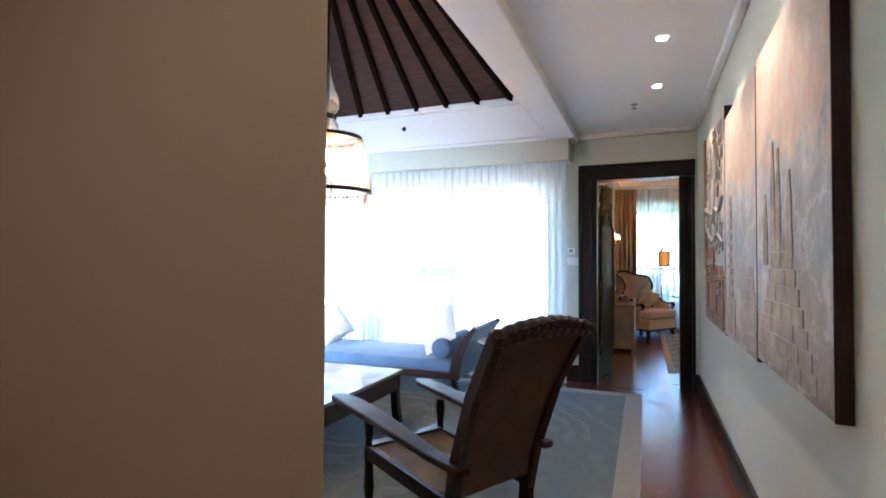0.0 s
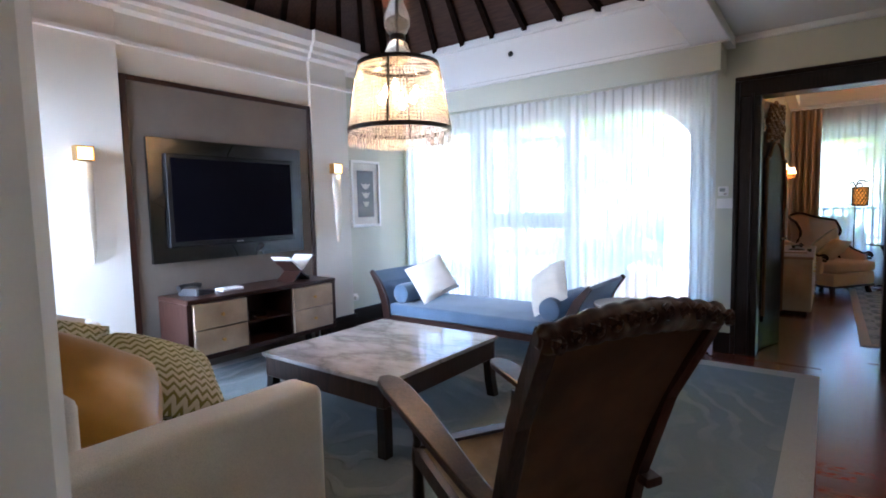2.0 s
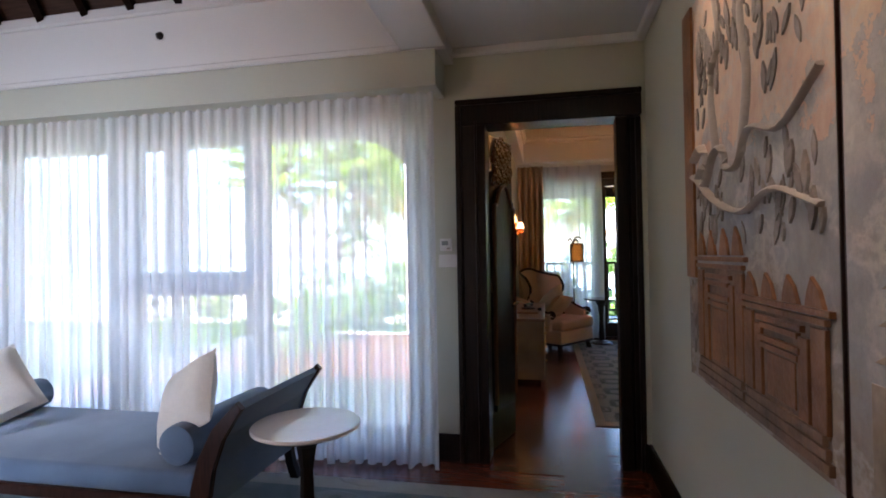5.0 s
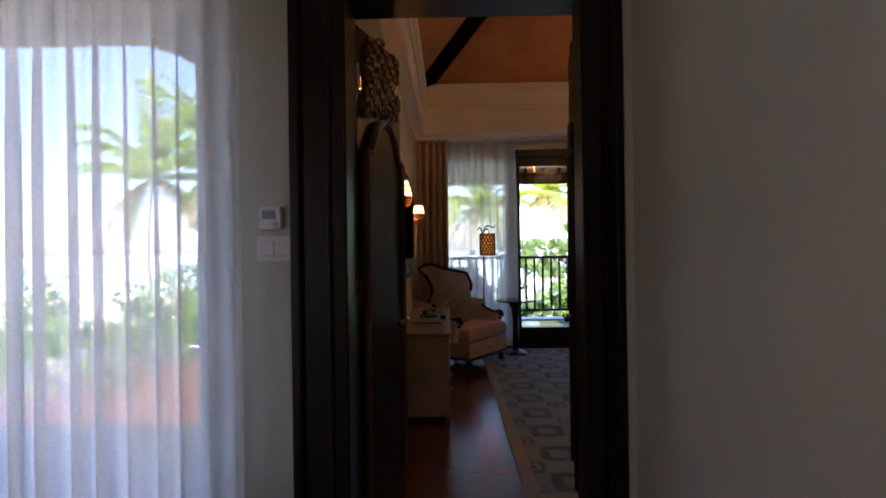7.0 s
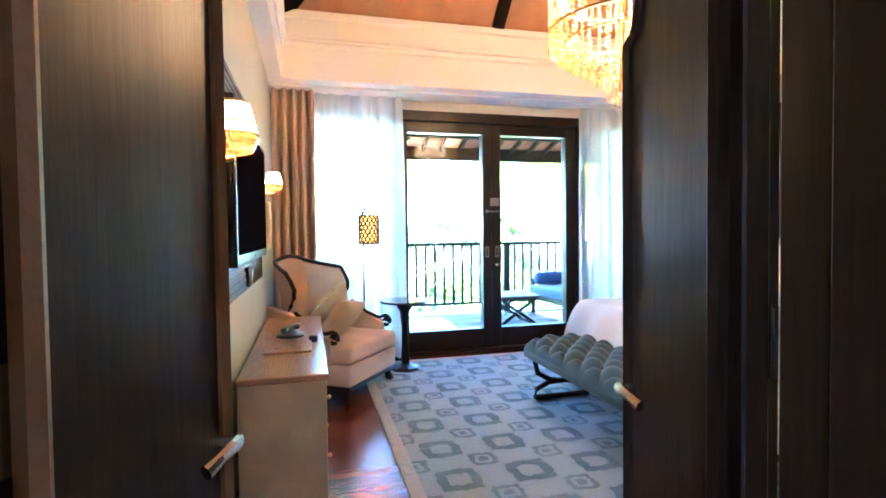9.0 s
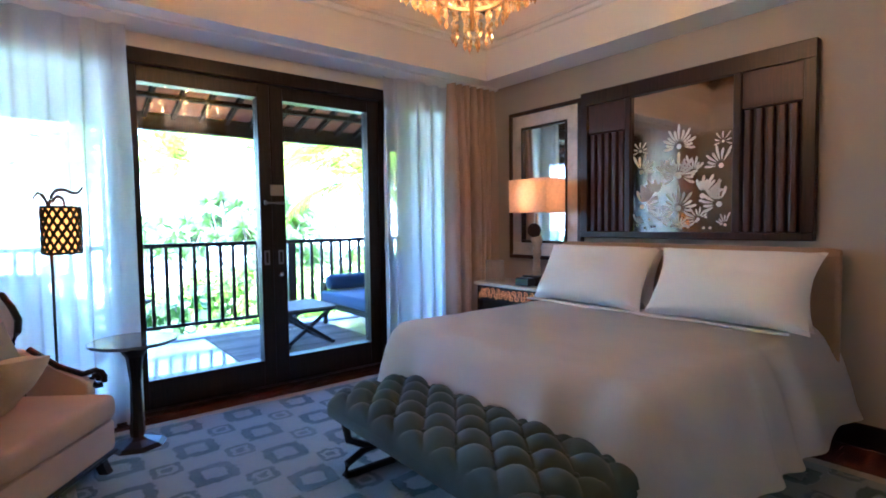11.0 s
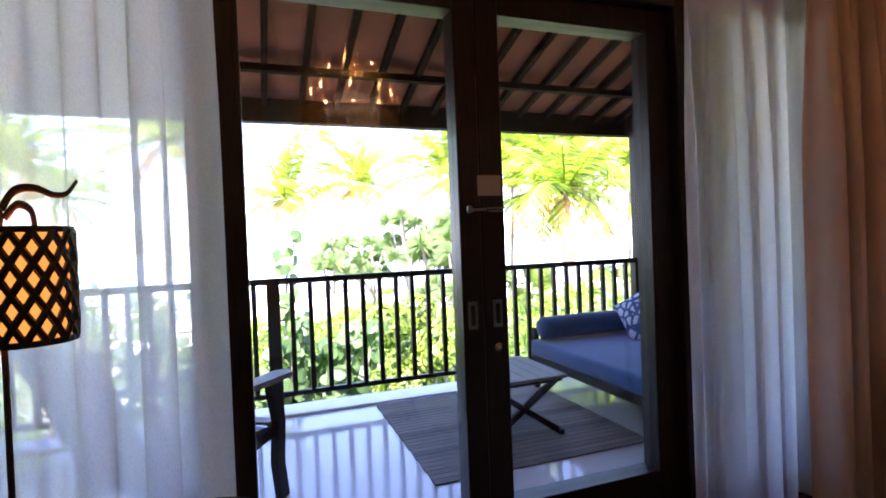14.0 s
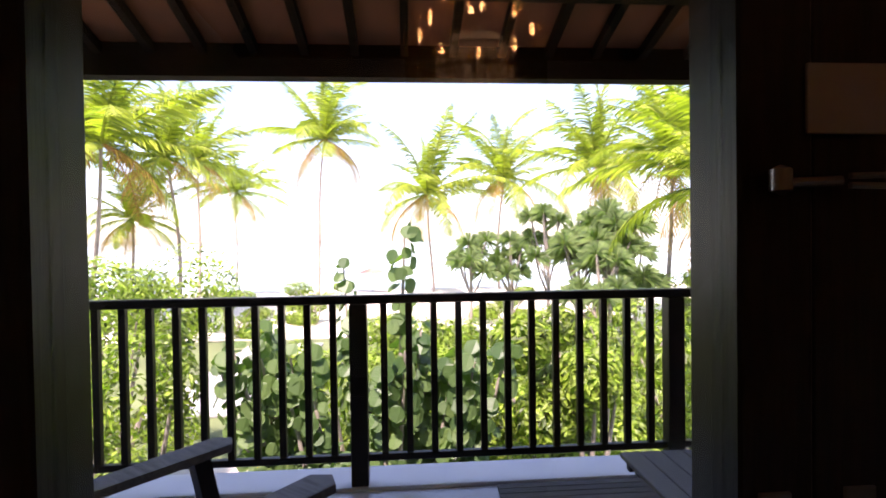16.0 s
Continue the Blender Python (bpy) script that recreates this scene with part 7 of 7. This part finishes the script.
ot = thing("folding_table", "weathered timber folding table with crossed legs", "table", Matrix.Translation((2.55, 11.93, 0.009)))
M_TEAK = wood("weathered_teak", (0.10, 0.085, 0.07), (0.22, 0.19, 0.16), 0.55, (30, 2, 30), 1.0, 0.05)
for k in range(6):
    bm = B()
    x = -0.30 + 0.1005 * k
    box(bm, x, x + 0.097, -0.33, 0.33, 0.39, 0.412, 0.003)
    part("board", bm, M_TEAK, ot)
for y in (-0.26, 0.26):
    bm = B()
    box(bm, -0.29, 0.29, y - 0.015, y + 0.015, 0.355, 0.39)
    part("rail", bm, M_DARK, ot)
    for s in (1, -1):
        bm = B()
        bar(bm, [(s * 0.25, y + 0.018 * s, 0.36), (-s * 0.25, y + 0.018 * s, 0.015)], 0.03, 0.04)
        part("leg", bm, M_DARK, ot)
for x in (-0.25, 0.25):
    bm = B()
    bar(bm, [(x, -0.32, 0.018), (x, 0.32, 0.018)], 0.035, 0.035)
    part("foot_rail", bm, M_DARK, ot)

# balcony daybed
M_NAVY = fabric("denim_blue_canvas", (0.016, 0.055, 0.15), (0.028, 0.085, 0.20), 420, 0.85, 0.3)
os_ = thing("outdoor_daybed", "dark timber outdoor daybed with denim blue cushions", "daybed", Matrix.Translation((3.78, 11.90, 0)))
bm = B()
box(bm, -0.60, 0.72, -0.80, 0.80, 0.24, 0.31, 0.008)
part("seat_frame", bm, M_DARK, os_)
bm = B()
box(bm, -0.62, 0.70, -0.78, 0.78, 0.312, 0.45, 0.035, 3)
part("seat_cushion", bm, M_NAVY, os_, "denim blue seat cushion", True)
bm = B()
box(bm, 0.72, 0.77, -0.80, 0.80, 0.24, 0.86, 0.006)
part("backrest", bm, M_DARK, os_)
for y in (-0.80, 0.76):
    for x in (-0.58, 0.68):
        bm = B()
        box(bm, x, x + 0.05, y, y + 0.05, 0.0, 0.24 if x > 0 else 0.55, 0.004)
        part("leg", bm, M_DARK, os_)
for y in (-0.69, 0.69):
    bm = B()
    bolster(bm, (-0.56, y, 0.555), (0.66, y, 0.555), 0.10)
    solid("bolster", bm, M_NAVY, "long denim blue bolster on the outdoor daybed", "bolster", smooth=True, at=os_.matrix_basis, group="outdoor bolsters")


def leaf_print(name):
    m, nt, p = nodes_of(name)
    v = nt.nodes.new("ShaderNodeTexVoronoi")
    tc = nt.nodes.new("ShaderNodeTexCoord")
    v.feature = "DISTANCE_TO_EDGE"
    v.inputs["Scale"].default_value = 13.0
    link(nt, tc.outputs["Object"], v.inputs["Vector"])
    n = noise_node(nt, 300, 2)
    col = ramp_node(nt, v.outputs[0], [(0.10, (0.03, 0.07, 0.17)), (0.16, (0.62, 0.66, 0.70))]).outputs[0]
    link(nt, col, p.inputs["Base Color"])
    p.inputs["Roughness"].default_value = 0.9
    bump_to(nt, p, n.outputs[0], 0.3, 0.002)
    return m


M_LEAFP = leaf_print("blue_white_leaf_print")
for x, y, r_ in ((0.28, 0.34, 25), (0.42, -0.12, -15)):
    bm = B()
    cushion(bm, 0.42, 0.42, 0.15)
    solid("throw_pillow", bm, M_LEAFP, "blue and white leaf print pillow on the outdoor daybed", "pillow", smooth=True, at=os_.matrix_basis @ Matrix.Translation((x, y, 0.66)) @ Matrix.Rotation(radians(r_), 4, "Z") @ Matrix.Rotation(radians(-66), 4, "Y") @ Matrix.Rotation(radians(35), 4, "Z"), group="outdoor pillows")

# timber lounge chair
lc = thing("lounge_chair", "weathered timber slatted lounge armchair", "lounge chair", Matrix.Translation((0.52, 11.42, 0)) @ Matrix.Rotation(math.atan2(0.77, 0.64), 4, "Z"))
for s in (1, -1):
    bm = B()
    prism(bm, [(-0.42, s * 0.28 - 0.04), (0.20, s * 0.28 - 0.055), (0.40, s * 0.28 - 0.06), (0.44, s * 0.28), (0.40, s * 0.28 + 0.06), (0.20, s * 0.28 + 0.055), (-0.42, s * 0.28 + 0.04)], "z", 0.655, 0.685, 0.005)
    part("armrest", bm, M_TEAK, lc)
    bm = B()
    bar(bm, [(0.36, s * 0.27, 0.0), (0.33, s * 0.27, 0.20), (0.35, s * 0.27, 0.42), (0.30, s * 0.27, 0.655)], 0.05, 0.06)
    part("leg", bm, M_DARK, lc)
    bm = B()
    bar(bm, [(-0.36, s * 0.27, 0.0), (-0.34, s * 0.27, 0.4), (-0.38, s * 0.27, 0.655)], 0.05, 0.05)
    part("leg", bm, M_DARK, lc)
    bm = B()
    bar(bm, [(-0.36, s * 0.25, 0.27), (0.34, s * 0.25, 0.38)], 0.03, 0.06)
    part("side_rail", bm, M_DARK, lc)
for k in range(8):
    bm = B()
    x = -0.34 + 0.09 * k
    z = 0.305 + (x + 0.36) * 0.157
    box(bm, x, x + 0.075, -0.25, 0.25, z, z + 0.018, 0.003)
    part("seat_slat", bm, M_TEAK, lc)
for k in range(7):
    bm = B()
    y = -0.24 + 0.07 * k
    bar(bm, [(-0.34, y + 0.03, 0.32), (-0.62, y + 0.03, 0.98)], 0.055, 0.018)
    part("back_slat", bm, M_TEAK, lc)
bm = B()
bar(bm, [(-0.62, -0.27, 0.985), (-0.62, 0.27, 0.985)], 0.03, 0.05)
part("back_rail", bm, M_DARK, lc)

# ---- garden ----
GZ = -3.4
bm = B()
box(bm, -1500, 1500, -1500, 2600, GZ - 1.0, GZ)
solid("ground", bm, plain("pale_sandy_lawn", (0.13, 0.16, 0.06), 0.95, 0, 0.4, 9, 0.45, 0.6), "grassy garden ground", "ground", "structure")
bm = B()
box(bm, -9, 6, 14.5, 21.5, GZ, GZ + 0.05)
solid("pavement", bm, plain("cream_paving", (0.55, 0.50, 0.42), 0.8, 0, 0.6, 12, 0.1, 0.2), "cream stone garden paving", "paving", "structure")
bm = B()
box(bm, -900, 900, 36, 62, GZ, GZ + 0.05)
solid("beach", bm, plain("pale_sand", (0.66, 0.60, 0.50), 0.95, 0, 0.3, 8, 0.1, 0.3), "pale sand beach beyond the garden", "beach", "structure")
bm = B()
box(bm, -1400, 1400, 62, 2500, GZ, GZ + 0.04)
solid("water", bm, plain("pale_sea", (0.46, 0.56, 0.58), 0.16, 0, 0.02, 0.8, 0.1, 0.6), "calm pale sea beyond the garden", "sea", "structure")
bm = B()
box(bm, -4.6, 4.75, 0.0, 13.1, GZ, -0.36)
solid("building_base", bm, M_CREAM, "cream lower storey under the rooms", "wall", "structure")


def leaf_material(name, a, b, gloss=0.45):
    m, nt, p = nodes_of(name)
    out = nt.nodes["Material Output"]
    g = nt.nodes.new("ShaderNodeNewGeometry")
    n = noise_node(nt, 1.2, 3)
    k = math_node(nt, "MULTIPLY_ADD", g.outputs["Random Per Island"], 0.6, math_node(nt, "MULTIPLY", n.outputs[0], 0.4))
    col = ramp_node(nt, k, [(0.15, a), (0.8, b)]).outputs[0]
    link(nt, col, p.inputs["Base Color"])
    p.inputs["Roughness"].default_value = gloss
    tl, mx = nt.nodes.new("ShaderNodeBsdfTranslucent"), nt.nodes.new("ShaderNodeMixShader")
    link(nt, mix_node(nt, "MULTIPLY", 1.0, col, (1.1, 1.55, 0.35)), tl.inputs[0])
    mx.inputs[0].default_value = 0.45
    link(nt, p.outputs[0], mx.inputs[1]), link(nt, tl.outputs[0], mx.inputs[2])
    link(nt, mx.outputs[0], out.inputs[0])
    return m


M_PALM = leaf_material("palm_leaf", (0.055, 0.10, 0.014), (0.44, 0.47, 0.055))
M_SHRUB = leaf_material("shrub_leaf", (0.008, 0.022, 0.005), (0.33, 0.45, 0.05))
M_GRAPE = leaf_material("sea_grape_leaf", (0.04, 0.09, 0.025), (0.13, 0.20, 0.06))
M_PAND = leaf_material("pandanus_leaf", (0.07, 0.13, 0.05), (0.38, 0.46, 0.20))
M_TRUNK = plain("palm_bark", (0.32, 0.27, 0.22), 0.9, 0, 3, 20, 0.3, 0.6)
M_DRYFROND = leaf_material("dry_frond", (0.26, 0.13, 0.04), (0.48, 0.28, 0.08))


def frond(bm, base, yaw_, pitch_, ln, droop, rnd, width=0.55, n=46):
    c, s = math.cos(yaw_), math.sin(yaw_)
    pts = []
    x = z = 0.0
    a = pitch_
    for k in range(n + 1):
        pts.append(Vector((base[0] + c * x, base[1] + s * x, base[2] + z)))
        x += math.cos(a) * ln / n
        z += math.sin(a) * ln / n
        a -= droop / n * (0.5 + 1.1 * k / n)
    tube(bm, pts[::4] + [pts[-1]], [0.035 * (1 - 0.85 * i / (len(pts[::4]))) * ln / 3 for i in range(len(pts[::4]) + 1)], 4)
    side = Vector((-s, c, 0))
    for k in range(3, n):
        t = k / n
        d = (pts[k + 1] - pts[k - 1]).normalized() if k < n else (pts[k] - pts[k - 1]).normalized()
        w = ln * 0.22 * (math.sin(math.pi * min(1, t * 0.9 + 0.12)) ** 0.7) * rnd.uniform(0.85, 1.1)
        for q in (1, -1):
            tip = pts[k] + side * (q * w * 0.72) + d * (w * 0.6) + Vector((0, 0, -w * rnd.uniform(0.25, 0.6)))
            hw = d * (ln * 0.0088)
            mid = pts[k].lerp(tip, 0.5) + Vector((0, 0, w * 0.08))
            v = [bm.verts.new(p) for p in (pts[k] - hw, pts[k] + hw, mid + hw * 0.9, tip, mid - hw * 0.9)]
            bm.faces.new(v)


def palm(x, y, crown_z, ln, seed, lean=0.0, count=25, dry=8):
    rnd = random.Random(seed)
    ln *= rnd.uniform(1.75, 2.3)
    p = thing("palm_tree", "coconut palm with feathery green fronds", "palm tree", Matrix.Translation((x, y, GZ)), "garden palms")
    h = crown_z - GZ
    bm = B()
    pts = [(lean * (k / 10) ** 2 + 0.12 * math.sin(k * 0.5 + seed), 0.1 * math.sin(k * 0.35 + seed), h * k / 10) for k in range(11)]
    off = Vector(pts[-1])
    tube(bm, pts, [0.14 - 0.006 * k for k in range(11)], 9)
    part("trunk", bm, M_TRUNK, p, "", True)
    bm = B()
    for k in range(count):
        frond(bm, off, 2.399 * k + rnd.uniform(-0.2, 0.2), radians(88 - 100 * (k / count) ** 1.2 + rnd.uniform(-14, 14)), ln * rnd.uniform(0.6, 1.2), rnd.uniform(0.3, 1.7), rnd)
    part("crown", bm, M_PALM, p, "feathery green crown")
    bm = B()
    for k in range(dry):
        frond(bm, off, rnd.uniform(0, 6.28), radians(-25), ln * 0.75, 1.2, rnd, n=22)
    part("dry_fronds", bm, M_DRYFROND, p, "drooping dry fronds")
    return p


EX, EY, EZ = 1.263, 9.921, 1.427
def garden_spot(side, dist):
    return EX + dist * (side + 0.072), EY + dist * (1 - 0.072 * side)


for k, (side, dist, rise, ln, lean) in enumerate(((-0.66, 27, 0.20, 3.6, 0.6), (-0.53, 33, 0.17, 3.4, -0.5), (-0.225, 46, 0.20, 4.2, 0.9), (-0.03, 48, 0.09, 3.8, -0.4), (0.117, 50, 0.12, 3.8, 0.5), (0.30, 40, 0.14, 3.7, -0.6), (0.45, 27, 0.16, 3.6, 0.4), (0.56, 23, 0.14, 3.4, -0.3), (-0.40, 70, 0.10, 3.6, 0.2), (0.75, 26, 0.15, 3.6, 0.2), (-0.85, 30, 0.18, 3.8, 0.2), (1.0, 30, 0.12, 3.8, 0.1), (0.60, 13, 0.10, 1.9, 0.0), (-0.60, 34, 0.05, 2.6, 0.4), (-0.47, 44, 0.16, 3.0, 0.3))):
    x, y = garden_spot(side, dist)
    palm(x - lean, y, EZ + rise * dist, ln, 30 + k, lean)


def rosette(bm, c, r, n, rnd, up=0.6):
    for k in range(n):
        a, e = rnd.uniform(0, 6.283), rnd.uniform(-0.5, 1.45)
        d = Vector((math.cos(a) * math.cos(e), math.sin(a) * math.cos(e), math.sin(e)))
        s = d.cross(Vector((0, 0, 1))).normalized() * (r * 0.015)
        p0 = Vector(c)
        p1, p2 = p0 + d * (r * 0.6), p0 + d * r + Vector((0, 0, -0.25 * r))
        v = [bm.verts.new(p) for p in (p0 - s * 0.6, p0 + s * 0.6, p1 + s, p2, p1 - s)]
        bm.faces.new(v)


def leaf_blob(bm, c, rad, n, size, rnd, round_=False, up=0.35):
    for k in range(n):
        d = Vector((rnd.gauss(0, 1), rnd.gauss(0, 1), rnd.gauss(0, 1))).normalized()
        q = rnd.uniform(0.55, 1.0) ** 0.5
        p = Vector(c) + Vector((d.x * rad[0], d.y * rad[1], d.z * rad[2])) * q
        nrm = (d + Vector((rnd.uniform(-0.5, 0.5), rnd.uniform(-0.5, 0.5), up + rnd.uniform(-0.4, 0.4)))).normalized()
        t = nrm.cross(Vector((rnd.uniform(-1, 1), rnd.uniform(-1, 1), rnd.uniform(-1, 1)))).normalized()
        b = nrm.cross(t)
        s = size * rnd.uniform(0.6, 1.15)
        if round_:
            v = [bm.verts.new(p + t * (s * math.cos(j * 1.0472)) + b * (s * math.sin(j * 1.0472)) + nrm * (0.12 * s * (j % 2))) for j in range(6)]
        else:
            v = [bm.verts.new(p + q_) for q_ in (-t * s, b * (s * 0.36) + nrm * 0.1 * s, t * s, -b * (s * 0.36) + nrm * 0.1 * s)]
        bm.faces.new(v)


def shrub(x, y, z0, z1, rx, ry, n, size, seed, material, label, name="shrub", round_=False, lumps=15):
    rnd = random.Random(seed)
    s = thing(name, label, "shrub", Matrix.Translation((x, y, GZ)), "garden shrubs")
    bm = B()
    for k in range(5):
        a = rnd.uniform(0, 6.28)
        tube(bm, [(0.1 * math.cos(a), 0.1 * math.sin(a), 0), (0.35 * rx * math.cos(a), 0.35 * ry * math.sin(a), (z1 - GZ) * 0.45), (0.65 * rx * math.cos(a), 0.65 * ry * math.sin(a), (z1 - GZ) * 0.85)], [0.06, 0.04, 0.015], 6)
    part("stems", bm, M_TRUNK, s)
    bm = B()
    for k in range(lumps):
        c = (rnd.uniform(-0.65, 0.65) * rx, rnd.uniform(-0.6, 0.6) * ry, rnd.uniform(z0, z1) - GZ)
        k_ = rnd.uniform(0.17, 0.40)
        leaf_blob(bm, c, (rx * k_ * 1.2, ry * k_ * 1.2, (z1 - z0) * k_ * 0.7), int(n * 3.4) // lumps, size * 0.46, rnd, round_)
    part("crown", bm, material, s, "uneven leafy crown")
    return s


# sea grape in front of the railing
rnd = random.Random(77)
sg = thing("sea_grape", "sea grape shrub with large round leaves", "shrub", Matrix.Translation((0.9, 15.9, GZ)), "garden shrubs")
bm = B()
bl = B()
for k in range(64):
    a = 2.4 * k
    tipx, tipy, tipz = rnd.uniform(-1.7, 1.5), rnd.uniform(-0.8, 0.8), (0.45 - 2.6 * rnd.random() ** 1.3) - GZ
    if k in (3, 9):
        tipx, tipz = (-0.42, 0.35)[k == 9], 1.15 + 0.45 * (k == 9) - GZ
    pts = [(0.15 * math.cos(a), 0.15 * math.sin(a), 0), (tipx * 0.75, tipy * 0.6, tipz * 0.6), (tipx, tipy, tipz)]
    tube(bm, pts, [0.05, 0.035, 0.012], 6)
    for j in range(48):
        t = 0.40 + 0.60 * j / 47
        p = Vector(pts[1]).lerp(Vector(pts[2]), (t - 0.4) / 0.6)
        out = Vector((rnd.uniform(-1, 1), rnd.uniform(-1, 1), rnd.uniform(-0.3, 0.7))).normalized()
        c = p + out * rnd.uniform(0.05, 0.20)
        nrm = (out + Vector((0, -0.5, 0.3))).normalized()
        u = nrm.cross(Vector((0.3, 0.2, 1))).normalized()
        w = nrm.cross(u)
        s = rnd.uniform(0.06, 0.105)
        v = [bl.verts.new(c + u * (s * math.cos(i * math.pi / 5)) + w * (s * math.sin(i * math.pi / 5)) + nrm * (0.1 * s * math.cos(i * 1.9))) for i in range(10)]
        bl.faces.new(v)
part("stems", bm, M_TRUNK, sg)
part("leaves", bl, M_GRAPE, sg, "large round leathery leaves", kind="stuff")

for k, (x, y, z0, z1, rx, ry, n, sz) in enumerate(((3.6, 16.6, -2.2, 0.25, 1.7, 1.2, 3600, 0.16), (5.9, 17.5, -2.4, 0.1, 1.6, 1.3, 3000, 0.15), (2.4, 19.5, -2.6, 0.0, 1.8, 1.4, 2600, 0.16), (-2.1, 16.2, -2.4, 0.35, 1.0, 1.0, 2200, 0.14), (-4.4, 20.0, -2.2, 0.7, 2.2, 1.8, 3000, 0.17), (-7.5, 19.0, -2.2, 0.9, 2.2, 2.0, 2600, 0.18), (8.8, 19.5, -2.4, 0.2, 2.2, 1.8, 2400, 0.18), (-10.5, 16.0, -2.4, 0.6, 2.2, 2.0, 1800, 0.2), (-5.2, 14.6, -2.6, 0.2, 1.6, 1.2, 2000, 0.16), (-2.8, 8.6, -2.6, 0.1, 1.3, 1.3, 2200, 0.15), (-4.3, 9.6, -2.6, 0.5, 1.4, 1.3, 2200, 0.15), (-1.6, 11.4, -2.6, -0.6, 0.3, 0.4, 300, 0.12), (2.0, 18.2, -2.9, -0.5, 1.6, 1.2, 2600, 0.15), (0.2, 19.4, -2.9, -0.7, 1.6, 1.3, 2400, 0.15), (4.6, 20.4, -2.8, -0.4, 1.9, 1.4, 2400, 0.16), (0.6, 21.5, -2.8, -0.5, 2.0, 1.5, 2400, 0.16), (6.8, 22.5, -2.8, -0.2, 2.2, 1.5, 2200, 0.17), (1.8, 23.5, -2.8, -0.7, 2.2, 1.5, 2200, 0.17))):
    if k == 11:
        continue
    shrub(x, y, z0, z1, rx, ry, n, sz, 100 + k, M_SHRUB, "dense bright green garden shrub")
for k, (side, dist, drop) in enumerate(((-0.62, 24, 0.11), (-0.42, 26, 0.085), (-0.25, 30, 0.075), (0.12, 30, 0.10), (0.30, 26, 0.10), (0.52, 24, 0.08), (-0.85, 22, 0.08), (0.75, 22, 0.06))):
    x, y = garden_spot(side, dist)
    shrub(x, y, GZ + 0.3, EZ - drop * dist, 2.6, 1.6, 1800, 0.22, 200 + k, M_SHRUB, "dense bright green garden shrub", lumps=9)
for k, (side, dist, rise, r) in enumerate(((0.05, 24, -0.005, 1.0), (0.13, 25, 0.0, 1.0), (0.20, 22, 0.05, 0.9), (0.26, 21, 0.01, 1.1), (0.32, 20, 0.05, 1.2), (0.37, 22, -0.02, 1.1), (0.30, 19, -0.03, 1.0))):
    x, y = garden_spot(side, dist)
    rnd = random.Random(300 + k)
    t = thing("screw_pine", "spiky screw pine with sword leaves", "screw pine", Matrix.Translation((x, y, GZ)), "screw pines")
    h = EZ + rise * dist - GZ
    bm = B()
    tube(bm, [(0, 0, 0), (0.1, 0, h * 0.5), (0, 0.05, h)], [0.09, 0.07, 0.06], 7)
    tips = [(0, 0.05, h)]
    for j in range(7):
        a = 2.4 * j + k
        tip = (rnd.uniform(0.35, 1.15) * math.cos(a), rnd.uniform(0.35, 1.0) * math.sin(a), h - rnd.uniform(-0.1, 1.9))
        tube(bm, [(0.05, 0, tip[2] * 0.6), (tip[0] * 0.6, tip[1] * 0.6, tip[2] * 0.8), tip], [0.05, 0.045, 0.04], 6)
        tips.append(tip)
    part("trunk", bm, M_TRUNK, t)
    bm = B()
    for tip in tips:
        rosette(bm, tip, r * 0.74, 110, rnd)
    part("crown", bm, M_PAND, t, "sword leaved rosettes")

gx, gy = garden_spot(-0.40, 20.0)
bm = B()
box(bm, gx - 0.8, gx + 2.6, gy - 6.0, gy + 4.0, GZ + 0.004, GZ + 0.09, 0.02)
solid("garden_terrace", bm, plain("pale_paving", (0.34, 0.33, 0.32), 0.85, 0, 0.8, 14, 0.2, 0.3), "pale paved terrace between the garden shrubs", "terrace", "structure")
pa = thing("parasol", "faded red beach parasol far across the garden", "parasol", Matrix.Translation((*garden_spot(-0.138, 48), GZ)))
bm = B()
lathe(bm, [(0.02, 0), (0.02, 2.3)], 8)
part("pole", bm, M_TEAK, pa)
bm = B()
lathe(bm, [(1.3, 1.95), (0.7, 2.22), (0.03, 2.42), (0.02, 2.40), (0.7, 2.19), (1.3, 1.93)], 8)
part("canopy", bm, plain("faded_red_canvas", (0.50, 0.20, 0.16), 0.9, 0, 2, 60, 0.15, 0.1), pa)

# ---- floor planks ----
rnd = random.Random(12)
bm = B()
box(bm, 0, 1, -0.0440, 0.0440, 0, 0.004, 0.0006)
plank_me = finish(bm, "plank", M_PLANK)
spots = []
y = 1.0
while y < 6.36:
    spots.append((0.035, XR - 0.021, y)) if y < 5.5 else spots.append((-0.40, 0.32, y) if y < 5.85 else (-0.45, 0.55, y))
    y += 0.0885
while y < 10.42:
    spots.append((-0.449, 0.298, y))
    y += 0.0885
for x0, x1, y in spots:
    cut = x0 + (x1 - x0) * rnd.uniform(0.25, 0.75)
    for a, b in ((x0, cut - 0.001), (cut + 0.001, x1)):
        ob = new("plank", plank_me)
        ob.parent = floor
        ob.location = (a, y, 0.0002)
        ob.scale = (b - a, 1, 1)
